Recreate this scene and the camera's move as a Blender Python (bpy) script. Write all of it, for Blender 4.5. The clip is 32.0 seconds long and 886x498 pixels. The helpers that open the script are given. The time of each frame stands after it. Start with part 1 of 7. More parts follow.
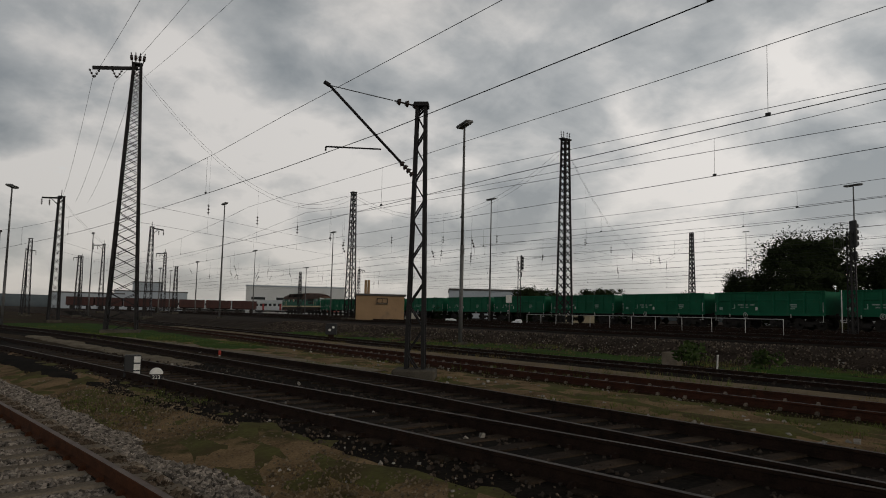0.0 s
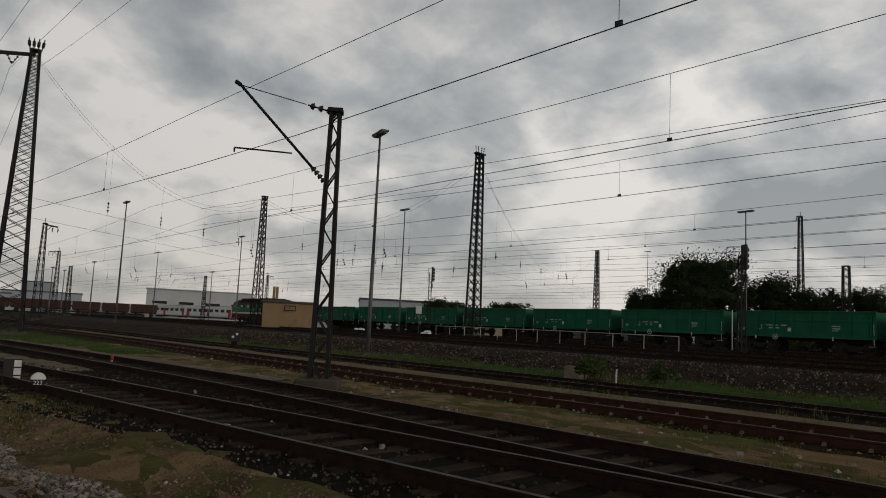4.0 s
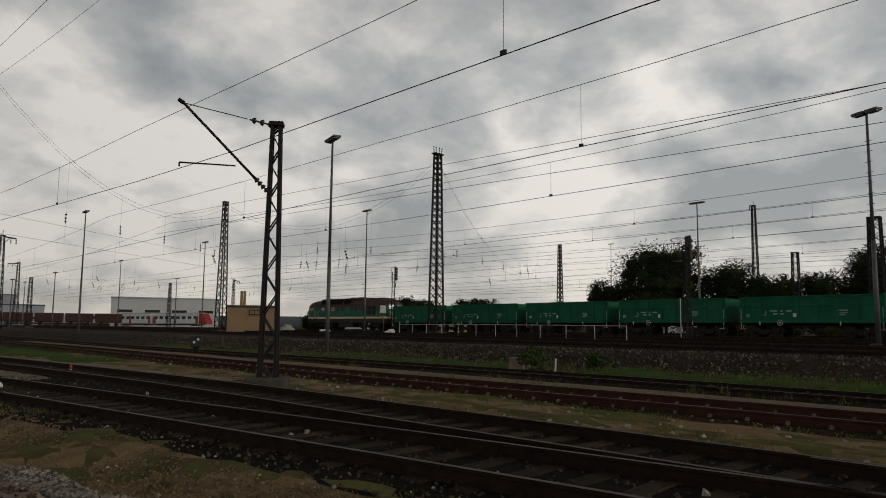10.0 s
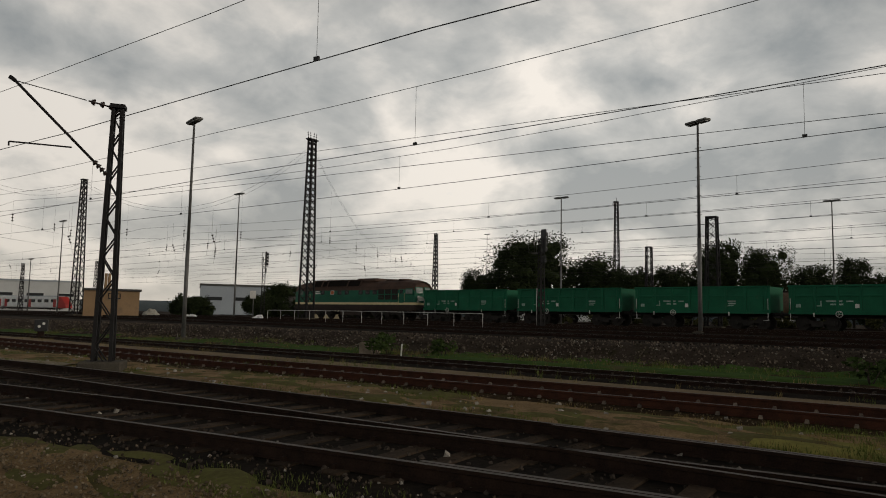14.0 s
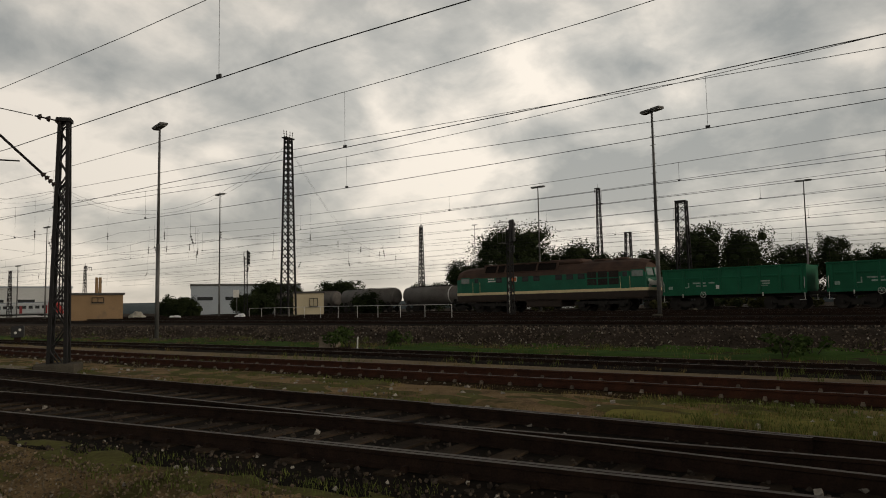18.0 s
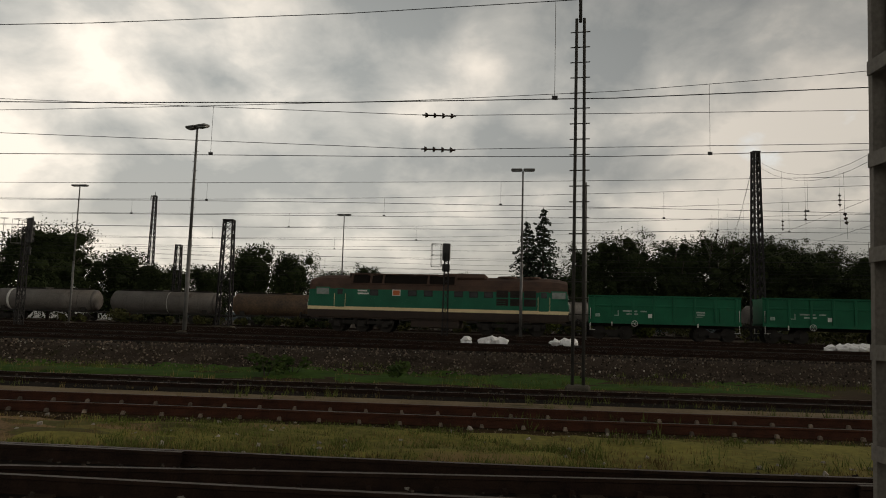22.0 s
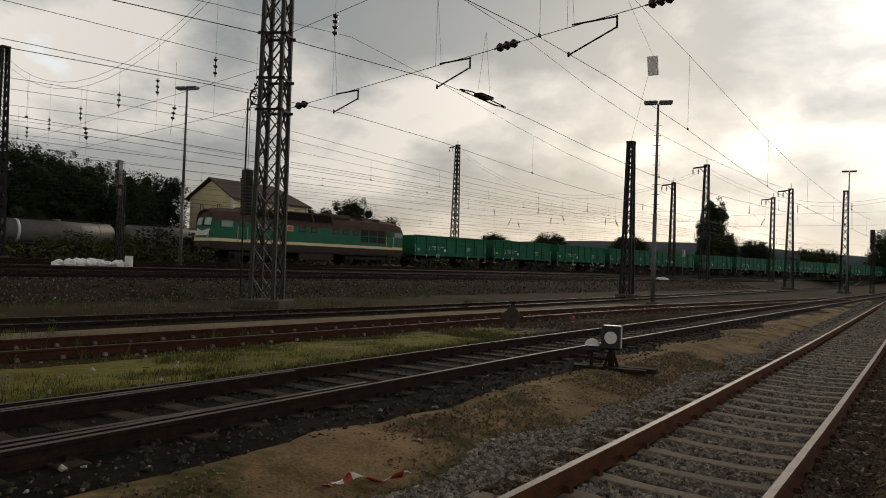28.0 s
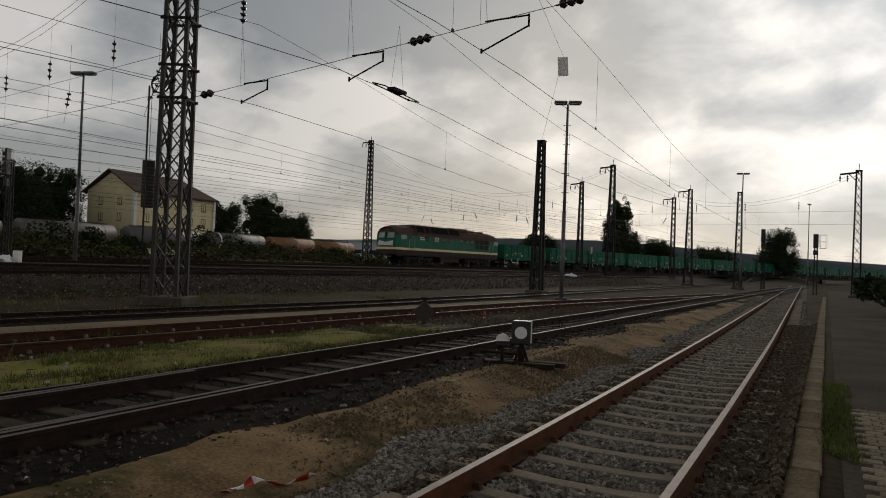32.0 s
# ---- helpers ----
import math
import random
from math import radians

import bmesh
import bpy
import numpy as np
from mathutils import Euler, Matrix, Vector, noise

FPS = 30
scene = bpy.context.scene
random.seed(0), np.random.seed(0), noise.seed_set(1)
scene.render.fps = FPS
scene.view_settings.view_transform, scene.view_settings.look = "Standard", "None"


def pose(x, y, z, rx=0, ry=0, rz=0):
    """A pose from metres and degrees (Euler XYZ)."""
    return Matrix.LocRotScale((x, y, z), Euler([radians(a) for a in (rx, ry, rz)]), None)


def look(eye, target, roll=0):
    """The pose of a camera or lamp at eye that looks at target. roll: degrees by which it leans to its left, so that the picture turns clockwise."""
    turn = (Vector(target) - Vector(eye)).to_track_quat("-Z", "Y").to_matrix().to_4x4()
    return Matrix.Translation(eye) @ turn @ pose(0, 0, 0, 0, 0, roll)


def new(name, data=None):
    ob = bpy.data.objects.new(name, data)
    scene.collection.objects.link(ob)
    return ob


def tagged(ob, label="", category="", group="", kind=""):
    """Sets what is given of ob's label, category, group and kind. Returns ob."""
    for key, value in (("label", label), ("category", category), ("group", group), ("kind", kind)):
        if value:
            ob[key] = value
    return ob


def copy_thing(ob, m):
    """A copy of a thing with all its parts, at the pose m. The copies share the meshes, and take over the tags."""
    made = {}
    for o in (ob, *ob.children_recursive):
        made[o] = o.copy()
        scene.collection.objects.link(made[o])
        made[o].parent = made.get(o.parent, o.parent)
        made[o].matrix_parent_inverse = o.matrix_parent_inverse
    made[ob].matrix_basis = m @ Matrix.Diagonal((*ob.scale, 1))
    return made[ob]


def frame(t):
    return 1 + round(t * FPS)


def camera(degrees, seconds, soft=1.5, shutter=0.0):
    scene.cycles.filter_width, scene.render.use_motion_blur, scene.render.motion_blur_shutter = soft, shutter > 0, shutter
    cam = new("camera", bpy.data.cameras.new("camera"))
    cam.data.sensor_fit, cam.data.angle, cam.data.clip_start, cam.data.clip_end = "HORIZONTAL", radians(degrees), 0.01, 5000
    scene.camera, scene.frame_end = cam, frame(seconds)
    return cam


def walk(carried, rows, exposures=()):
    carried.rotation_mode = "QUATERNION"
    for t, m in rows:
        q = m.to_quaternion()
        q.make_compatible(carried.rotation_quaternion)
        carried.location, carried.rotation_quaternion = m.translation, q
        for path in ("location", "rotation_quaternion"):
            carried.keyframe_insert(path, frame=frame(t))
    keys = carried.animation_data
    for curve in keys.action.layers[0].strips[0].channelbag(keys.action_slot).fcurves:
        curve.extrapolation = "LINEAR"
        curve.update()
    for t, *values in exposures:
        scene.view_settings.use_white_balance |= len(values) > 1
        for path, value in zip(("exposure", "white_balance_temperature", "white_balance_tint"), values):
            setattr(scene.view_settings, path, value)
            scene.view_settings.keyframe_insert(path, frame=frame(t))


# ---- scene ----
cam = camera(63.0, 32.0, soft=1.0)
PATH = [
    (0, (1.030, -1.706, 1.521), (2.292, -0.166, 1.704), 1.3),
    (0.5, (1.022, -1.749, 1.511), (2.240, -0.177, 1.725), 0.1),
    (1, (1.014, -1.764, 1.535), (2.224, -0.186, 1.756), -0.1),
    (1.5, (1.010, -1.768, 1.530), (2.254, -0.217, 1.752), 0.2),
    (2, (1.001, -1.781, 1.524), (2.246, -0.232, 1.752), 0.5),
    (2.5, (1.034, -1.745, 1.529), (2.314, -0.225, 1.757), 0.8),
    (3, (1.036, -1.732, 1.524), (2.347, -0.238, 1.750), 0.9),
    (3.5, (1.077, -1.717, 1.509), (2.394, -0.229, 1.734), 0.8),
    (4, (1.127, -1.707, 1.516), (2.563, -0.332, 1.736), 2.7),
    (4.5, (1.211, -1.673, 1.493), (2.756, -0.426, 1.734), 2.6),
    (6.5, (1.234, -1.710, 1.563), (2.716, -0.380, 1.754), 1.5),
    (7, (1.143, -1.875, 1.516), (2.615, -0.539, 1.740), 1.9),
    (7.5, (1.082, -2.080, 1.536), (2.654, -0.859, 1.729), -0.7),
    (8, (0.990, -2.301, 1.483), (2.604, -1.156, 1.772), 1.3),
    (8.5, (0.874, -2.465, 1.513), (2.555, -1.447, 1.883), 2.2),
    (9, (0.796, -2.668, 1.459), (2.462, -1.578, 1.650), -0.0),
    (9.5, (0.786, -2.899, 1.449), (2.316, -1.625, 1.638), 0.7),
    (10, (0.794, -3.125, 1.497), (2.287, -1.812, 1.714), 0.6),
    (10.5, (0.763, -3.331, 1.499), (2.280, -2.033, 1.601), -0.7),
    (11, (0.757, -3.569, 1.466), (2.259, -2.261, 1.640), 0.2),
    (11.5, (0.859, -3.709, 1.530), (2.395, -2.444, 1.728), -0.4),
    (12, (0.841, -3.871, 1.522), (2.386, -2.604, 1.614), -1.3),
    (12.5, (0.770, -4.012, 1.502), (2.292, -2.730, 1.705), -2.2),
    (13, (0.902, -4.150, 1.514), (2.490, -2.948, 1.686), 1.0),
    (13.5, (0.846, -4.371, 1.490), (2.494, -3.246, 1.621), 1.7),
    (14, (0.720, -4.584, 1.498), (2.407, -3.527, 1.684), 1.1),
    (14.5, (0.772, -4.897, 1.509), (2.385, -3.723, 1.643), 4.2),
    (16.5, (0.723, -5.706, 1.503), (2.376, -4.598, 1.700), 0.0),
    (17, (0.690, -5.901, 1.488), (2.389, -4.849, 1.575), -0.2),
    (17.5, (0.838, -6.190, 1.480), (2.497, -5.073, 1.528), 0.9),
    (18, (0.727, -6.414, 1.498), (2.425, -5.369, 1.661), -1.0),
    (18.5, (0.613, -6.640, 1.446), (2.350, -5.651, 1.507), 1.4),
    (19, (0.620, -6.906, 1.477), (2.422, -6.062, 1.669), 1.4),
    (19.5, (0.634, -7.221, 1.491), (2.447, -6.386, 1.623), 2.0),
    (20, (0.619, -7.360, 1.546), (2.509, -6.735, 1.740), -0.1),
    (20.5, (0.783, -7.524, 1.597), (2.719, -7.097, 1.863), -3.2),
    (21, (0.690, -7.720, 1.530), (2.612, -7.215, 1.752), 1.6),
    (21.5, (0.554, -7.978, 1.518), (2.519, -7.698, 1.767), 0.6),
    (22, (0.681, -8.158, 1.595), (2.668, -8.226, 1.807), 1.6),
    (22.5, (0.694, -8.419, 1.532), (2.664, -8.333, 1.863), 1.7),
    (23, (0.748, -8.686, 1.543), (2.724, -8.721, 1.851), 0.6),
    (23.5, (0.715, -8.959, 1.540), (2.681, -9.224, 1.792), -0.2),
    (24, (0.730, -9.235, 1.567), (2.689, -9.529, 1.841), -1.1),
    (24.5, (0.696, -9.537, 1.588), (2.654, -9.911, 1.753), 0.3),
    (25, (0.675, -9.843, 1.602), (2.490, -10.674, 1.738), 1.7),
    (25.5, (0.558, -9.981, 1.649), (2.236, -11.054, 1.826), 1.4),
    (26, (0.430, -10.118, 1.637), (2.091, -11.220, 1.799), 2.2),
    (26.5, (0.452, -10.251, 1.737), (1.950, -11.573, 1.831), 2.0),
    (28.5, (0.614, -10.641, 1.682), (1.739, -12.294, 1.725), 2.2),
    (29, (0.655, -10.744, 1.689), (1.771, -12.403, 1.737), 2.1),
    (29.5, (0.690, -10.820, 1.690), (1.764, -12.506, 1.728), 2.1),
    (30, (0.677, -10.833, 1.673), (1.752, -12.518, 1.730), 2.6),
    (30.5, (0.680, -10.812, 1.657), (1.738, -12.509, 1.711), 2.5),
    (31, (0.660, -10.756, 1.664), (1.699, -12.464, 1.734), 2.2),
    (31.5, (0.636, -10.713, 1.662), (1.627, -12.450, 1.714), 1.9),
    (32, (0.634, -10.705, 1.670), (1.573, -12.470, 1.709), 2.2),
]
# seconds, stops, kelvin, tint of the film camera as it turns
EXPOSURES = [(0, 0.0, 6600, 12), (9, 0.05, 6700, 12), (14, 0.2, 7000, 12), (18, 0.28, 7300, 12), (22, 0.45, 7400, 12), (24, 0.65, 7300, 12), (26, 0.85, 7200, 12), (29, 0.55, 6850, 12), (32, 0.4, 6600, 12)]
walk(cam, [(t, look(eye, target, roll)) for t, eye, target, roll in PATH], EXPOSURES)

# ---- light ----
world = bpy.data.worlds.new("overcast_sky")
scene.world = world
world.use_nodes = True
SUN_DIR = Vector((0.30, -0.90, 0.32)).normalized()


def build_sky():
    nt = world.node_tree
    nt.nodes.clear()
    N, L = nt.nodes.new, nt.links.new
    tc = N("ShaderNodeTexCoord")
    sep = N("ShaderNodeSeparateXYZ")
    L(tc.outputs["Generated"], sep.inputs[0])

    def m(op, a, b=None, clamp=False):
        n = N("ShaderNodeMath")
        n.operation, n.use_clamp = op, clamp
        for i, v in enumerate((a, b)):
            if v is None:
                continue
            if isinstance(v, (int, float)):
                n.inputs[i].default_value = v
            else:
                L(v, n.inputs[i])
        return n.outputs[0]

    up = m("ADD", m("MAXIMUM", sep.outputs[2], 0.0), 0.42)
    comb = N("ShaderNodeCombineXYZ")
    L(m("DIVIDE", sep.outputs[0], up), comb.inputs[0])
    L(m("DIVIDE", sep.outputs[1], up), comb.inputs[1])
    comb.inputs[2].default_value = 3.7

    def fbm(scale, detail, rough, dist):
        n = N("ShaderNodeTexNoise")
        n.inputs["Scale"].default_value = scale
        n.inputs["Detail"].default_value = detail
        n.inputs["Roughness"].default_value = rough
        n.inputs["Distortion"].default_value = dist
        L(comb.outputs[0], n.inputs["Vector"])
        return n.outputs[0]

    big, fine = fbm(2.1, 2.0, 0.5, 0.1), fbm(5.2, 7.0, 0.55, 0.2)
    cover = m("ADD", m("MULTIPLY", big, 0.64), m("MULTIPLY", fine, 0.36))
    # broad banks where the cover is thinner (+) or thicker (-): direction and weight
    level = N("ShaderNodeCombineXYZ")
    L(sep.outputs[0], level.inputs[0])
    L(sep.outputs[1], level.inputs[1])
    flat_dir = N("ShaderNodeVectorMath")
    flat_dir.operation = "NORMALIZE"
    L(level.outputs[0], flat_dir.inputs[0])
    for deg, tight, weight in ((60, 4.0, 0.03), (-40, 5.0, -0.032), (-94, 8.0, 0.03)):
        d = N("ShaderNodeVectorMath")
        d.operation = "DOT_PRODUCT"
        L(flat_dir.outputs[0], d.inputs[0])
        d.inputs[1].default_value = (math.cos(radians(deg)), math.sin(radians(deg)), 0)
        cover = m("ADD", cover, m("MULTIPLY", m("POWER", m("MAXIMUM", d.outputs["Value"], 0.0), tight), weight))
    ramp = N("ShaderNodeValToRGB")
    L(cover, ramp.inputs[0])
    e = ramp.color_ramp.elements
    e[0].position, e[0].color = 0.42, (0.30, 0.335, 0.355, 1)
    e[1].position, e[1].color = 0.585, (0.86, 0.845, 0.81, 1)
    k = ramp.color_ramp.elements.new(0.5)
    k.color = (0.50, 0.525, 0.53, 1)
    # the cloud is thinner and warmer towards the horizon and round the hidden sun
    dot = N("ShaderNodeVectorMath")
    dot.operation = "DOT_PRODUCT"
    L(tc.outputs["Generated"], dot.inputs[0])
    dot.inputs[1].default_value = SUN_DIR
    glow = m("POWER", m("MAXIMUM", dot.outputs["Value"], 0.0), 10.0)
    low = m("POWER", m("SUBTRACT", 1.0, m("MAXIMUM", sep.outputs[2], 0.0), True), 9.0)
    warm = N("ShaderNodeMixRGB")
    warm.inputs[2].default_value = (0.70, 0.65, 0.57, 1)
    L(ramp.outputs[0], warm.inputs[1])
    L(m("MULTIPLY", low, 0.55), warm.inputs[0])
    bright = N("ShaderNodeMixRGB")
    bright.blend_type = "ADD"
    bright.inputs[2].default_value = (0.14, 0.125, 0.10, 1)
    L(warm.outputs[0], bright.inputs[1])
    L(m("MULTIPLY", glow, fine), bright.inputs[0])
    # the cover darkens away from the sun, and unseen overhead to dim the ground
    thick = N("ShaderNodeMapRange")
    thick.interpolation_type = "SMOOTHSTEP"
    L(sep.outputs[2], thick.inputs[0])
    thick.inputs[1].default_value, thick.inputs[2].default_value = 0.30, 0.78
    thick.inputs[3].default_value, thick.inputs[4].default_value = 1.0, 0.07
    side = N("ShaderNodeMapRange")
    L(dot.outputs["Value"], side.inputs[0])
    side.inputs[1].default_value, side.inputs[2].default_value = -1.0, 0.2
    side.inputs[3].default_value, side.inputs[4].default_value = 0.60, 1.0
    shade = N("ShaderNodeMixRGB")
    shade.blend_type = "MULTIPLY"
    shade.inputs[0].default_value = 1.0
    L(bright.outputs[0], shade.inputs[1])
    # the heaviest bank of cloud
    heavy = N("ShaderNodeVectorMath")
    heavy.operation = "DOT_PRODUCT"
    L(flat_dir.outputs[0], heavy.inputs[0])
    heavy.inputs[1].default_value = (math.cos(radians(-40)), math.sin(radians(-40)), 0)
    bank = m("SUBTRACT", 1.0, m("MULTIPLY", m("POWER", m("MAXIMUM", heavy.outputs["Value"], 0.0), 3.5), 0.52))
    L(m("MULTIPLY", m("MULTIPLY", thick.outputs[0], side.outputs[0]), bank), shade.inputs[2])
    # clear sky shows where the cover breaks
    sky = N("ShaderNodeTexSky")
    sky.sky_type, sky.sun_disc = "NISHITA", False
    sky.sun_elevation = math.asin(SUN_DIR.z)
    sky.sun_rotation = math.atan2(SUN_DIR.x, SUN_DIR.y)
    skyb = N("ShaderNodeBackground")
    skyb.inputs[1].default_value = 0.15
    L(sky.outputs[0], skyb.inputs[0])
    cloud = N("ShaderNodeBackground")
    L(shade.outputs[0], cloud.inputs[0])
    mix = N("ShaderNodeMixShader")
    gap = N("ShaderNodeMapRange")
    L(cover, gap.inputs[0])
    gap.inputs[1].default_value, gap.inputs[2].default_value = 0.66, 0.74
    gap.inputs[3].default_value, gap.inputs[4].default_value = 0.97, 0.35
    L(gap.outputs[0], mix.inputs[0])
    L(skyb.outputs[0], mix.inputs[1])
    L(cloud.outputs[0], mix.inputs[2])
    out = N("ShaderNodeOutputWorld")
    L(mix.outputs[0], out.inputs[0])


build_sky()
sun = new("sun", bpy.data.lights.new("sun", "SUN"))
sun.data.energy, sun.data.angle, sun.data.color = 0.65, radians(20), (1.0, 0.93, 0.82)
sun.matrix_basis = look((0, 0, 40), Vector((0, 0, 40)) - SUN_DIR)


# ---- materials ----
def mat(name, col, col2=None, rough=0.8, metal=0.0, scale=3.0, fine=40.0, bump=0.15, col3=None, wear=0.0, per_object=0.0, coords="Object", spec=0.4, island=0.0):
    """A surface of two or three colours mixed at two scales of noise, with fine relief."""
    m = bpy.data.materials.new(name)
    m.use_nodes = True
    nt = m.node_tree
    N, L = nt.nodes.new, nt.links.new
    b = nt.nodes["Principled BSDF"]
    tc = N("ShaderNodeTexCoord")
    n1, n2 = N("ShaderNodeTexNoise"), N("ShaderNodeTexNoise")
    for n, s, d in ((n1, scale, 4.0), (n2, fine, 3.0)):
        n.inputs["Scale"].default_value, n.inputs["Detail"].default_value = s, d
        L(tc.outputs[coords], n.inputs["Vector"])
    col2 = col2 or tuple(c * 0.65 for c in col)
    ramp = N("ShaderNodeValToRGB")
    ramp.color_ramp.elements[0].position, ramp.color_ramp.elements[0].color = 0.35, (*col2, 1)
    ramp.color_ramp.elements[1].position, ramp.color_ramp.elements[1].color = 0.65, (*col, 1)
    mixf = N("ShaderNodeMath")
    mixf.operation = "MULTIPLY_ADD"
    mixf.inputs[1].default_value = 0.45
    L(n2.outputs[0], mixf.inputs[0])
    half = N("ShaderNodeMath")
    half.operation = "MULTIPLY"
    half.inputs[1].default_value = 0.55
    L(n1.outputs[0], half.inputs[0])
    L(half.outputs[0], mixf.inputs[2])
    L(mixf.outputs[0], ramp.inputs[0])
    colour = ramp.outputs[0]
    if col3:
        n3 = N("ShaderNodeTexNoise")
        n3.inputs["Scale"].default_value, n3.inputs["Detail"].default_value = scale * 0.45, 6.0
        n3.inputs["Roughness"].default_value = 0.65
        L(tc.outputs[coords], n3.inputs["Vector"])
        mr = N("ShaderNodeMapRange")
        mr.inputs[1].default_value, mr.inputs[2].default_value = 0.62 - wear, 0.72 - wear
        L(n3.outputs[0], mr.inputs[0])
        mx = N("ShaderNodeMixRGB")
        mx.inputs[2].default_value = (*col3, 1)
        L(mr.outputs[0], mx.inputs[0])
        L(colour, mx.inputs[1])
        colour = mx.outputs[0]
    if per_object or island:
        src = N("ShaderNodeObjectInfo").outputs["Random"] if per_object else N("ShaderNodeNewGeometry").outputs["Random Per Island"]
        amount = per_object or island
        mr2 = N("ShaderNodeMapRange")
        mr2.inputs[3].default_value, mr2.inputs[4].default_value = 1 - amount, 1 + amount
        L(src, mr2.inputs[0])
        hv = N("ShaderNodeHueSaturation")
        L(mr2.outputs[0], hv.inputs["Value"])
        L(colour, hv.inputs["Color"])
        colour = hv.outputs[0]
    L(colour, b.inputs["Base Color"])
    b.inputs["Roughness"].default_value, b.inputs["Metallic"].default_value = rough, metal
    b.inputs["Specular IOR Level"].default_value = spec
    if bump:
        bp = N("ShaderNodeBump")
        bp.inputs["Strength"].default_value = bump
        L(n2.outputs[0], bp.inputs["Height"])
        L(bp.outputs[0], b.inputs["Normal"])
    return m


M_GROUND = mat("dirt_gravel", (0.062, 0.042, 0.022), (0.018, 0.013, 0.008), 1.0, scale=0.35, fine=9.0, bump=0.6, col3=(0.040, 0.036, 0.013), wear=0.08, spec=0.03)
M_SLAG = mat("dark_ballast", (0.026, 0.021, 0.017), (0.008, 0.007, 0.006), 1.0, scale=1.1, fine=17.0, bump=0.9, col3=(0.024, 0.018, 0.012), wear=0.02, spec=0.03)
M_BALLAST = mat("grey_ballast", (0.085, 0.078, 0.070), (0.028, 0.025, 0.023), 1.0, scale=1.3, fine=22.0, bump=0.9, spec=0.05)
M_BANK = mat("stony_bank", (0.062, 0.047, 0.036), (0.019, 0.0145, 0.011), 1.0, scale=0.9, fine=11.0, bump=0.9, col3=(0.032, 0.030, 0.013), wear=0.02, spec=0.03)
M_STONE = mat("ballast_stone", (0.30, 0.262, 0.222), (0.11, 0.094, 0.078), 0.95, scale=8, fine=40, bump=0.4, island=0.65, spec=0.1)
M_DSTONE = mat("dirty_stone", (0.070, 0.056, 0.045), (0.026, 0.021, 0.017), 0.95, scale=8, fine=40, bump=0.4, island=0.5, spec=0.06)
M_BANKSTONE = mat("bank_stone", (0.150, 0.118, 0.092), (0.030, 0.024, 0.019), 0.95, scale=8, fine=40, bump=0.4, island=0.85, spec=0.06)
M_BROWNSTONE = mat("brown_stone", (0.14, 0.105, 0.075), (0.06, 0.045, 0.032), 0.95, scale=8, fine=40, bump=0.4, island=0.5, spec=0.06)
M_PEBBLE = mat("sandy_pebble", (0.20, 0.155, 0.10), (0.09, 0.068, 0.044), 0.95, scale=9, fine=40, bump=0.3, island=0.45, spec=0.06)
M_PATH = mat("trodden_sand", (0.23, 0.178, 0.112), (0.12, 0.09, 0.056), 1.0, scale=0.8, fine=14, bump=0.5, col3=(0.07, 0.056, 0.03), wear=0.02, spec=0.04)
M_RAIL = mat("rusty_rail", (0.034, 0.019, 0.013), (0.013, 0.008, 0.006), 0.9, 0.0, scale=5, fine=60, bump=0.2, spec=0.12)
M_NEARRAIL = mat("brown_rusty_rail", (0.115, 0.043, 0.020), (0.050, 0.022, 0.012), 0.9, 0.0, scale=5, fine=60, bump=0.2, spec=0.1)
M_NEARTOP = mat("brown_rail_head", (0.16, 0.112, 0.084), (0.08, 0.05, 0.036), 0.6, 0.15, scale=4, fine=50, bump=0.08, spec=0.3)
M_REDRAIL = mat("red_rusty_rail", (0.075, 0.028, 0.016), (0.032, 0.015, 0.010), 0.9, 0.0, scale=5, fine=60, bump=0.2, spec=0.12)
M_RAILTOP = mat("worn_rail_head", (0.105, 0.084, 0.07), (0.05, 0.039, 0.033), 0.65, 0.2, scale=4, fine=50, bump=0.05, spec=0.3)
M_DULLTOP = mat("dull_rail_head", (0.085, 0.055, 0.042), (0.045, 0.03, 0.024), 0.6, 0.4, scale=4, fine=50, bump=0.05)
M_CONC = mat("old_concrete", (0.27, 0.225, 0.17), (0.125, 0.10, 0.073), 0.95, scale=2.5, fine=35, bump=0.3, per_object=0.15, spec=0.08)
M_TIMBER = mat("tarred_sleeper", (0.052, 0.036, 0.024), (0.018, 0.013, 0.009), 0.95, scale=4, fine=45, bump=0.4, per_object=0.4, spec=0.08)
M_MAST = mat("dark_painted_steel", (0.024, 0.022, 0.022), (0.012, 0.011, 0.011), 0.75, 0.1, scale=3, fine=40, bump=0.1, col3=(0.04, 0.022, 0.014), wear=-0.02, spec=0.25)
M_GALV = mat("weathered_galvanised_steel", (0.17, 0.17, 0.165), (0.09, 0.085, 0.08), 0.6, 0.4, scale=2, fine=40, bump=0.1, col3=(0.09, 0.06, 0.04), wear=-0.03)
M_GREYPAINT = mat("grey_green_paint", (0.055, 0.053, 0.047), (0.03, 0.028, 0.025), 0.75, 0.0, scale=2, fine=30, bump=0.08, col3=(0.04, 0.027, 0.02), wear=0.0, spec=0.2)
M_FOOTING = mat("mossy_dark_concrete", (0.10, 0.088, 0.07), (0.045, 0.04, 0.03), 0.95, scale=2.5, fine=35, bump=0.3, spec=0.08)
M_BLACK = mat("black_enamel", (0.02, 0.02, 0.021), (0.012, 0.012, 0.012), 0.5, scale=6, fine=50, bump=0.05)
M_WHITE = mat("white_enamel", (0.75, 0.74, 0.70), (0.55, 0.53, 0.48), 0.5, scale=6, fine=50, bump=0.05)
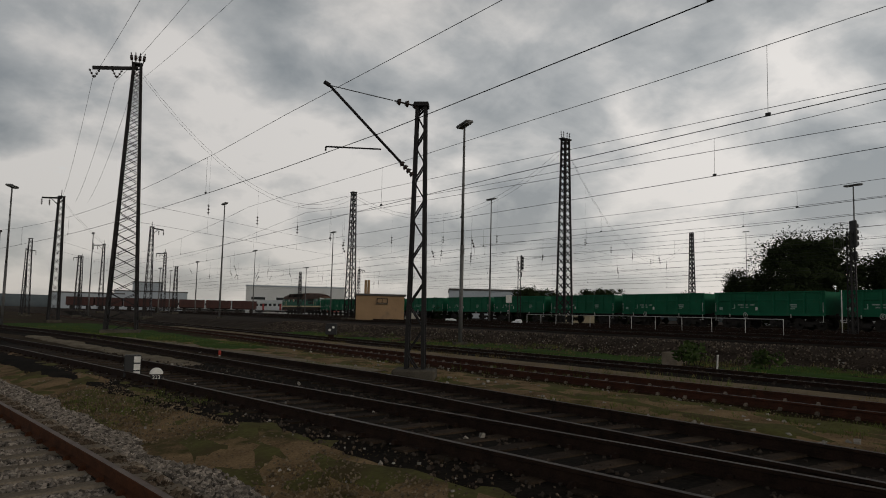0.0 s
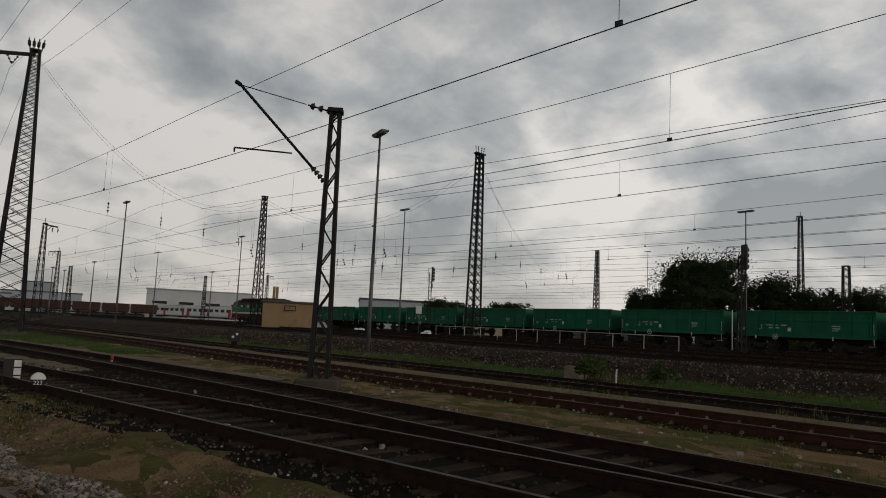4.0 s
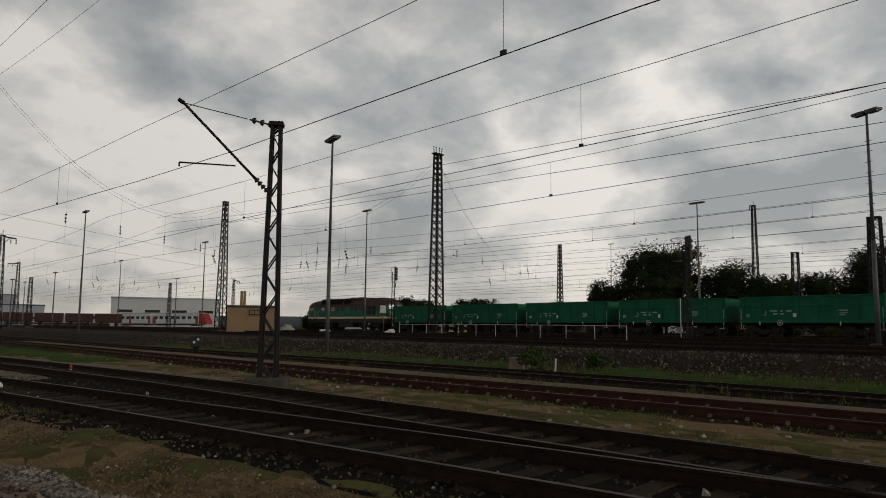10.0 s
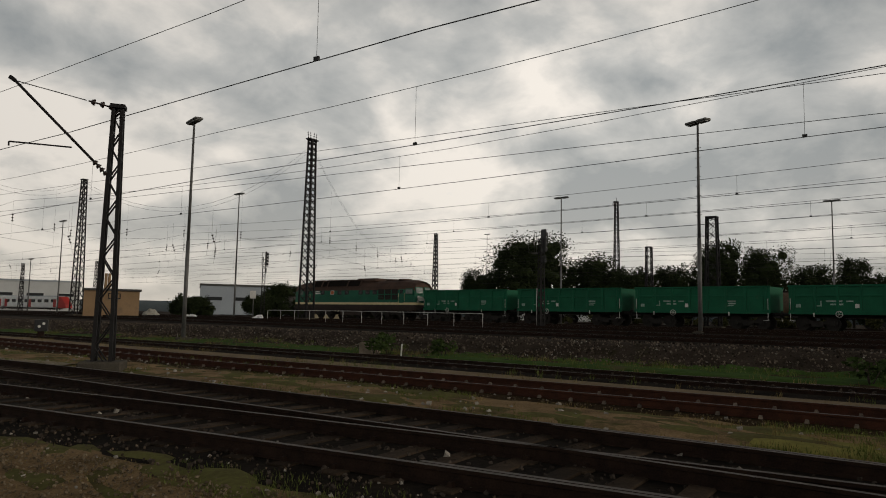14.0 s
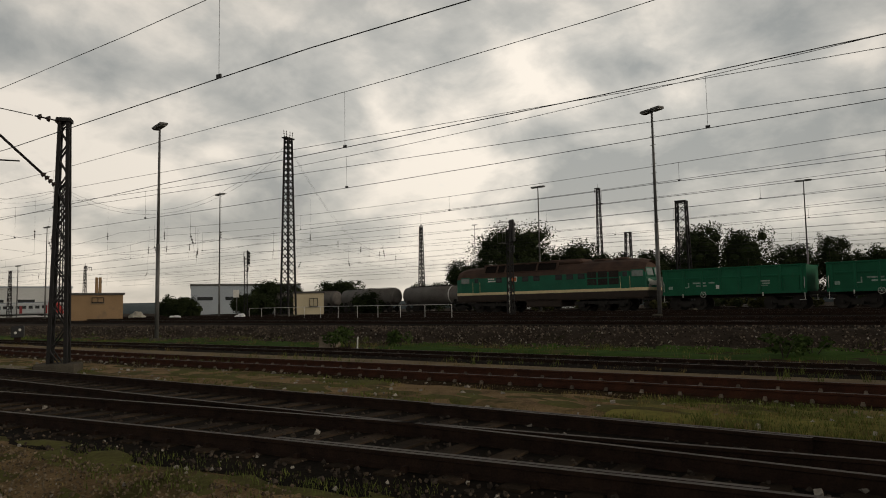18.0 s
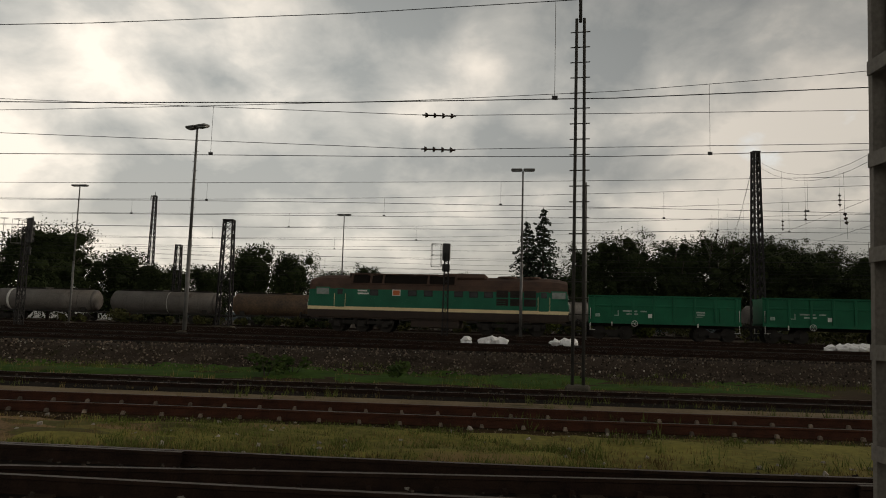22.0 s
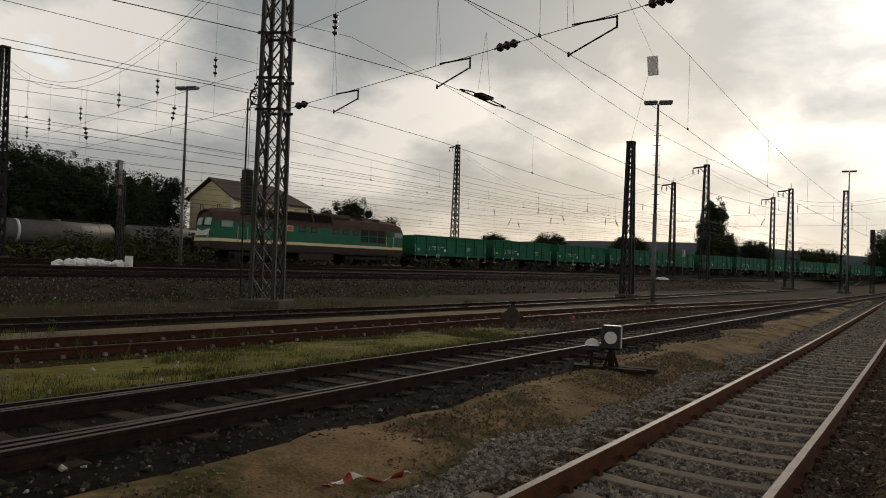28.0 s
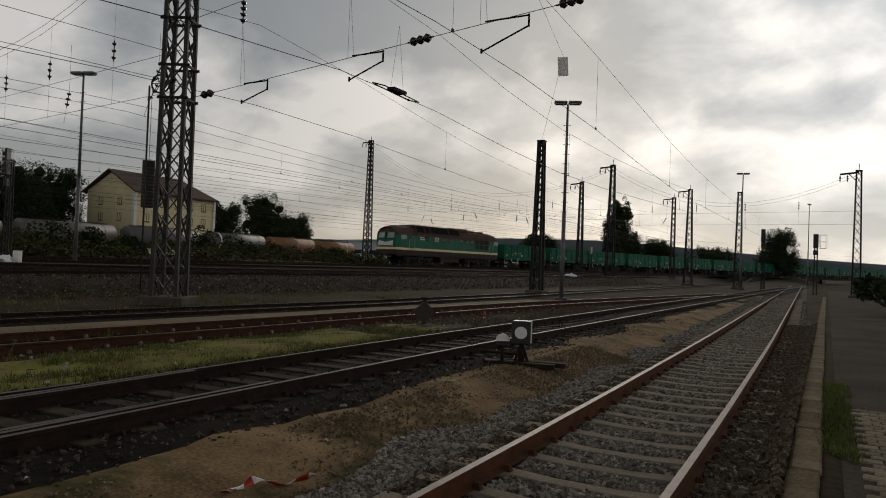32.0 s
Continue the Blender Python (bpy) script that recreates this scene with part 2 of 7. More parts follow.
M_RED = mat("red_paint", (0.50, 0.05, 0.03), (0.35, 0.04, 0.025), 0.5, scale=6, fine=50, bump=0.05)
M_PORC = mat("brown_porcelain", (0.035, 0.02, 0.015), (0.02, 0.012, 0.01), 0.25, scale=6, fine=40, bump=0.0)
M_WIRE = mat("oxidised_copper_wire", (0.035, 0.034, 0.033), (0.02, 0.02, 0.02), 0.6, 0.3, scale=2, fine=30, bump=0.0)
M_GLASS = mat("dark_window_glass", (0.016, 0.020, 0.021), (0.010, 0.011, 0.012), 0.22, scale=2, fine=9, bump=0.0, spec=0.35)
M_LAMP = mat("lamp_cover", (0.30, 0.30, 0.28), (0.2, 0.2, 0.19), 0.3, scale=3, fine=30, bump=0.02)


# ---- geometry helpers ----
def part(name, bm, material, parent=None, label=""):
    me = bpy.data.meshes.new(name)
    bm.to_mesh(me)
    bm.free()
    for mm in material if isinstance(material, (list, tuple)) else (material,):
        me.materials.append(mm)
    ob = new(name, me)
    ob.parent = parent
    if label:
        ob["label"] = label
    return ob


def thing(name, label, category, m=None, group="", kind=""):
    ob = new(name)
    ob.matrix_basis = m or Matrix()
    return tagged(ob, label, category, group, kind)


def mesh(name, verts, faces, material, parent=None, label="", smooth=False):
    me = bpy.data.meshes.new(name)
    me.from_pydata(verts, [], faces)
    for mm in material if isinstance(material, (list, tuple)) else (material,):
        me.materials.append(mm)
    if smooth:
        me.polygons.foreach_set("use_smooth", [True] * len(me.polygons))
    me.update()
    ob = new(name, me)
    ob.parent = parent
    if label:
        ob["label"] = label
    return ob


def share(name, me, parent, m):
    ob = new(name, me)
    ob.parent = parent
    ob.matrix_basis = m
    return ob


def box(bm, c, s, m=None, mi=0, bevel=0.0):
    r = bmesh.ops.create_cube(bm, size=1.0, matrix=(m or Matrix()) @ Matrix.Translation(c) @ Matrix.Diagonal((*s, 1)))
    fs = {f for v in r["verts"] for f in v.link_faces}
    for f in fs:
        f.material_index = mi
    if bevel:
        es = list({e for f in fs for e in f.edges})
        bmesh.ops.bevel(bm, geom=es, offset=bevel, segments=1, affect="EDGES")
    return r["verts"]


def rod(bm, a, b, r1, r2=None, n=8, mi=0, smooth=True):
    a, b = Vector(a), Vector(b)
    d = b - a
    q = d.to_track_quat("Z", "Y").to_matrix().to_4x4()
    r = bmesh.ops.create_cone(bm, cap_ends=True, segments=n, radius1=r1, radius2=r1 if r2 is None else r2, depth=d.length, matrix=Matrix.Translation((a + b) / 2) @ q)
    for f in {f for v in r["verts"] for f in v.link_faces}:
        f.material_index, f.smooth = mi, smooth and len(f.verts) == 4


def bar(bm, a, b, w, h, mi=0, up=(0, 0, 1)):
    """A beam of section w across and h along up, from a to b."""
    a, b = Vector(a), Vector(b)
    d = (b - a).normalized()
    side = d.cross(Vector(up))
    side = (Vector((1, 0, 0)) if side.length < 1e-4 else side).normalized()
    top = side.cross(d)
    vs = [bm.verts.new(p + side * sx * w / 2 + top * sz * h / 2) for p in (a, b) for sx, sz in ((-1, -1), (1, -1), (1, 1), (-1, 1))]
    for f in ((0, 1, 2, 3), (7, 6, 5, 4), (0, 4, 5, 1), (1, 5, 6, 2), (2, 6, 7, 3), (3, 7, 4, 0)):
        bm.faces.new([vs[i] for i in f]).material_index = mi


def B():
    return bmesh.new()


# ---- plan: heights and lines ----
def smooth01(u):
    u = min(max(u, 0.0), 1.0)
    return u * u * (3 - 2 * u)


def train_x(y):
    """Centre line of the curved upper track on which the goods train runs."""
    yy = max(min(y, 230.0), -400.0)
    return 55.25 + 0.1755 * yy - 0.000297 * yy * yy + (y - yy) * 0.04 - 1.0 * math.exp(-((yy + 48) / 16) ** 2) + 1.5 * smooth01((-yy - 70) / 40)


def toe_x(y):
    return 22.9 + 0.06 * (max(min(y, 120), -120) + 11)


def upper_x(y, off):
    """Centre line of an upper track off metres beside the goods train's; the fan closes over the bank."""
    a, b = train_x(y) + off, toe_x(y) + 5.2 + (off + 26) * 0.38
    return (a + b + math.sqrt((a - b) ** 2 + 1.2)) / 2 if off < -0.5 else a


TOP_Z = 0.82


def ground_z(x, y):
    z = -0.06 - 0.16 * smooth01((x - 0.9) / 0.25) + 0.19 * smooth01((x - 4.0) / 1.4)
    z += 0.08 * smooth01((x - 15) / 6)
    t = toe_x(y)
    z += (TOP_Z - 0.22) * smooth01((x - t) / 3.4)
    z += 0.22 * smooth01((x - t - 4) / 14)
    z += 0.30 * smooth01((-y - 25) / 60) * smooth01((x - t - 6) / 10)
    far = smooth01((-y - 105) / 40)
    if far > 0:  # the embankment of the main line where it closes on the other tracks
        z += max(0.0, 1.17 - z) * far * (1 - smooth01((abs(x - train_x(y)) - 3) / 7))
    return z


def along(pts, y):
    """x at y on a line through (y, x) points, smoothed."""
    ys = [p[0] for p in pts]
    xs = [p[1] for p in pts]
    return float(sum(np.interp(y + d, ys, xs) * w for d, w in ((-3, 0.2), (-1.5, 0.2), (0, 0.2), (1.5, 0.2), (3, 0.2))))


NEAR = [(-420, 11.0), (-60, 3.2), (-30, 2.55), (-18, 2.38), (4, 2.38), (20, 2.0), (140, 0.6)]
STRAIGHT = [(-420, 2), (-120, 5.2), (-80, 6.2), (-41, 6.95), (-35, 7.03), (-22, 7.2), (-12, 7.06), (-4, 7.14), (-3, 7.14), (4, 6.96), (5, 6.93), (12, 6.65), (13, 6.63), (22, 6.25), (27, 6), (60, 4.6), (140, 1.5)]
BRANCH = [(-15, 7.24), (-12, 7.41), (-9, 7.61), (-6, 8.04), (-4, 8.33), (-2.8, 8.52), (3.5, 9.07), (4, 9.1), (11, 9.84), (12, 9.9), (20, 10.15), (22, 10.17), (30, 10.3), (40, 10.1), (55, 9), (80, 5), (140, -12)]
REDLINE = [(-72, 6.6), (-60, 8.3), (-38, 11.24), (-35, 11.48), (-26, 12), (-22, 12.08), (-13.5, 12.8), (-12, 12.91), (-9, 13.12), (-4, 13.77), (0, 14.1), (4, 14.49), (7, 14.76), (12, 15.06), (22, 16.27), (40, 18.51), (160, 30)]
DARK = [(-420, 12), (-48, 15.58), (-35, 15.8), (-32, 15.88), (-22, 16.69), (-12, 17.49), (-11, 17.56), (-4, 18.11), (-3, 18.2), (4, 19.12), (5, 19.25), (12, 19.92), (15, 20.18), (22, 20.64), (40, 21.81), (160, 36)]


# ---- ground ----
def tank_x(y):
    """Centre line of the siding on which the tank wagons stand."""
    return 84.0 + 0.0008 * (y + 60) ** 2


def build_ground():
    xs = np.unique(np.r_[-900, -500, -250, -120, -60, np.arange(-30, 0, 3), np.arange(0, 6, 0.25), np.arange(6, 24, 0.8), np.arange(20, 44, 0.7), np.arange(44, 140, 6), 200, 300, 500, 900, 1500])
    ys = np.unique(np.r_[-1500, -900, -500, -300, -200, -140, np.arange(-110, 120, 2.5), 140, 200, 300, 500, 900, 1500])
    verts, faces = [], []
    for y in ys:
        for x in xs:
            near = 0.6 < x < 60 and abs(y) < 100
            bumpz = 0.05 * noise.noise(Vector((x * 0.35, y * 0.35, 0))) + 0.02 * noise.noise(Vector((x * 1.3, y * 1.3, 4))) if near else 0
            verts.append((x, y, ground_z(x, y) + bumpz))
    w = len(xs)
    for j in range(len(ys) - 1):
        for i in range(w - 1):
            a = j * w + i
            faces.append((a, a + 1, a + w + 1, a + w))
    ob = mesh("ground", verts, faces, (M_GROUND, M_BANK), smooth=True)
    mi = []
    for f in faces:
        c = sum((Vector(verts[i]) for i in f), Vector()) / 4
        mi.append(1 if c.x > toe_x(c.y) + 0.3 + 0.5 * noise.noise(Vector((0, c.y * 0.3, 7))) else 0)
    ob.data.polygons.foreach_set("material_index", mi)
    tagged(ob, "dark gravelly earth of the railway yard with thin dry grass", "ground", kind="structure")


build_ground()


def ribbon(name, pts, y0, y1, step, half, lift, material, label, category, shoulder=0.5, zr=None):
    """A low bed of ballast along a line, with sloping shoulders and an uneven edge."""
    verts, faces = [], []
    n = max(2, int(abs(y1 - y0) / step) + 1)
    for j in range(n):
        y = y0 + (y1 - y0) * j / (n - 1)
        x = pts(y) if callable(pts) else along(pts, y)
        wob = 0.16 * noise.noise(Vector((y * 0.5, x, 2.0)))
        base = ground_z(x, y)
        for s, dz in ((-half - shoulder + wob, -0.12), (-half + wob * 0.6, lift), (0, lift + 0.01), (half + wob * 0.7, lift), (half + shoulder + wob, -0.12)):
            zz = base + dz if dz > 0 else ground_z(x + s, y) + dz
            verts.append((x + s, y, zz + 0.012 * noise.noise(Vector((s * 3, y * 2.2, 0)))))
    for j in range(n - 1):
        for i in range(4):
            a = j * 5 + i
            faces.append((a, a + 1, a + 6, a + 5))
    return tagged(mesh(name, verts, faces, material, smooth=True), label, category, kind="structure")


RAIL_PROFILE = ((-0.07, 0), (0.07, 0), (0.07, 0.012), (0.012, 0.035), (0.01, 0.115), (0.036, 0.125), (0.034, 0.158), (-0.034, 0.158), (-0.036, 0.125), (-0.01, 0.115), (-0.012, 0.035), (-0.07, 0.012))


def rail(name, line, side, y0, y1, step, top, materials, parent=None, label=""):
    """One rail along a line, its head top at top(x, y)."""
    n = max(2, int(abs(y1 - y0) / step) + 1)
    verts, faces, mi = [], [], []
    k = len(RAIL_PROFILE)
    for j in range(n):
        y = y0 + (y1 - y0) * j / (n - 1)
        x = line(y)
        d = Vector((line(y + 0.5) - line(y - 0.5), 1.0, 0)).normalized()
        nx = Vector((d.y, -d.x, 0))
        for px, pz in RAIL_PROFILE:
            p = Vector((x, y, top(x, y) - 0.158 + pz)) + nx * (side + px)
            verts.append(p)
    for j in range(n - 1):
        for i in range(k):
            a, b = j * k + i, j * k + (i + 1) % k
            faces.append((a, b, b + k, a + k))
            mi.append(1 if i == 6 else 0)
    ob = mesh(name, verts, faces, materials, parent, label)
    ob.data.polygons.foreach_set("material_index", mi)
    return ob


def sleeper_mesh(name, sx, sy, sz, material, waist=0.0):
    """A sleeper along x; with a waist it is lower and narrower in the middle and rounds off at its ends."""
    bm = B()
    if waist:
        rows = []
        for u in (-1, -0.94, -0.7, -0.42, -0.2, 0, 0.2, 0.42, 0.7, 0.94, 1):
            d = smooth01((0.62 - abs(u)) / 0.4)
            top, w = sz / 2 - waist * d - (0.05 if abs(u) == 1 else 0), sy / 2 * (1 - 0.16 * d)
            rows.append([bm.verts.new((u * sx / 2, y, z)) for y, z in ((-w, -sz / 2), (-w * 0.93, top - 0.035), (-w * 0.72, top), (w * 0.72, top), (w * 0.93, top - 0.035), (w, -sz / 2))])
        for a, b in zip(rows, rows[1:]):
            for k in range(5):
                bm.faces.new((a[k], b[k], b[k + 1], a[k + 1])).smooth = k in (1, 3)
        bm.faces.new(rows[0])
        bm.faces.new(rows[-1][::-1])
        bmesh.ops.recalc_face_normals(bm, faces=bm.faces[:])
    else:
        box(bm, (0, 0, 0), (sx, sy, sz), bevel=0.012)
    me = bpy.data.meshes.new(name)
    bm.to_mesh(me)
    bm.free()
    me.materials.append(material)
    return me


SL_CONC = sleeper_mesh("concrete_sleeper", 2.6, 0.27, 0.20, M_CONC, 0.03)
SL_WOOD = sleeper_mesh("timber_sleeper", 2.05, 0.25, 0.16, M_TIMBER)
SL_LONG = sleeper_mesh("timber_sleeper_long", 4.2, 0.25, 0.16, M_TIMBER)


def lower_top(x, y):
    return 0.04 + 0.13 * smooth01((x - 4.0) / 2.5)


def upper_top(x, y):
    return ground_z(x, y) + 0.17


SLEEPER_AT = {}


def track(name, pts, y0, y1, label, rails, top, bed, half=1.45, lift=0.0, step=1.5, sl=None, sl_range=None, spacing=0.62, rail_label="", category="railway track", bed_label="", group=""):
    line = pts if callable(pts) else (lambda y: along(pts, y))
    t = thing(name, label, category, kind="structure")
    if bed:
        ribbon("ballast_bed", line, y0, y1, step, half, lift, bed, bed_label or "oily dark ballast under the rails", "ballast")
    for s in (-0.7525, 0.7525):
        rail("rail", line, s, y0, y1, step, top, rails, t, rail_label)
    if sl:
        a, b = sl_range
        y = a
        while y < b:
            x = line(y)
            SLEEPER_AT.setdefault(name, []).append(y)
            ang = math.degrees(math.atan2(-(line(y + 0.5) - line(y - 0.5)), 1.0))
            share("sleeper", sl, t, pose(x, y, top(x, y) - 0.158 - (0.066 if sl is SL_WOOD else 0.085) + random.uniform(-0.006, 0.006), 0, 0, ang + random.uniform(-0.8, 0.8)))
            y += spacing * random.uniform(0.97, 1.03)
    return t


track("track_near", NEAR, -420, 140, "siding with brown worn rails on concrete sleepers", (M_NEARRAIL, M_NEARTOP), lower_top, M_BALLAST, 1.35, 0.06, sl=SL_CONC, sl_range=(-75, 45), bed_label="coarse grey ballast of the concrete sleeper siding")
track("track_straight", STRAIGHT, -420, 140, "siding with brown rails on oily timber sleepers", (M_RAIL, M_RAILTOP), lower_top, M_SLAG, 1.6, 0.03, sl=SL_WOOD, sl_range=(-60, 50))
track("track_branch", BRANCH, -16, 140, "branch track of a hand turnout with brown rails", (M_RAIL, M_RAILTOP), lower_top, M_SLAG, 1.6, 0.034, sl=SL_WOOD, sl_range=(-2, 40))
track("track_red", REDLINE, -70, 160, "disused track with rust-red rails in dry grass", (M_REDRAIL, M_DULLTOP), lower_top, M_GROUND, 1.2, 0.03, bed_label="sandy earth filled level with the sleepers")
track("track_dark", DARK, -420, 160, "track with dark brown rails at the foot of the bank", (M_RAIL, M_DULLTOP), lambda x, y: ground_z(x, y) + 0.13, M_SLAG, 1.5, 0.03, sl=SL_WOOD, sl_range=(-40, 40))
for off in (-26.0, -21.5, -16.5, -11.0, -5.5, 0.0):
    track("track_upper", (lambda y, o=off: upper_x(y, o)), -420, 300, "main yard track with brown rails on dark ballast", (M_RAIL, M_RAILTOP), upper_top, M_SLAG, 1.5, 0.05, step=4.0)
track("track_tanks", (lambda y: tank_x(y)), -260, 120, "siding of the stabled tank wagons", (M_RAIL, M_DULLTOP), upper_top, M_SLAG, 1.5, 0.05, step=5.0)

M_BALK = mat("weedy_gravel", (0.12, 0.098, 0.058), (0.05, 0.040, 0.024), 1.0, scale=0.7, fine=8, bump=0.6, col3=(0.075, 0.078, 0.024), wear=0.07, spec=0.03)
for off, w in ((-23.7, 0.7), (-13.7, 0.9), (-8.2, 0.8), (-2.7, 0.9), (4.2, 1.8)):
    ribbon("gravel_strip", (lambda y, o=off: upper_x(y, o)), -90, 150, 3.0, w, 0.07, M_BALK, "strip of weedy tan gravel between two main tracks", "gravel", 0.4)


# ---- masts and lamps ----
def lattice(bm, h, w0, w1, d0=None, d1=None, panel=1.0, leg=0.09, brace=0.05, faces="xy", x_brace=True, z0=0.0):
    """A tapered four-legged lattice column standing at the origin."""
    d0, d1 = d0 or w0, d1 or w1

    def at(sx, sy, z):
        u = (z - z0) / h
        return Vector((sx * (w0 + (w1 - w0) * u) / 2, sy * (d0 + (d1 - d0) * u) / 2, z))

    for sx in (-1, 1):
        for sy in (-1, 1):
            bar(bm, at(sx, sy, z0), at(sx, sy, z0 + h), leg, leg, up=(1, 0, 0))
    z, i = z0, 0
    while z < z0 + h - 0.2:
        u = (z - z0) / h
        p = min(panel * ((w0 + (w1 - w0) * u) / w0 * 0.75 + 0.25), z0 + h - z)
        a = z + p
        pairs = []
        if "y" in faces:
            pairs += [((-1, s), (1, s)) for s in (-1, 1)]
        if "x" in faces:
            pairs += [((s, -1), (s, 1)) for s in (-1, 1)]
        for (q, r) in pairs:
            if x_brace:
                bar(bm, at(*q, z), at(*r, a), brace, brace * 0.4)
                bar(bm, at(*r, z), at(*q, a), brace, brace * 0.4)
            elif i % 2:
                bar(bm, at(*q, z), at(*r, a), brace, brace * 0.4)
            else:
                bar(bm, at(*r, z), at(*q, a), brace, brace * 0.4)
        z, i = a, i + 1


def tower(name, x, y, h, w0, w1, label, turn=0, z=None, panel=0.85, leg=0.125, brace=0.08, block=1.2, material=None, group="lattice masts", x_brace=True, d0=None, d1=None, category="catenary mast", arm=0.0):
    zz = ground_z(x, y) if z is None else z
    t = thing(name, label, category, pose(x, y, zz, 0, 0, turn), group)
    bm = B()
    lattice(bm, h, w0, w1, d0, d1, panel, leg, brace, x_brace=x_brace)
    part("lattice_column", bm, material or M_MAST, t)
    if block:
        bm = B()
        box(bm, (0, 0, 0.0), (w0 + block * 0.4, (d0 or w0) + block * 0.4, 0.5), bevel=0.04)
        part("concrete_footing", bm, M_FOOTING, t, "weathered concrete footing")
    bm = B()
    box(bm, (0, 0, h + 0.04), (w1 + 0.16, (d1 or w1) + 0.16, 0.1))
    part("head_plate", bm, material or M_MAST, t)
    if arm:
        bm = B()
        bar(bm, (0, 0, h - 0.1), (arm, 0, h - 0.25), 0.12, 0.16)
        rod(bm, (arm * 0.55, 0, h - 0.2), (arm * 0.1, 0, h - 0.9), 0.04, n=6)
        part("cross_arm", bm, material or M_MAST, t)
        for u in (0.6, 1.0):
            bm = B()
            for k in range(3):
                rod(bm, (arm * u, 0, h - 0.45 - k * 0.16), (arm * u, 0, h - 0.55 - k * 0.16), 0.10, 0.05, 8)
            rod(bm, (arm * u, 0, h - 0.25), (arm * u, 0, h - 0.95), 0.025, n=5)
            part("insulator", bm, M_PORC, t)
        bm = B()
        rod(bm, (0, 0, h), (0, 0, h + 0.7), 0.035, n=6)
        part("finial", bm, material or M_MAST, t)
    return t


def yard_lamp(x, y, h, z=None, turn=0, ladder=False, head=1.35, material=None, rungs=True):
    zz = ground_z(x, y) if z is None else z
    t = thing("yard_lamp", "tall slender steel yard lamp with a flat twin head", "lamp post", pose(x, y, zz, 0, 0, turn), "yard lamps")
    bm = B()
    box(bm, (0, 0, 0.03), (0.62, 0.62, 0.26), bevel=0.05)
    part("footing", bm, M_FOOTING, t)
    bm = B()
    if ladder:
        for s in (-1, 1):
            rod(bm, (s * 0.14, 0, 0.1), (s * 0.10, 0, h - 1.2), 0.045, 0.04, 8)
        part("twin_tube", bm, material or M_GREYPAINT, t)
        k = 0.7
        while k < h - 1.3:
            bm = B()
            w = 0.26 if k > 1.9 else 0.12
            rod(bm, (-w, 0, k), (w, 0, k), 0.016, n=6)
            part("rung", bm, material or M_GREYPAINT, t)
            k += 0.42
        bm = B()
        rod(bm, (0, 0, h - 1.3), (0, 0, h), 0.045)
        part("top_tube", bm, material or M_GREYPAINT, t)
    else:
        rod(bm, (0, 0, 0.1), (0, 0, h * 0.45), 0.11, 0.10)
        rod(bm, (0, 0, h * 0.45), (0, 0, h), 0.085, 0.055)
        part("pole", bm, material or M_GALV, t)
        if rungs:
            k = 2.6
            while k < h - 0.8:
                bm = B()
                rod(bm, (-0.19, 0, k), (0.19, 0, k), 0.014, n=6)
                part("climbing_rung", bm, material or M_GALV, t)
                k += 0.5
    for s in (-1, 1):
        arm = pose(0, 0, 0, 0, 0, 90 if ladder else 0)
        bm = B()
        box(bm, (s * head * 0.27, 0, h + 0.09), (head * 0.5, 0.44, 0.13), arm, bevel=0.035)
        lamp = part("lamp_head", bm, M_GALV, t)
        bm = B()
        box(bm, (s * head * 0.27, 0, h + 0.01), (head * 0.42, 0.34, 0.05), arm, bevel=0.015)
        part("lamp_cover", bm, M_LAMP, lamp)
    return t


yard_lamp(24.9, 25.9, 11.2, turn=70)
yard_lamp(38.9, 3.85, 10.9, turn=60)
yard_lamp(19.25, -12.33, 11.1, turn=75, ladder=True)
yard_lamp(37.87, -36.83, 10.6, turn=20)
yard_lamp(12.75, -46.7, 10.2, turn=20)
yard_lamp(9.25, -98.3, 13.0, turn=10, rungs=False)
yard_lamp(9.86, 59.66, 10.3, turn=60)
for x, y, top in ((58.7, 59.9, 15.2), (33.3, 76.9, 13.5), (57.1, 93, 13.6), (63.8, 134.5, 13.6), (3.8, -160, 15), (30, 120, 13), (72.7, 25.6, 14.4), (86.5, 0.8, 14.4), (50.5, -15.35, 12.6), (161, 82.7, 22.4), (46.7, 120, 9.6), (40.9, 121, 8.2), (17.5, 120, 12.2), (52.5, 150, 9.4), (68.1, 121, 9.9)):
    yard_lamp(x, y, top - ground_z(x, y), turn=80, head=1.6, rungs=False)
portal = tower("portal_mast", 53.0, 43.6, 17.6, 1.05, 0.5, "tall tapering dark lattice mast with insulator horns", panel=0.85, leg=0.14, brace=0.08)
near_mast = tower("catenary_mast", 11.81, 12.42, 6.75, 0.42, 0.2, "near dark lattice catenary mast on a concrete block", panel=0.62, leg=0.085, brace=0.075, block=1.5, turn=-43, x_brace=False)
tall_mast = tower("tall_mast", 14.2, 45.5, 17.0, 1.75, 0.42, "tall tapering lattice tower with a cross arm", panel=0.85, leg=0.15, brace=0.085, turn=-20)
wheel_mast = tower("wheel_mast", 19.22, -27.08, 14.8, 0.80, 0.62, "tall grey-green lattice mast with a tension wheel", panel=1.0, material=M_GREYPAINT, turn=25, block=1.6, leg=0.12, brace=0.065)
span_mast = tower("span_mast", 40.9, 61.8, 13.2, 0.85, 0.36, "dark tapering lattice mast with a pointed head", panel=0.9, leg=0.085, brace=0.05)
far_span_mast = tower("span_mast", 107.0, 63.5, 15.0, 0.9, 0.4, "dark tapering lattice mast far off", panel=1.0)
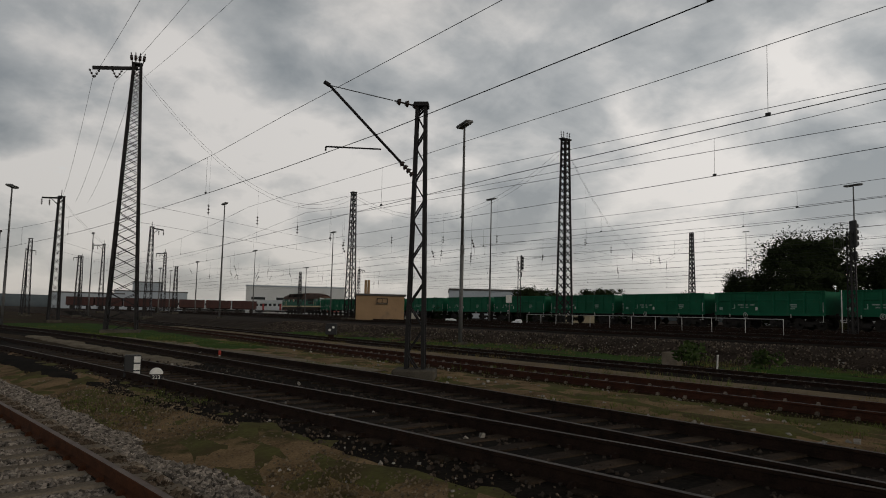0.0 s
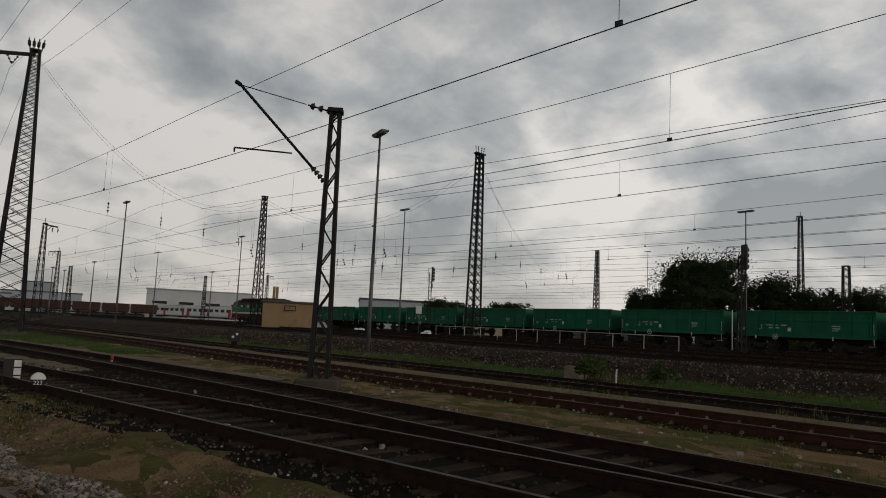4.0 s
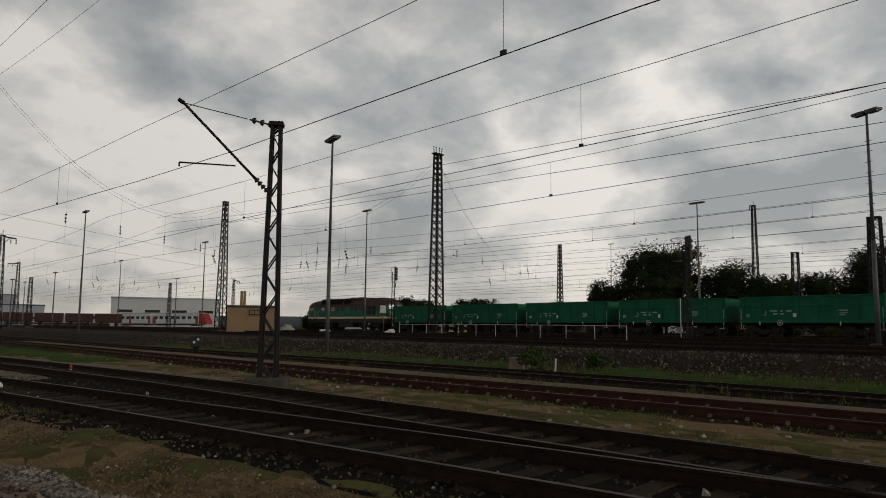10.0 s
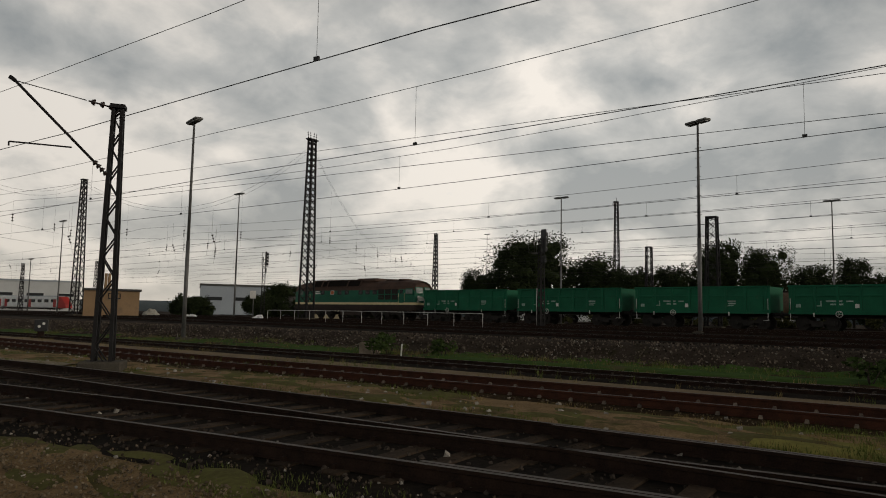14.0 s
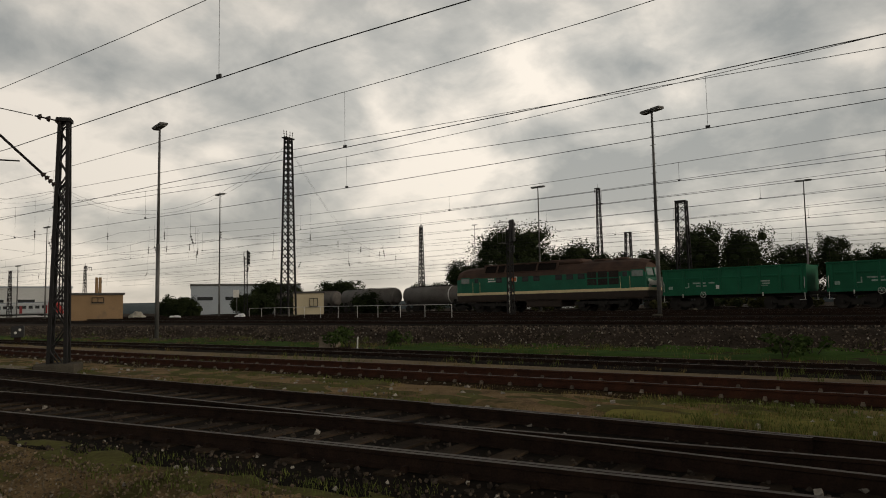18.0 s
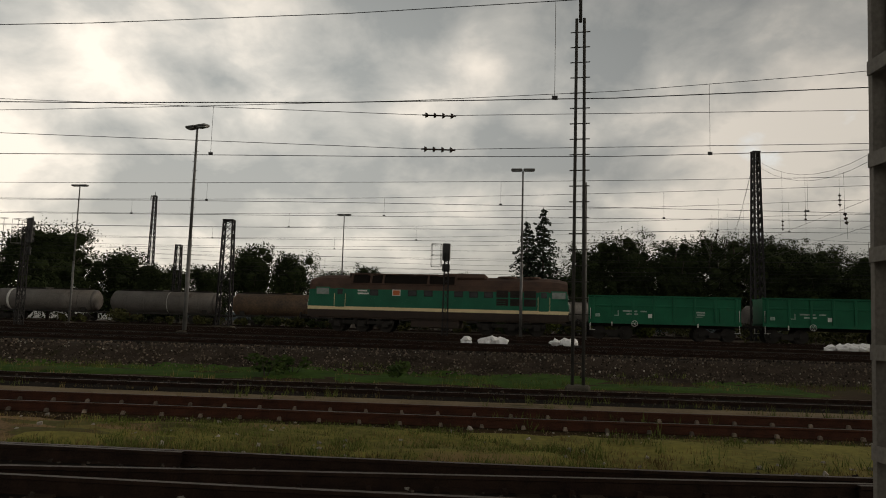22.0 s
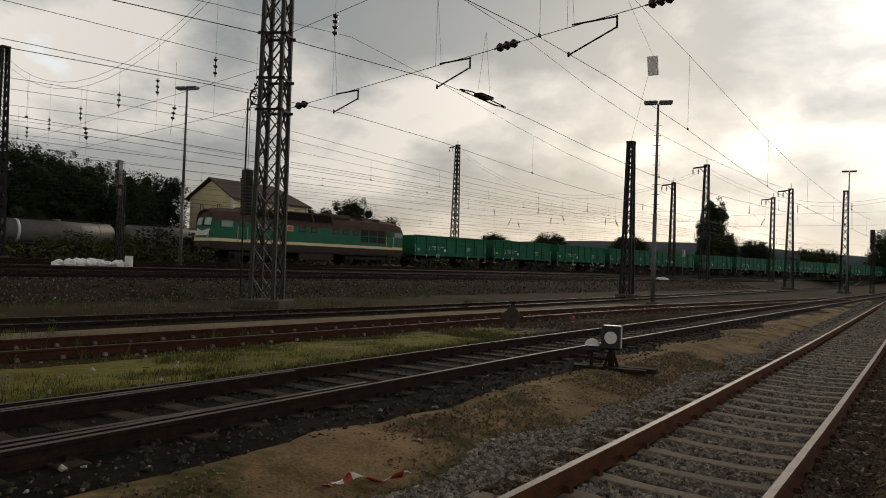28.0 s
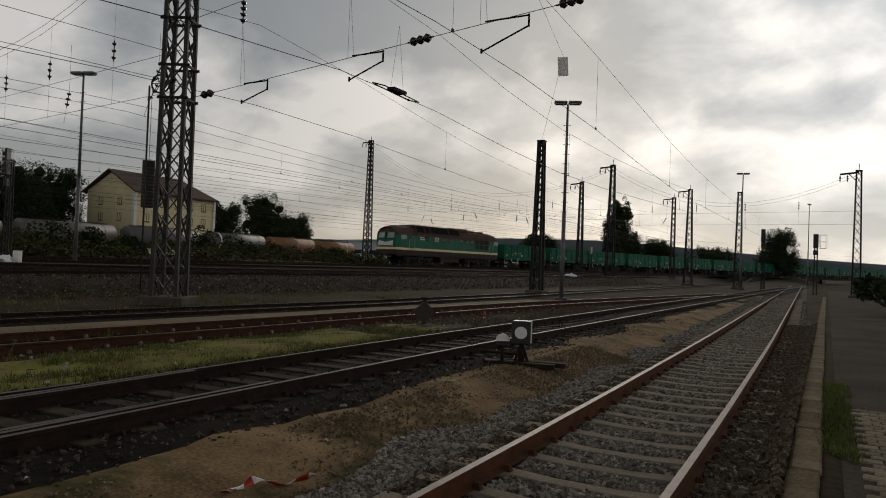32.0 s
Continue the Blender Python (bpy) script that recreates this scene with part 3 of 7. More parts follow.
bank_mast = tower("yard_mast", 53.0, -33.2, 14.3, 0.8, 0.4, "dark lattice mast beyond the main tracks", panel=0.9)
for x, y, top, w0, w1 in ((60.9, -100, 19.4, 1.0, 0.45), (62.3, 8.0, 10.0, 1.1, 0.75), (89.7, 21.1, 10.5, 0.9, 0.6), (116, 34, 20.9, 1.0, 0.45), (16.4, -52.8, 9.4, 0.6, 0.3), (28.9, -101.4, 12.8, 0.7, 0.35), (22.6, -92.8, 13.6, 0.9, 0.4),
                          (20.5, -118.9, 12.4, 0.6, 0.4), (16.7, -109.4, 12.5, 1.0, 0.4), (9.7, -100.2, 11.1, 0.8, 0.4), (-1.7, -85.7, 11.4, 0.7, 0.4), (16.6, 76.8, 12.3, 0.9, 0.45), (20.9, 116.6, 11.2, 0.9, 0.4), (30.7, 93.8, 12.0, 0.9, 0.35),
                          (35.2, 134, 12.6, 0.8, 0.3), (47.2, 138, 12.2, 0.8, 0.35), (66.6, 120.5, 9.0, 0.6, 0.3), (43.2, 120, 8.6, 0.7, 0.35), (28.3, 120, 9.4, 0.8, 0.35), (26, 150, 12, 0.8, 0.3), (40, 170, 12.5, 0.8, 0.3), (94.1, 143, 12, 0.8, 0.35), (12.5, 170, 12, 0.8, 0.3)):
    tower("yard_mast", x, y, top - ground_z(x, y), w0, w1, "dark lattice catenary mast among the yard tracks", panel=1.0, leg=0.075 if y > 90 else 0.125, brace=0.045 if y > 90 else 0.08, arm=-1.7 if top > 12 and y > 0 else 1.5 if top > 11.2 else 0)


def channel_mast(x, y, h):
    """Two upright channels, the flat face of one towards the walk, tied by batten plates."""
    t = thing("channel_mast", "grey painted twin channel mast with batten plates beside the turnout", "catenary mast", pose(x, y, -0.05, 1.3, 0, -3))
    for s in (-1, 1):
        a = s * 0.165
        sec = [(a, -0.078), (a, 0.078), (a - s * 0.055, 0.078), (a - s * 0.055, 0.067), (a - s * 0.011, 0.067), (a - s * 0.011, -0.067), (a - s * 0.055, -0.067), (a - s * 0.055, -0.078)]
        v = [(px, py, z) for z in (0.25, h + 0.25) for px, py in sec]
        f = [(k, (k + 1) % 8, (k + 1) % 8 + 8, k + 8) for k in range(8)] + [tuple(range(8, 16))]
        mesh("channel", v, f, M_CHANNEL, t)
        bm = B()
        box(bm, (a - s * 0.03, 0, 0.12), (0.09, 0.19, 0.40), bevel=0.01)
        part("tarred_foot", bm, M_BLACK, t, "black tarred foot of the channel")
    k = 0.75
    while k < h:
        for c in (-1, 1):
            bm = B()
            box(bm, (0, c * 0.086, k), (0.32, 0.014, 0.12))
            part("batten_plate", bm, M_CHANNEL, t)
        k += 0.78
    bm = B()
    box(bm, (0, 0, -0.1), (1.0, 0.8, 0.3), bevel=0.04)
    part("concrete_footing", bm, M_CONC, t)
    return t


M_CHANNEL = mat("chalky_grey_paint", (0.20, 0.183, 0.158), (0.10, 0.09, 0.077), 0.7, scale=1.2, fine=25, bump=0.08, col3=(0.14, 0.09, 0.06), wear=-0.04)
channel_mast(6.22, -11.84, 8.6)


# ---- goods train ----
M_GREEN = mat("wagon_green", (0.006, 0.125, 0.060), (0.003, 0.082, 0.040), 0.6, spec=0.2, scale=0.9, fine=30, bump=0.06, col3=(0.03, 0.085, 0.05), wear=0.02, per_object=0.08)
M_UNDER = mat("grimy_underframe", (0.028, 0.024, 0.02), (0.014, 0.012, 0.011), 0.85, 0.1, scale=3, fine=40, bump=0.2)
M_LOCOGREEN = mat("locomotive_green", (0.006, 0.135, 0.075), (0.004, 0.090, 0.050), 0.5, spec=0.25, scale=0.8, fine=30, bump=0.05)
M_CREAM = mat("cream_stripe", (0.80, 0.66, 0.38), (0.65, 0.52, 0.30), 0.55, scale=2, fine=30, bump=0.04)
M_ROOF = mat("rusty_brown_roof", (0.105, 0.058, 0.040), (0.05, 0.031, 0.024), 0.9, scale=1.4, fine=30, bump=0.1)
M_SKIRT = mat("dark_brown_frame", (0.045, 0.028, 0.02), (0.025, 0.018, 0.014), 0.8, scale=2, fine=30, bump=0.1)

# paler than plain glass: the sky's reflection is put into the base colour
M_CABGLASS = mat("cab_glass_pale_sky", (0.17, 0.215, 0.195), (0.11, 0.145, 0.13), 0.12, scale=1.5, fine=9, bump=0.0, spec=0.6)
# near-black that paints the shade inside the roof's air intakes
M_INTAKESHADE = mat("shaded_opening", (0.016, 0.012, 0.010), (0.009, 0.007, 0.006), 0.9, scale=3, fine=30, bump=0.1, spec=0.1)
M_ORANGE = mat("orange_emblem", (0.6, 0.16, 0.04), (0.45, 0.11, 0.03), 0.5, scale=4, fine=30, bump=0.0)

M_BAND = mat("pale_band", (0.66, 0.65, 0.62), (0.48, 0.47, 0.45), 0.6, scale=2, fine=12, bump=0.02)
WAGON = 11.15


def bogie(bm, x, wheel=0.46, base=1.8):
    for s in (-1, 1):
        bar(bm, (x - base / 2 - 0.3, s * 0.98, 0.52), (x + base / 2 + 0.3, s * 0.98, 0.52), 0.12, 0.2)
        box(bm, (x, s * 0.98, 0.42), (0.7, 0.16, 0.34))
        for w in (-1, 1):
            box(bm, (x + w * base / 2, s * 1.0, 0.48), (0.3, 0.2, 0.3))


def wheelset(parent, x, r=0.46):
    bm = B()
    for s in (-1, 1):
        rod(bm, (0, s * 0.68, 0), (0, s * 0.81, 0), r, r, 20)
        rod(bm, (0, s * 0.66, 0), (0, s * 0.69, 0), r + 0.03, r + 0.03, 20)
    rod(bm, (0, -0.8, 0), (0, 0.8, 0), 0.08, n=8)
    ob = part("wheelset", bm, M_UNDER, parent)
    ob.location = (x, 0, r)
    return ob


def make_gondola():
    t = thing("gondola_wagon", "green four-axle open box wagon with ribbed sides", "goods wagon", group="green wagons")
    L0 = WAGON - 1.24
    bm = B()
    for s in (-1, 1):
        box(bm, (0, s * 1.38, 2.05), (L0, 0.06, 1.75))
        box(bm, (s * (L0 / 2 - 0.03), 0, 2.05), (0.06, 2.70, 1.75))
    box(bm, (0, 0, 1.2), (L0, 2.7, 0.1))
    body = part("body", bm, M_GREEN, t)
    for s in (-1, 1):
        bm = B()
        box(bm, (0, s * 1.42, 2.92), (L0 + 0.08, 0.14, 0.12), bevel=0.02)
        part("top_rail", bm, M_GREEN, body)
        for i in range(8):
            bm = B()
            x = -L0 / 2 + 0.3 + i * (L0 - 0.6) / 7
            box(bm, (x, s * 1.45, 2.0), (0.16, 0.1, 1.72), bevel=0.02)
            part("side_stanchion", bm, M_GREEN, body)
        bm = B()
        box(bm, (0, s * 1.44, 1.16), (L0, 0.12, 0.2))
        part("sole_bar", bm, M_GREEN, t)
        bm = B()
        box(bm, (0, s * 1.43, 2.28), (L0 - 0.6, 0.08, 0.12), bevel=0.015)
        part("waist_rail", bm, M_GREEN, body)
        # the narrow door near one end, with its frame
        bm = B()
        box(bm, (-s * 4.05, s * 1.43, 1.72), (0.95, 0.07, 1.0), bevel=0.02)
        part("hatch_door", bm, M_GREEN, body)
        for x, w, h, z in ((-4.35, 0.30, 0.22, 1.62), (-3.32, 0.07, 0.42, 1.78), (-3.12, 0.34, 0.06, 1.62), (-2.98, 0.07, 0.30, 1.80), (-2.2, 0.95, 0.10, 1.92), (-2.05, 0.75, 0.10, 1.72), (-1.3, 0.42, 0.09, 1.92), (2.35, 0.62, 0.09, 1.92), (2.4, 0.5, 0.09, 1.76), (2.3, 0.4, 0.07, 1.62)):
            bm = B()
            box(bm, (x, s * 1.42, z), (w, 0.014, h))
            part("lettering_bar", bm, M_MARK, body)
        bm = B()
        box(bm, (-0.85, s * 1.42, 1.62), (0.3, 0.016, 0.26))
        part("white_plate", bm, M_WHITE, body, "small white data plate")
        bm = B()
        for k in range(12):
            a, b = 2 * math.pi * k / 12, 2 * math.pi * (k + 1) / 12
            rod(bm, (-1.9 + 0.2 * math.cos(a), s * 1.5, 1.08 + 0.2 * math.sin(a)), (-1.9 + 0.2 * math.cos(b), s * 1.5, 1.08 + 0.2 * math.sin(b)), 0.02, n=5)
        for k in range(3):
            a = math.pi * k / 3
            rod(bm, (-1.9 - 0.2 * math.cos(a), s * 1.5, 1.08 - 0.2 * math.sin(a)), (-1.9 + 0.2 * math.cos(a), s * 1.5, 1.08 + 0.2 * math.sin(a)), 0.012, n=5)
        part("brake_handwheel", bm, M_BAND, t, "pale painted brake handwheel")
        for x in (-3.4, 2.2):
            bm = B()
            box(bm, (x, s * 1.5, 1.04), (0.07, 0.03, 0.26))
            part("rope_hook", bm, M_WHITE, t, "white painted rope hook")
        for x in (-1, 1):
            bm = B()
            rod(bm, (x * (L0 / 2 - 0.12), s * 1.49, 1.35), (x * (L0 / 2 - 0.12), s * 1.49, 2.1), 0.02, n=6)
            rod(bm, (x * (L0 / 2 - 0.12), s * 1.49, 0.62), (x * (L0 / 2 - 0.12), s * 1.49, 1.1), 0.02, n=6)
            box(bm, (x * (L0 / 2 - 0.25), s * 1.47, 0.62), (0.36, 0.16, 0.03))
            part("grab_rail", bm, M_BAND, t, "pale grab rail and step")
    bm = B()
    box(bm, (0, 0, 1.0), (L0 - 0.4, 0.5, 0.3))
    for s in (-1, 1):
        bogie(bm, s * 3.35)
        for c in (-1, 1):
            rod(bm, (s * (L0 / 2), c * 0.875, 1.05), (s * (WAGON / 2 - 0.06), c * 0.875, 1.05), 0.09, n=10)
            rod(bm, (s * (WAGON / 2 - 0.06), c * 0.875, 1.05), (s * WAGON / 2, c * 0.875, 1.05), 0.23, n=14)
    part("running_gear", bm, M_UNDER, t)
    for x in (-4.25, -2.45, 2.45, 4.25):
        wheelset(t, x)
    return t


M_MARK = mat("faded_white_marking", (0.40, 0.46, 0.42), (0.10, 0.22, 0.16), 0.6, scale=6, fine=25, bump=0.0, per_object=0.3)


def make_loco():
    t = thing("diesel_locomotive", "green six-axle diesel locomotive with cream stripe and brown roof", "locomotive")
    half = 9.75
    # body section: lower skirt, stripe, green side, curved roof
    prof = [(-1.45, 1.05), (-1.47, 1.55), (-1.47, 1.78), (-1.45, 3.05), (-1.36, 3.42), (-1.05, 3.83), (-0.5, 4.06), (0, 4.12)]
    prof = prof + [(-a, b) for a, b in prof[-2::-1]]
    st = [(-half, 0.86, 0.30, 0.0), (-half + 0.12, 0.93, 0.22, 0.0), (-half + 0.75, 1.0, 0.06, 0.0), (-half + 1.6, 1.0, 0.0, 0.0)]
    st = st + [(-a, b, c, d) for a, b, c, d in st[::-1]]
    verts, faces, mi = [], [], []
    n = len(prof)
    for k, (x, wide, drop, _) in enumerate(st):
        for (py, pz) in prof:
            z = pz - drop * max(0, (pz - 2.6) / 1.5)
            lean = 0.42 * max(0, (pz - 2.2) / 1.9) * (1 if x < 0 else -1) if k in (0, len(st) - 1) else 0
            verts.append((x + lean, py * wide, z))
    zone = lambda pz: 2 if pz < 1.56 else 1 if pz < 1.8 else 0 if pz < 3.2 else 3
    for k in range(len(st) - 1):
        for i in range(n - 1):
            a = k * n + i
            faces.append((a, a + n, a + n + 1, a + 1))
            mi.append(zone((prof[i][1] + prof[i + 1][1]) / 2))
    for k in (0, len(st) - 1):
        for i in range(n // 2):
            a, b, c, d = k * n + i, k * n + i + 1, k * n + n - 2 - i, k * n + n - 1 - i
            if b == c:
                faces.append((a, b, d) if k else (a, d, b))
            else:
                faces.append((a, b, c, d) if k else (d, c, b, a))
            mi.append(zone((prof[i][1] + prof[i + 1][1]) / 2))
    body = mesh("body", verts, faces, (M_LOCOGREEN, M_CREAM, M_SKIRT, M_ROOF), t)
    body.data.polygons.foreach_set("material_index", mi)
    for s in (-1, 1):
        for x in (-4.6, -1.7, -0.5, 1.75, 2.85, 3.95):
            bm = B()
            box(bm, (x, s * 1.452, 2.82), (0.66, 0.03, 0.44), bevel=0.012)
            frame_ob = part("window_frame", bm, M_UNDER, body)
            bm = B()
            box(bm, (x, s * 1.462, 2.82), (0.56, 0.03, 0.34), bevel=0.01)
            part("pane", bm, M_GLASS, frame_ob, "dark side window pane")
        for i in range(3):
            for k in range(2):
                bm = B()
                box(bm, (4.95 + i * 1.0, s * 1.455, 2.32 + k * 0.58), (0.86, 0.03, 0.5))
                grille = part("radiator_grille", bm, M_UNDER, body)
                for q in range(6):
                    bm = B()
                    box(bm, (4.95 + i * 1.0, s * 1.475, 2.12 + k * 0.58 + q * 0.08), (0.84, 0.02, 0.025))
                    part("slat", bm, M_SKIRT, grille)
        for x in (-8.55, 9.0):
            bm = B()
            box(bm, (x, s * 1.445, 2.86), (1.12, 0.05, 0.62), bevel=0.03)
            rim = part("cab_window_frame", bm, M_LOCOGREEN, body)
            bm = B()
            box(bm, (x, s * 1.462, 2.86), (0.98, 0.05, 0.48), bevel=0.03)
            part("cab_window", bm, M_CABGLASS, rim, "cab side window with the bright sky's reflection in its colour")
        for x in (-7.2, 7.95):
            bm = B()
            box(bm, (x, s * 1.462, 2.42), (0.66, 0.04, 1.35), bevel=0.012)
            door = part("cab_door", bm, M_LOCOGREEN, body)
            bm = B()
            box(bm, (x, s * 1.484, 2.85), (0.4, 0.02, 0.38))
            part("pane", bm, M_GLASS, door)
            for q in (-0.42, 0.42):
                bm = B()
                rod(bm, (x + q, s * 1.5, 1.6), (x + q, s * 1.5, 2.7), 0.018, n=6)
                part("handrail", bm, M_CREAM, body)
        bm = B()
        box(bm, (-2.9, s * 1.462, 2.84), (0.62, 0.02, 0.44))
        sign = part("sign_panel", bm, M_WHITE, body, "white panel with an orange emblem shape")
        bm = B()
        box(bm, (-2.9, s * 1.476, 2.83), (0.50, 0.01, 0.34))
        part("emblem", bm, M_ORANGE, sign)
        for w, z in ((0.72, 2.94), (0.86, 2.74)):
            bm = B()
            box(bm, (-5.85 + w / 2, s * 1.46, z), (w, 0.012, 0.11))
            part("lettering_bar", bm, M_WHITE, body)
        for z in (1.95, 2.1, 2.25, 2.4):
            bm = B()
            box(bm, (-0.6, s * 1.468, z), (11.6, 0.014, 0.02))
            part("side_bead", bm, M_LOCOGREEN, body)
    for e in (-1, 1):
        bm = B()
        box(bm, (e * 9.80, 0, 2.12), (0.06, 2.0, 0.34), bevel=0.01)
        for s in (-1, 1):
            bar(bm, (e * 9.80, s * 0.2, 2.2), (e * 9.70, s * 0.95, 2.36), 0.06, 0.2)
        part("nose_panel", bm, M_WHITE, body)
    for e in (-1, 1):
        for s in (-1, 1):
            bm = B()
            lean = Matrix.Translation((e * 9.60, s * 0.62, 2.98)) @ pose(0, 0, 0, 0, -e * 13, 0) @ pose(0, 0, 0, 0, 0, e * s * 6)
            box(bm, (0, 0, 0), (0.12, 1.0, 0.72), lean, bevel=0.03)
            screen = part("windscreen_frame", bm, M_LOCOGREEN, body)
            bm = B()
            box(bm, (e * 0.02, 0, 0), (0.12, 0.86, 0.58), lean, bevel=0.02)
            part("windscreen", bm, M_CABGLASS, screen, "raked windscreen with the bright sky's reflection in its colour")
            bm = B()
            rod(bm, (e * 9.6, s * 0.95, 1.9), (e * 9.86, s * 0.95, 1.9), 0.13, n=12)
            part("headlight", bm, M_LAMP, body)
            bm = B()
            rod(bm, (e * 9.6, s * 0.875, 1.05), (e * 10.35, s * 0.875, 1.05), 0.1, n=10)
            rod(bm, (e * 10.33, s * 0.875, 1.05), (e * 10.41, s * 0.875, 1.05), 0.25, n=14)
            part("buffer", bm, M_UNDER, t)
    bm = B()
    box(bm, (0, 0, 1.02), (18.9, 2.7, 0.16))
    box(bm, (0, 0, 0.72), (3.6, 2.5, 0.62), bevel=0.05)
    part("underframe_and_tank", bm, M_SKIRT, t)
    for c in (-5.6, 5.6):
        bm = B()
        for s in (-1, 1):
            bar(bm, (c - 2.5, s * 1.08, 0.68), (c + 2.5, s * 1.08, 0.68), 0.14, 0.26)
            for w in (-1.85, 0, 1.85):
                box(bm, (c + w, s * 1.12, 0.56), (0.5, 0.2, 0.44), bevel=0.03)
                rod(bm, (c + w + 0.5, s * 1.1, 0.5), (c + w + 0.5, s * 1.1, 0.95), 0.1, n=8)
        part("bogie_frame", bm, M_UNDER, t)
        for w in (-1.85, 0, 1.85):
            wheelset(t, c + w, 0.525)
    bm = B()
    box(bm, (2.1, 0, 4.06), (3.4, 2.1, 0.5), bevel=0.2)
    part("engine_room_hump", bm, M_ROOF, t)
    # raised air intake along the roof's shoulder: posts, top beam and dark panels painted as shaded openings
    for s in (-1, 1):
        for x in (-6.35, -4.9, -3.95, -0.55, 1.5):
            bm = B()
            bar(bm, (x, s * 1.37, 3.42), (x, s * 1.02, 4.16), 0.16, 0.14, up=(1, 0, 0))
            part("intake_post", bm, M_ROOF, t)
        bm = B()
        box(bm, (-2.42, s * 1.0, 4.17), (8.0, 0.22, 0.09), bevel=0.02)
        box(bm, (-2.42, s * 1.36, 3.45), (8.0, 0.14, 0.08), bevel=0.02)
        part("intake_beam", bm, M_ROOF, t)
        for a, b in ((-6.25, -5.0), (-4.8, -4.05), (-3.85, -0.65), (-0.45, 1.4)):
            bm = B()
            bar(bm, (a, s * 1.2, 3.78), (b, s * 1.2, 3.78), 0.06, 0.62, up=(0, -s * 0.42, 0.9))
            part("intake_grille", bm, M_INTAKESHADE, t, "air intake grille coloured near-black as a shaded opening")
    for x, ln in ((-5.9, 1.6), (-3.2, 2.9), (-0.7, 1.8)):
        bm = B()
        box(bm, (x, 0, 4.06), (ln, 1.9, 0.36), bevel=0.05)
        hatch = part("roof_hatch", bm, M_ROOF, t)
        for s in (-1, 1):
            bm = B()
            box(bm, (x, s * 0.96, 4.06), (ln * 0.86, 0.03, 0.22))
            part("louvre", bm, M_UNDER, hatch)
    for x in (5.2, 7.0):
        bm = B()
        rod(bm, (x, 0, 4.05), (x, 0, 4.2), 0.75, 0.7, 20)
        part("fan_cover", bm, M_ROOF, t)
    bm.free()
    for ob in t.children_recursive:
        if ob.name.split(".")[0] == "wheelset":
            ob.location.x *= 0.965
        else:
            ob.data.transform(Matrix.Diagonal((0.965, 1, 1, 1)))
    return t


# the locomotive's rear end along the line, seconds and y; the wagons run ahead of it
TRAIN = [(0, 139.0), (4, 116.6), (9, 85.8), (13, 60.4), (17, 34.2), (19, 20.8), (21, 6.9), (23, -7.8), (25, -22.3), (26.5, -33.3), (28.5, -47.9), (32, -73.4)]


def train_pose(y_mid, length):
    """Where a vehicle of that length stands with its middle at y_mid, nose towards smaller y."""
    a, b = y_mid + length * 0.35, y_mid - length * 0.35
    pa, pb = Vector((train_x(a), a, 0)), Vector((train_x(b), b, 0))
    c = (pa + pb) / 2
    d = pb - pa
    z = upper_top(train_x(y_mid), y_mid)
    return pose(c.x, c.y, z, 0, 0, math.degrees(math.atan2(d.y, d.x)))


COS = 0.982  # metres of y to a metre of track
loco = make_loco()
gondola = make_gondola()
wagons = [gondola] + [copy_thing(gondola, Matrix()) for _ in range(21)]


def roll(owner, speed_rows):
    """Turns the wheelsets of a vehicle as it runs: poses in the vehicle's space."""
    for ob in [o for o in owner.children if o.name.split(".")[0] == "wheelset"]:
        x, y, r = ob.location
        rows = []
        for k in range(321):
            t = k / 10
            gone = speed_rows[0] - float(np.interp(t, *speed_rows[1]))
            rows.append((t, pose(x, y, r, 0, math.degrees(gone / COS / r), 0)))
        walk(ob, rows)


def motions():
    table = ([t for t, _ in TRAIN], [y for _, y in TRAIN])
    for vehicle in [loco] + wagons[:5]:
        roll(vehicle, (TRAIN[0][1], table))
    walk(loco, [(t, train_pose(y - 9.45 * COS, 18.9)) for t, y in TRAIN])
    for i, w in enumerate(wagons):
        back = (19.6 + WAGON * (i + 0.5)) * COS
        walk(w, [(t, train_pose(y - back, WAGON)) for t, y in TRAIN])


# ---- overhead lines ----
def tube(verts, faces, pts, r, n=4):
    """Adds a wire of radius r along points."""
    base = len(verts)
    for i, p in enumerate(pts):
        p = Vector(p)
        d = (Vector(pts[min(i + 1, len(pts) - 1)]) - Vector(pts[max(i - 1, 0)])).normalized()
        u = d.cross(Vector((0, 0, 1)))
        u = u.normalized() if u.length > 1e-3 else Vector((1, 0, 0))
        v = u.cross(d)
        for k in range(n):
            a = 2 * math.pi * k / n
            verts.append(p + u * (r * math.cos(a)) + v * (r * math.sin(a)))
    for i in range(len(pts) - 1):
        for k in range(n):
            a, b = base + i * n + k, base + i * n + (k + 1) % n
            faces.append((a, b, b + n, a + n))


def wire(name, pts, r, parent=None, material=None, label=""):
    v, f = [], []
    tube(v, f, pts, r * 0.8)
    return mesh(name, v, f, material or M_WIRE, parent, label)


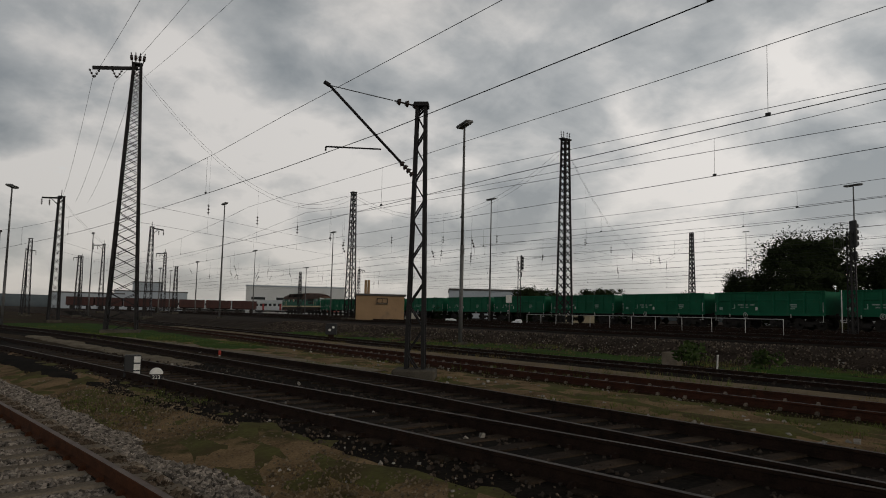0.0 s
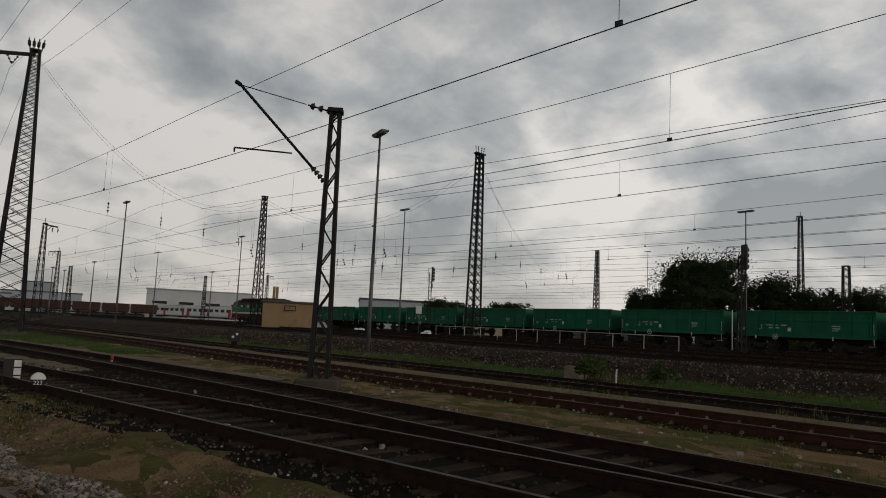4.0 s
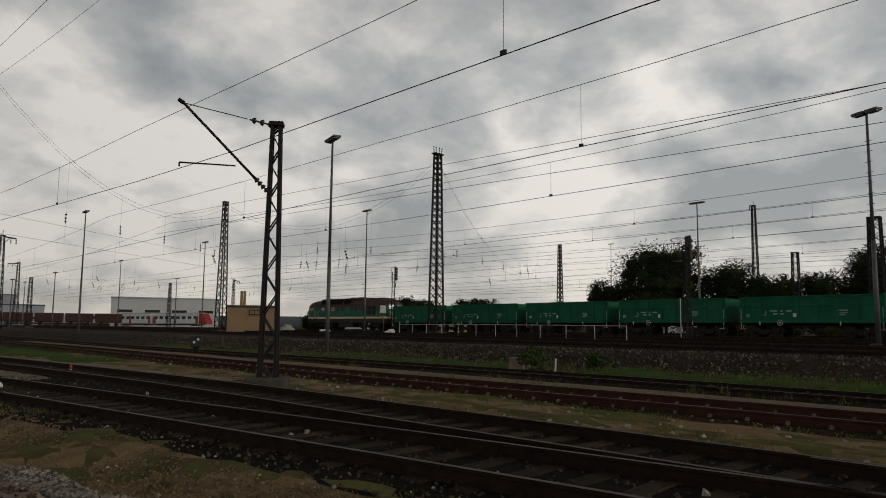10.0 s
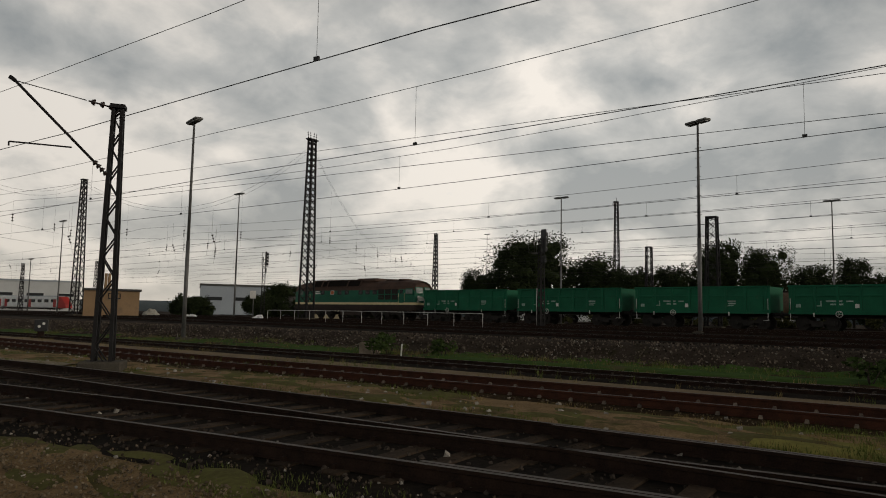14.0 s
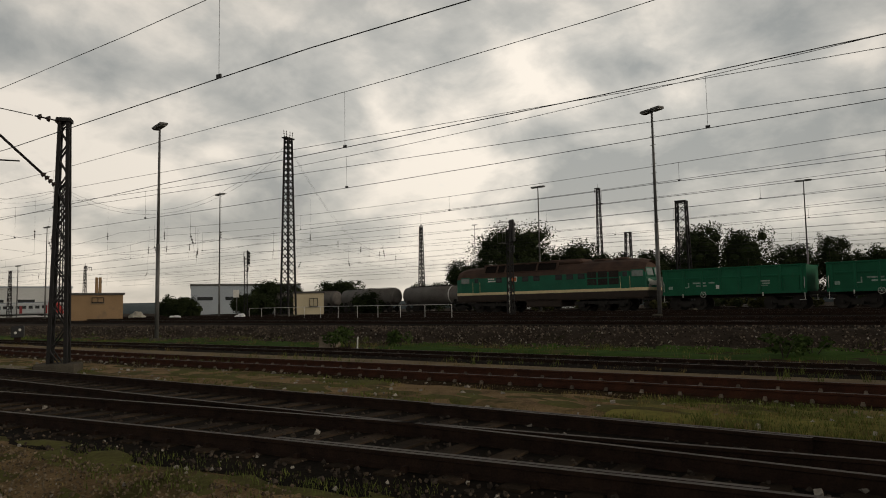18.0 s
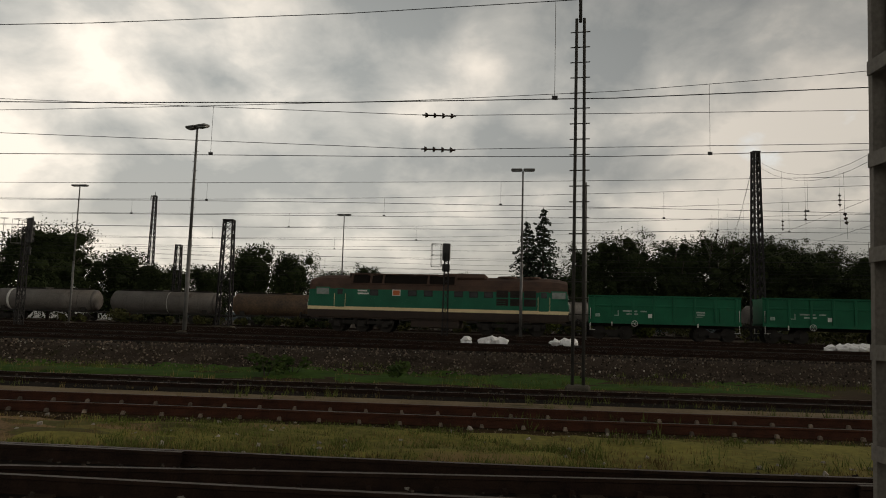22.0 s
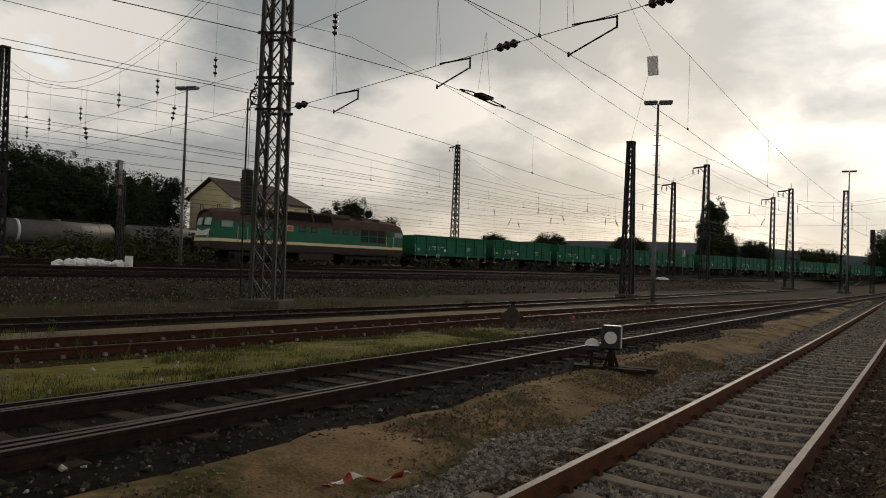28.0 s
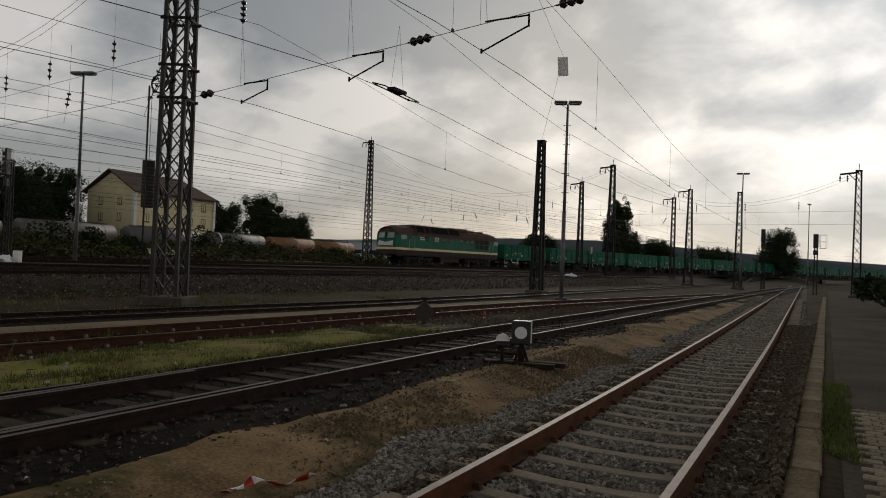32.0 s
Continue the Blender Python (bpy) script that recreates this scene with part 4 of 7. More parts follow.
def overhead(line, contact, supports, high, low, y0, y1, r=0.012, gap=8.0, tall=None, label="contact wire and sagging messenger wire over a yard track"):
    t = thing("overhead_line", label, "overhead line")
    n = int((y1 - y0) / 5) + 1
    ys = [y0 + (y1 - y0) * i / n for i in range(n + 1)]

    def mess(y):
        a = max([s for s in supports if s <= y], default=supports[0])
        b = min([s for s in supports if s > y], default=supports[-1])
        u = 0.5 if b <= a else (y - a) / (b - a)
        ha, hb = [tall if tall and abs(p + 27.3) < 1 else high for p in (a, b)]
        return contact(y) + ha * (1 - u) + hb * u - (high - low) * 4 * u * (1 - u)

    wire("contact_wire", [(line(y), y, contact(y)) for y in ys], r, t)
    wire("messenger_wire", [(line(y), y, mess(y)) for y in ys], r * 0.85, t)
    y = y0 + 3
    while y < y1:
        if min(abs(y - s) for s in supports) > 2:
            wire("dropper", [(line(y), y, contact(y)), (line(y), y, mess(y))], r * 0.5, t)
            bm = B()
            box(bm, (line(y), y, contact(y) + 0.03), (0.03, 0.1, 0.07))
            part("clamp", bm, M_WIRE, t)
        y += gap
    return t


def insulator(a, b, discs=4, r=0.085, name="insulator", parent=None):
    """A chain of porcelain discs between two points."""
    a, b = Vector(a), Vector(b)
    bm = B()
    rod(bm, a, b, 0.022, n=6)
    for i in range(discs):
        p = a + (b - a) * ((i + 0.5) / discs)
        h = (b - a).normalized() * 0.035
        rod(bm, p - h, p + h, r, r * 0.6, 10)
    ob = part(name, bm, M_PORC, parent)
    if parent is None:
        tagged(ob, "dark brown porcelain insulator chain on a wire", "insulator", "insulators")
    return ob


BR = lambda y: along(BRANCH, max(y, -15)) if y > -13 else along(STRAIGHT, y)
overhead(lambda y: BR(y) - 0.35 if y > 0 else BR(y) + 1.2 * math.exp(-((y + 27) / 9) ** 2), lambda y: 5.3 + 1.7 * math.exp(-((y + 27) / 11) ** 2), (-84, -27.3, 12.9, 62, 120), 1.57, 0.92, -84, 120, 0.0115, 9.3, 2.9)
overhead(lambda y: along(REDLINE, y) + 0.1, lambda y: 5.55 + 1.1 * math.exp(-((y + 27) / 11) ** 2), (-84, -27.3, 36, 95), 1.9, 1.0, -60, 95, 0.0115, 15.5, 2.75)
overhead(lambda y: along(DARK, y), lambda y: 5.6 + 0.7 * math.exp(-((y + 27) / 11) ** 2), (-84, -27.3, 36, 95), 1.8, 0.75, -150, 95, 0.0105, 12.0, 2.5)
for off in (-26.0, -21.5, -16.5, -11.0, -5.5, 0.0):
    overhead(lambda y, o=off: upper_x(y, o), lambda y, o=off: upper_top(upper_x(y, o), y) + 5.5, (-260, -180, -105, -31, 46, 110, 180), 1.7, 0.7, -260, 180, 0.0125, 13.0 + off * 0.05, None, "contact and messenger wires over a main yard track")
for off, z in ((9.0, 6.4), (15.0, 6.5), (22, 6.6), (34, 6.6)):
    overhead(lambda y, o=off: train_x(y) + o, lambda y, q=z: q, (-140, -60, 20, 100), 1.6, 0.8, -150, 110, 0.015, 21.0, None, "distant contact and messenger wires")


def sag(a, b, drop, n=14):
    a, b = Vector(a), Vector(b)
    return [a + (b - a) * (i / n) - Vector((0, 0, drop * (1 - (2 * i / n - 1) ** 2))) for i in range(n + 1)]


def headspan(a, b, top_a, top_b, drop, low, strings, r=0.012):
    """Cross-span wires between two masts: two sagging cables, two level cross wires, hangers and insulators."""
    t = thing("headspan", "cross-span cables slung between two lattice masts", "overhead line", group="headspans")
    A, Bv = Vector((*a, 0)), Vector((*b, 0))
    for k, dz in enumerate((0, -0.35)):
        wire("span_cable", sag(A + Vector((0.12 * k, 0.12, top_a + dz)), Bv + Vector((0.12 * k, 0.12, top_b + dz)), drop), r, t)
    for z in low:
        wire("cross_wire", [A + Vector((0, 0, z)), Bv + Vector((0, 0, z + 0.15))], r * 0.9, t)
    curve = sag(A + Vector((0, 0, top_a)), Bv + Vector((0, 0, top_b)), drop, 40)
    for u in strings:
        p = curve[int(u * 40)]
        q = Vector((p.x, p.y, low[0] + 0.25))
        insulator(q + Vector((0, 0, 0.75)), q, 3, 0.09, parent=t)
        if p.z > q.z + 0.9:
            wire("hanger", [p, q + Vector((0, 0, 0.75))], r * 0.5, t)
        wire("bridle", [q, Vector((q.x, q.y, low[-1]))], r * 0.5, t)
    return t


headspan((14.2, 45.5), (40.9, 61.8), 16.9, 13.8, 4.0, (8.2, 7.0), (0.25, 0.45, 0.65, 0.85))
headspan((40.9, 61.8), (53.0, 43.6), 13.9, 18.0, 4.2, (8.4, 7.2), (0.2, 0.45, 0.7))
headspan((53.0, 43.6), (107.0, 63.5), 18.2, 15.8, 7.5, (8.6, 7.4), (0.12, 0.25, 0.4, 0.55, 0.7))
headspan((19.22, -27.08), (53.0, -33.2), 13.2, 14.8, 3.6, (8.2, 6.9), (0.14, 0.28, 0.42, 0.56, 0.7, 0.84))
headspan((53.0, -33.2), (95.0, -46), 14.8, 15.5, 5.5, (8.6, 7.3), (0.15, 0.3, 0.45, 0.6, 0.8))
headspan((22.6, -92.8), (60.9, -100), 13.4, 19.0, 5.0, (8.6, 7.4), (0.2, 0.4, 0.6, 0.8))
headspan((16.6, 76.8), (47.2, 138), 12.2, 12.8, 3.5, (8.0, 7.0), (0.2, 0.4, 0.6, 0.8))
headspan((-1.7, -85.7), (22.6, -92.8), 11.4, 13.4, 3.5, (7.8, 6.6), (0.2, 0.4, 0.6, 0.8))


def fat_insulator(a, b, sheds, parent):
    """A ribbed rod insulator of wide overlapping sheds between two points."""
    a, b = Vector(a), Vector(b)
    bm = B()
    d = (b - a).normalized()
    rod(bm, a - d * 0.08, b + d * 0.08, 0.025, n=6)
    for i in range(sheds):
        p = a.lerp(b, (i + 0.5) / sheds)
        w = (b - a).length / sheds * 0.42
        rod(bm, p - d * w, p, 0.075, 0.125, 12)
        rod(bm, p, p + d * w, 0.125, 0.075, 12)
    part("insulator", bm, M_PORC, parent)


def near_headspan():
    """The cross-span from the wheel mast over the lower tracks, with its steady arms."""
    t = thing("headspan", "cross-span cables over the sidings with insulators and steady arms", "overhead line", group="headspans")
    ax, bx, y = 19.22, -9.0, -27.1
    high = lambda x: 9.07 + (ax - x) * 0.150
    low = lambda x: 6.55 + (ax - x) * 0.111
    wire("span_cable", [(x, y, high(x)) for x in (ax, 5.0, bx)], 0.012, t)
    wire("cross_wire", [(x, y, low(x)) for x in (ax, 5.0, bx)], 0.012, t)
    fat_insulator((18.18, y, low(18.18)), (17.72, y, low(17.72)), 2, t)
    fat_insulator((10.58, y, low(10.58)), (9.96, y, low(9.96)), 3, t)
    fat_insulator((6.45, y, low(6.45)), (5.85, y, low(5.85)), 3, t)
    # steady arms: the end at the track, and the bent foot that holds the contact wire
    for x0, x1, drop in ((16.46, 15.54, 0.55), (12.48, 11.46, 0.65), (8.42, 7.24, 0.74)):
        z = low((x0 + x1) / 2)
        bm = B()
        rod(bm, (x0, y - 0.05, z), (x1, y - 0.05, z + 0.02), 0.024, n=6)
        rod(bm, (x1, y - 0.05, z + 0.05), (x1, y - 0.05, z - 0.27), 0.026, n=6)
        rod(bm, (x1, y - 0.05, z - 0.24), (x0 + 0.08, y - 0.05, z - drop - 0.02), 0.024, n=6)
        rod(bm, (x0 + 0.08, y - 0.05, z - drop - 0.06), (x0 + 0.08, y - 0.05, z - drop + 0.06), 0.03, n=6)
        part("steady_arm", bm, M_MAST, t)
        x = x0 + 0.12
        insulator((x, y, high(x)), (x, y, high(x) - 0.72), 4, 0.1, parent=t)
        for s in (0.0, 0.2):
            wire("bridle", [(x, y, high(x) - 0.72), (x - s, y, low(x))], 0.006, t)
        wire("hanger", [(x, y, high(x)), (x, y, high(x) + 1.6)], 0.006, t)
    # section insulator in the contact wire of the rust-red track
    sy = -28.7
    sx, sz = along(REDLINE, sy) + 0.1, 5.55 + 1.1 * math.exp(-((sy + 27) / 11) ** 2)
    bm = B()
    for s in (-1, 1):
        rod(bm, (sx + s * 0.1, sy - 0.8, sz - 0.03), (sx + s * 0.1, sy + 0.8, sz + 0.02), 0.02, n=6)
        rod(bm, (sx + s * 0.1, sy - 0.8, sz - 0.03), (sx, sy - 1.3, sz), 0.02, n=6)
        rod(bm, (sx + s * 0.1, sy + 0.8, sz + 0.02), (sx, sy + 1.3, sz), 0.02, n=6)
    box(bm, (sx, sy, sz + 0.06), (0.26, 0.7, 0.08))
    part("section_insulator", bm, M_MAST, t)
    for q in (-0.35, 0.35):
        wire("hanger", [(sx, sy + q, sz + 0.08), (sx, sy, sz + 2.0)], 0.006, t)
    return t


near_headspan()
# two strain insulators in the wires beside the bank
for z in (7.15, 6.23):
    insulator((19.4, -8.15, z), (19.4, -9.05, z), 4, 0.08)
    wire_ob = wire("anchor_wire", [(19.22, -27.0, z + 0.9), (19.4, -8.6, z), (20.6, 36, z + 0.4)], 0.010)
    tagged(wire_ob, "taut anchor wire with a strain insulator", "overhead wire")


def mast_fittings():
    # cantilever of the near mast
    t = near_mast
    inv = t.matrix_basis.inverted()
    tip, foot = inv @ Vector((9.44, 12.92, 6.87)), inv @ Vector((11.62, 12.45, 4.95))
    bm = B()
    rod(bm, foot.lerp(tip, 0.12), tip, 0.035, n=8)
    rod(bm, tip, tip + Vector((-0.12, 0, 0.08)), 0.05, n=8)
    part("cantilever_tube", bm, M_MAST, t)
    insulator(foot, foot.lerp(tip, 0.16), 4, 0.08, parent=t)
    bm = B()
    head = inv @ Vector((11.72, 12.44, 6.72))
    rod(bm, tip, head.lerp(tip, 0.3), 0.012, n=6)
    part("tie_wire", bm, M_WIRE, t)
    insulator(head, head.lerp(tip, 0.28), 3, 0.09, parent=t)
    bm = B()
    a, b = inv @ Vector((10.75, 12.62, 5.5)), inv @ Vector((9.42, 12.95, 5.4))
    rod(bm, a, b, 0.02, n=6)
    rod(bm, b, b - Vector((0, 0, 0.1)), 0.02, n=6)
    part("registration_arm", bm, M_MAST, t)
    # cross arm, horns and feeders of the tall tower
    t = tall_mast
    inv = t.matrix_basis.inverted()
    bm = B()
    a, b = inv @ Vector((14.2, 45.5, 16.75)), inv @ Vector((11.7, 46.05, 16.35))
    bar(bm, a, b, 0.16, 0.2)
    part("cross_arm", bm, M_MAST, t)
    for u in (0.45, 0.95):
        p = a.lerp(b, u)
        for s in (-0.3, 0.3):
            insulator(p + Vector((s, 0, -0.1)), p + Vector((0, 0, -0.65)), 3, 0.08, parent=t)
    for s in (-0.3, -0.1, 0.1, 0.3):
        bm = B()
        rod(bm, (s, 0, 17.0), (s * 1.4, 0, 17.8), 0.03, n=6)
        rod(bm, (s * 1.2, 0, 17.3), (s * 1.3, 0, 17.6), 0.09, n=8)
        part("horn", bm, M_PORC, t)
    t = portal
    bm = B()
    box(bm, (0, 0, 17.7), (1.3, 0.5, 0.12))
    part("crosshead", bm, M_MAST, t)
    for s in (-0.6, -0.25, 0.25, 0.6):
        insulator((s * 0.9, 0, 17.75), (s * 1.05, 0, 18.45), 3, 0.07, parent=t)
    # tension wheel, weights and collars of the wheel mast
    t = wheel_mast
    bm = B()
    c = Vector((0.75, -0.35, 7.15))
    prev = None
    for i in range(17):
        a = 2 * math.pi * i / 16
        p = c + Vector((math.cos(a) * 0.3, 0.0, math.sin(a) * 0.3))
        if prev:
            rod(bm, prev, p, 0.03, n=6)
        prev = p
    for i in range(3):
        a = math.pi * i / 3
        d = Vector((math.cos(a) * 0.3, 0, math.sin(a) * 0.3))
        rod(bm, c - d, c + d, 0.016, n=6)
    rod(bm, c, (0.2, -0.2, 7.25), 0.05, n=8)
    part("tension_wheel", bm, M_MAST, t)
    bm = B()
    rod(bm, (1.02, -0.35, 3.0), (1.02, -0.35, 7.15), 0.008, n=6)
    part("weight_cable", bm, M_WIRE, t)
    for i in range(14):
        bm = B()
        rod(bm, (1.02, -0.35, 3.08 + i * 0.11), (1.02, -0.35, 3.18 + i * 0.11), 0.2, n=14)
        part("tension_weight", bm, M_FOOTING, t, "round concrete tension weight")
    for z in (6.55, 7.6, 9.1):
        bm = B()
        for s in (-1, 1):
            bar(bm, (s * 0.4, -0.5, z), (s * 0.4, 0.5, z), 0.06, 0.08)
            bar(bm, (-0.5, s * 0.4, z), (0.5, s * 0.4, z), 0.06, 0.08)
        part("collar", bm, M_MAST, t)
    bm = B()
    rod(bm, (0.95, 0.0, 0.4), (0.95, 0.0, 7.0), 0.03, n=6)
    part("guide_rod", bm, M_GREYPAINT, t)


mast_fittings()
# feeders hung from the tall tower's arm
for dx in (0.0, 1.3, 2.4):
    w = wire("feeder_wire", sag((11.75 + dx, 46, 15.7), (4.0 + dx * 2.2, -18, 15.5), 1.2), 0.012)
    tagged(w, "long feeder wire from the tall tower's cross arm", "overhead wire")
    w = wire("feeder_wire", sag((11.75 + dx, 46, 15.7), (16.6 + dx, 76.8, 12.0), 0.8), 0.012)
    tagged(w, "long feeder wire from the tall tower's cross arm", "overhead wire")


# loose insulators on the far cross wires
spare = random.Random(21)
for i in range(46):
    y = spare.choice((-31, -33, -100, 46, 58, 62, 110, 124)) + spare.uniform(-2, 2)
    x = train_x(y) + spare.choice((-26.0, -21.5, -16.5, -11.0, -5.5, 0.0, 9.0, 15.0)) + spare.uniform(-1.2, 1.2)
    z = 8.5 + spare.uniform(-0.6, 0.6)
    lean = spare.choice((-0.35, 0.0, 0.0, 0.4))
    insulator((x, y, z), (x + lean, y + 0.1, z - 0.75), 3, 0.11)
    w = wire("hanger_wire", [(x, y, z + 2.2), (x, y, z), (x + lean, y + 0.1, z - 0.75), (x + lean * 1.5, y + 0.2, z - 1.5)], 0.010)
    tagged(w, "thin hanger wire with an insulator", "overhead wire")


# ---- trees and shrubs ----
M_LEAF = mat("dark_foliage", (0.036, 0.048, 0.018), (0.015, 0.022, 0.009), 0.95, scale=0.6, fine=4, bump=0.0, island=0.3, spec=0.1)
M_NEEDLE = mat("spruce_foliage", (0.022, 0.036, 0.018), (0.010, 0.018, 0.009), 0.85, scale=1.5, fine=6, bump=0.0, island=0.4)
M_BARK = mat("bark", (0.06, 0.045, 0.033), (0.03, 0.023, 0.018), 0.9, scale=6, fine=30, bump=0.5)
M_WEED = mat("dry_grass", (0.25, 0.19, 0.072), (0.11, 0.084, 0.032), 0.95, spec=0.1, scale=0.8, fine=5, bump=0.0, island=0.4)
M_GRASS = mat("green_grass", (0.135, 0.158, 0.040), (0.060, 0.078, 0.021), 0.95, spec=0.1, scale=0.8, fine=5, bump=0.0, island=0.4)


def leaves(verts, faces, c, r, n, size, rng, squash=0.85, inner=0.3):
    """Leaf clumps scattered through a blob, thicker towards its skin."""
    g = np.random.default_rng(rng.randrange(1 << 30))
    p = g.normal(size=(n, 3))
    p *= (g.uniform(inner, 1.0, (n, 1)) ** 0.6) / np.linalg.norm(p, axis=1, keepdims=True)
    q = np.array(c) + p * np.array((r, r, r * squash))
    u = g.uniform(-1, 1, (n, 3)) * np.array((1, 1, 0.6))
    u /= np.linalg.norm(u, axis=1, keepdims=True)
    v = np.cross(u, g.uniform(-1, 1, (n, 3)))
    v /= np.linalg.norm(v, axis=1, keepdims=True)
    s = size * g.uniform(0.55, 1.25, (n, 1))
    k = len(verts)
    verts.extend(np.stack((q - u * s * 0.5, q + v * s * 0.32, q + u * s * 0.55, q - v * s * 0.3), 1).reshape(-1, 3).tolist())
    faces.extend((k + np.arange(4 * n)).reshape(-1, 4).tolist())


def knot(verts, faces, c, r, rng):
    """A lumpy ball of foliage that closes the middle of a clump."""
    k, rows, cols = len(verts), 4, 7
    for i in range(rows + 1):
        p = math.pi * i / rows
        for q in range(cols):
            a = 2 * math.pi * (q + 0.5 * (i % 2)) / cols
            g = r * rng.uniform(0.72, 1.02)
            verts.append((c[0] + g * math.sin(p) * math.cos(a), c[1] + g * math.sin(p) * math.sin(a), c[2] + g * 0.85 * math.cos(p)))
    for i in range(rows):
        for q in range(cols):
            a, b = k + i * cols + q, k + i * cols + (q + 1) % cols
            faces.append((a, b, b + cols, a + cols))


def tree(x, y, h, w, seed, label="broad dark green tree behind the yard", size=0.27, dens=1.0, base=None, lean_low=0.10):
    rng = random.Random(seed)
    z = ground_z(x, y) if base is None else base
    t = thing("tree", label, "tree", pose(x, y, z), "trees behind the yard")
    bm = B()
    rod(bm, (0, 0, -0.2), (0.1, 0, h * 0.45), 0.035 * h * 0.55, 0.02 * h * 0.5, 9)
    for i in range(6):
        a = i * 1.05 + rng.uniform(-0.3, 0.3)
        e = Vector((math.cos(a) * w * 0.3, math.sin(a) * w * 0.3, h * rng.uniform(0.55, 0.85)))
        rod(bm, (0.05, 0, h * rng.uniform(0.22, 0.4)), e, 0.012 * h * 0.5, 0.004 * h, 6)
    part("trunk", bm, M_BARK, t)
    v, f = [], []
    blobs = int(24 + 2.6 * w)
    for i in range(blobs):
        a, u = rng.uniform(0, 6.28), (i + rng.random()) / blobs
        zz = h * (lean_low + (0.9 - lean_low) * u)
        rad = w * 0.5 * (0.5 + 0.5 * math.sin(math.pi * min(0.92, 0.25 + 0.62 * u)))
        rr = rad * rng.uniform(0.3, 0.88)
        br = min(w, h) * rng.uniform(0.12, 0.23)
        c = (math.cos(a) * rr, math.sin(a) * rr, min(zz, h - br * 0.75))
        knot(v, f, c, br * 0.42, rng)
        leaves(v, f, c, br * 1.15, int(260 * dens), size * rng.uniform(0.95, 1.4), rng, 0.85, 0.25)
    for u in (0.28, 0.5, 0.68):
        knot(v, f, (0, 0, h * u), min(w, h) * 0.26, rng)
    # a few sprays that stand clear of the crown
    for i in range(int(18 + 1.6 * w)):
        a, u = rng.uniform(0, 6.28), rng.uniform(0.25, 1.0)
        rad = w * 0.42 * (0.45 + 0.55 * math.sin(math.pi * min(0.95, 0.2 + 0.7 * u)))
        leaves(v, f, (math.cos(a) * rad, math.sin(a) * rad, h * (0.12 + 0.86 * u)), rng.uniform(0.5, 1.0), 60, size, rng, 1.1, 0.1)
    mesh("crown", v, f, M_LEAF, t)
    return t


def conifer(x, y, h, w, seed):
    rng = random.Random(seed)
    t = thing("spruce_tree", "tall dark spruce with drooping tiers of branches", "tree", pose(x, y, ground_z(x, y)), "spruces")
    bm = B()
    rod(bm, (0, 0, -0.2), (0, 0, h), 0.28, 0.03, 8)
    part("trunk", bm, M_BARK, t)
    v, f = [], []
    k = h * 0.08
    while k < h * 0.99:
        r = w * 0.5 * (1 - k / h) ** 0.78 + 0.15
        for i in range(int(5 + r * 3.4)):
            a = rng.uniform(0, 6.28)
            ln = r * rng.uniform(0.35, 1.3)
            for j in range(int(3 + ln * 2.2)):
                u = math.sqrt((j + rng.random()) / (3 + ln * 2.2))
                c = Vector((math.cos(a) * ln * u, math.sin(a) * ln * u, k - 0.32 * ln * u * u + rng.uniform(-0.1, 0.1)))
                leaves(v, f, c, 0.26, 3, 0.42, rng)
        k += 0.6
    mesh("crown", v, f, M_NEEDLE, t)


for i, (x, y, h, w) in enumerate(((103.4, 43.0, 13.6, 15), (100, 50, 8, 8), (108, 35, 10.5, 10), (109, 29, 8.5, 8), (117.8, 18, 13, 11), (119, 11.7, 12.2, 9), (122, 6, 9.5, 7), (130, 1.0, 11.5, 6), (126, -5, 8.6, 8), (120, -11, 7.8, 8), (118, -17, 9.0, 8), (114, -22, 7.5, 7),
                                  (113, 24, 9, 8), (112, -33, 9, 9), (116, -36, 14.5, 12), (115, -42, 16.5, 13), (113, -49, 15.8, 12), (112, -56, 16.5, 13), (112, -63, 16.5, 13), (118, -69, 16.8, 12), (118, -75, 15.5, 12), (110, -70, 14.2, 11), (112, -80, 14.2, 11), (108, -78, 12, 9), (114, -86, 14.3, 10), (103, -74, 9, 8), (120, -52, 14, 12),
                                  (108, -118, 11.5, 8), (120, -142, 15.5, 13), (124, -158, 12, 12), (118, -152, 10, 9), (104, -134, 7, 7), (10.8, -192, 11.2, 9.5), (42, -175, 9.5, 10), (36, -185, 8, 9), (60, -170, 8, 10), (70, -150, 7.5, 8), (30, -230, 8, 14), (90, -160, 8, 10),
                                  (76, 72, 2.6, 6), (80, 68, 2.2, 5), (86, 74, 2.9, 6), (72, 84, 2.8, 6), (96, 66, 3.4, 7), (110, 84, 6.2, 12), (132, 78, 6, 9), (68, 78, 2.3, 5), (104, 96, 6.4, 12), (92, 90, 3.6, 7), (16, 172, 5.6, 9), (10, 165, 6.2, 10), (23, 186, 4.2, 8))):
    tree(x, y, h, w, 100 + i)
for i in range(3):
    tree(38.7 + 1.1 * (i - 1), -156 - 1.5 * i, (14.9, 16.2, 12.5)[i], 4.6, 7 + i, "slender upright poplar tree far off", lean_low=0.04)
conifer(111.1, -27.4, 19.6, 11, 11)
conifer(111.6, -24.9, 17.4, 9.5, 12)


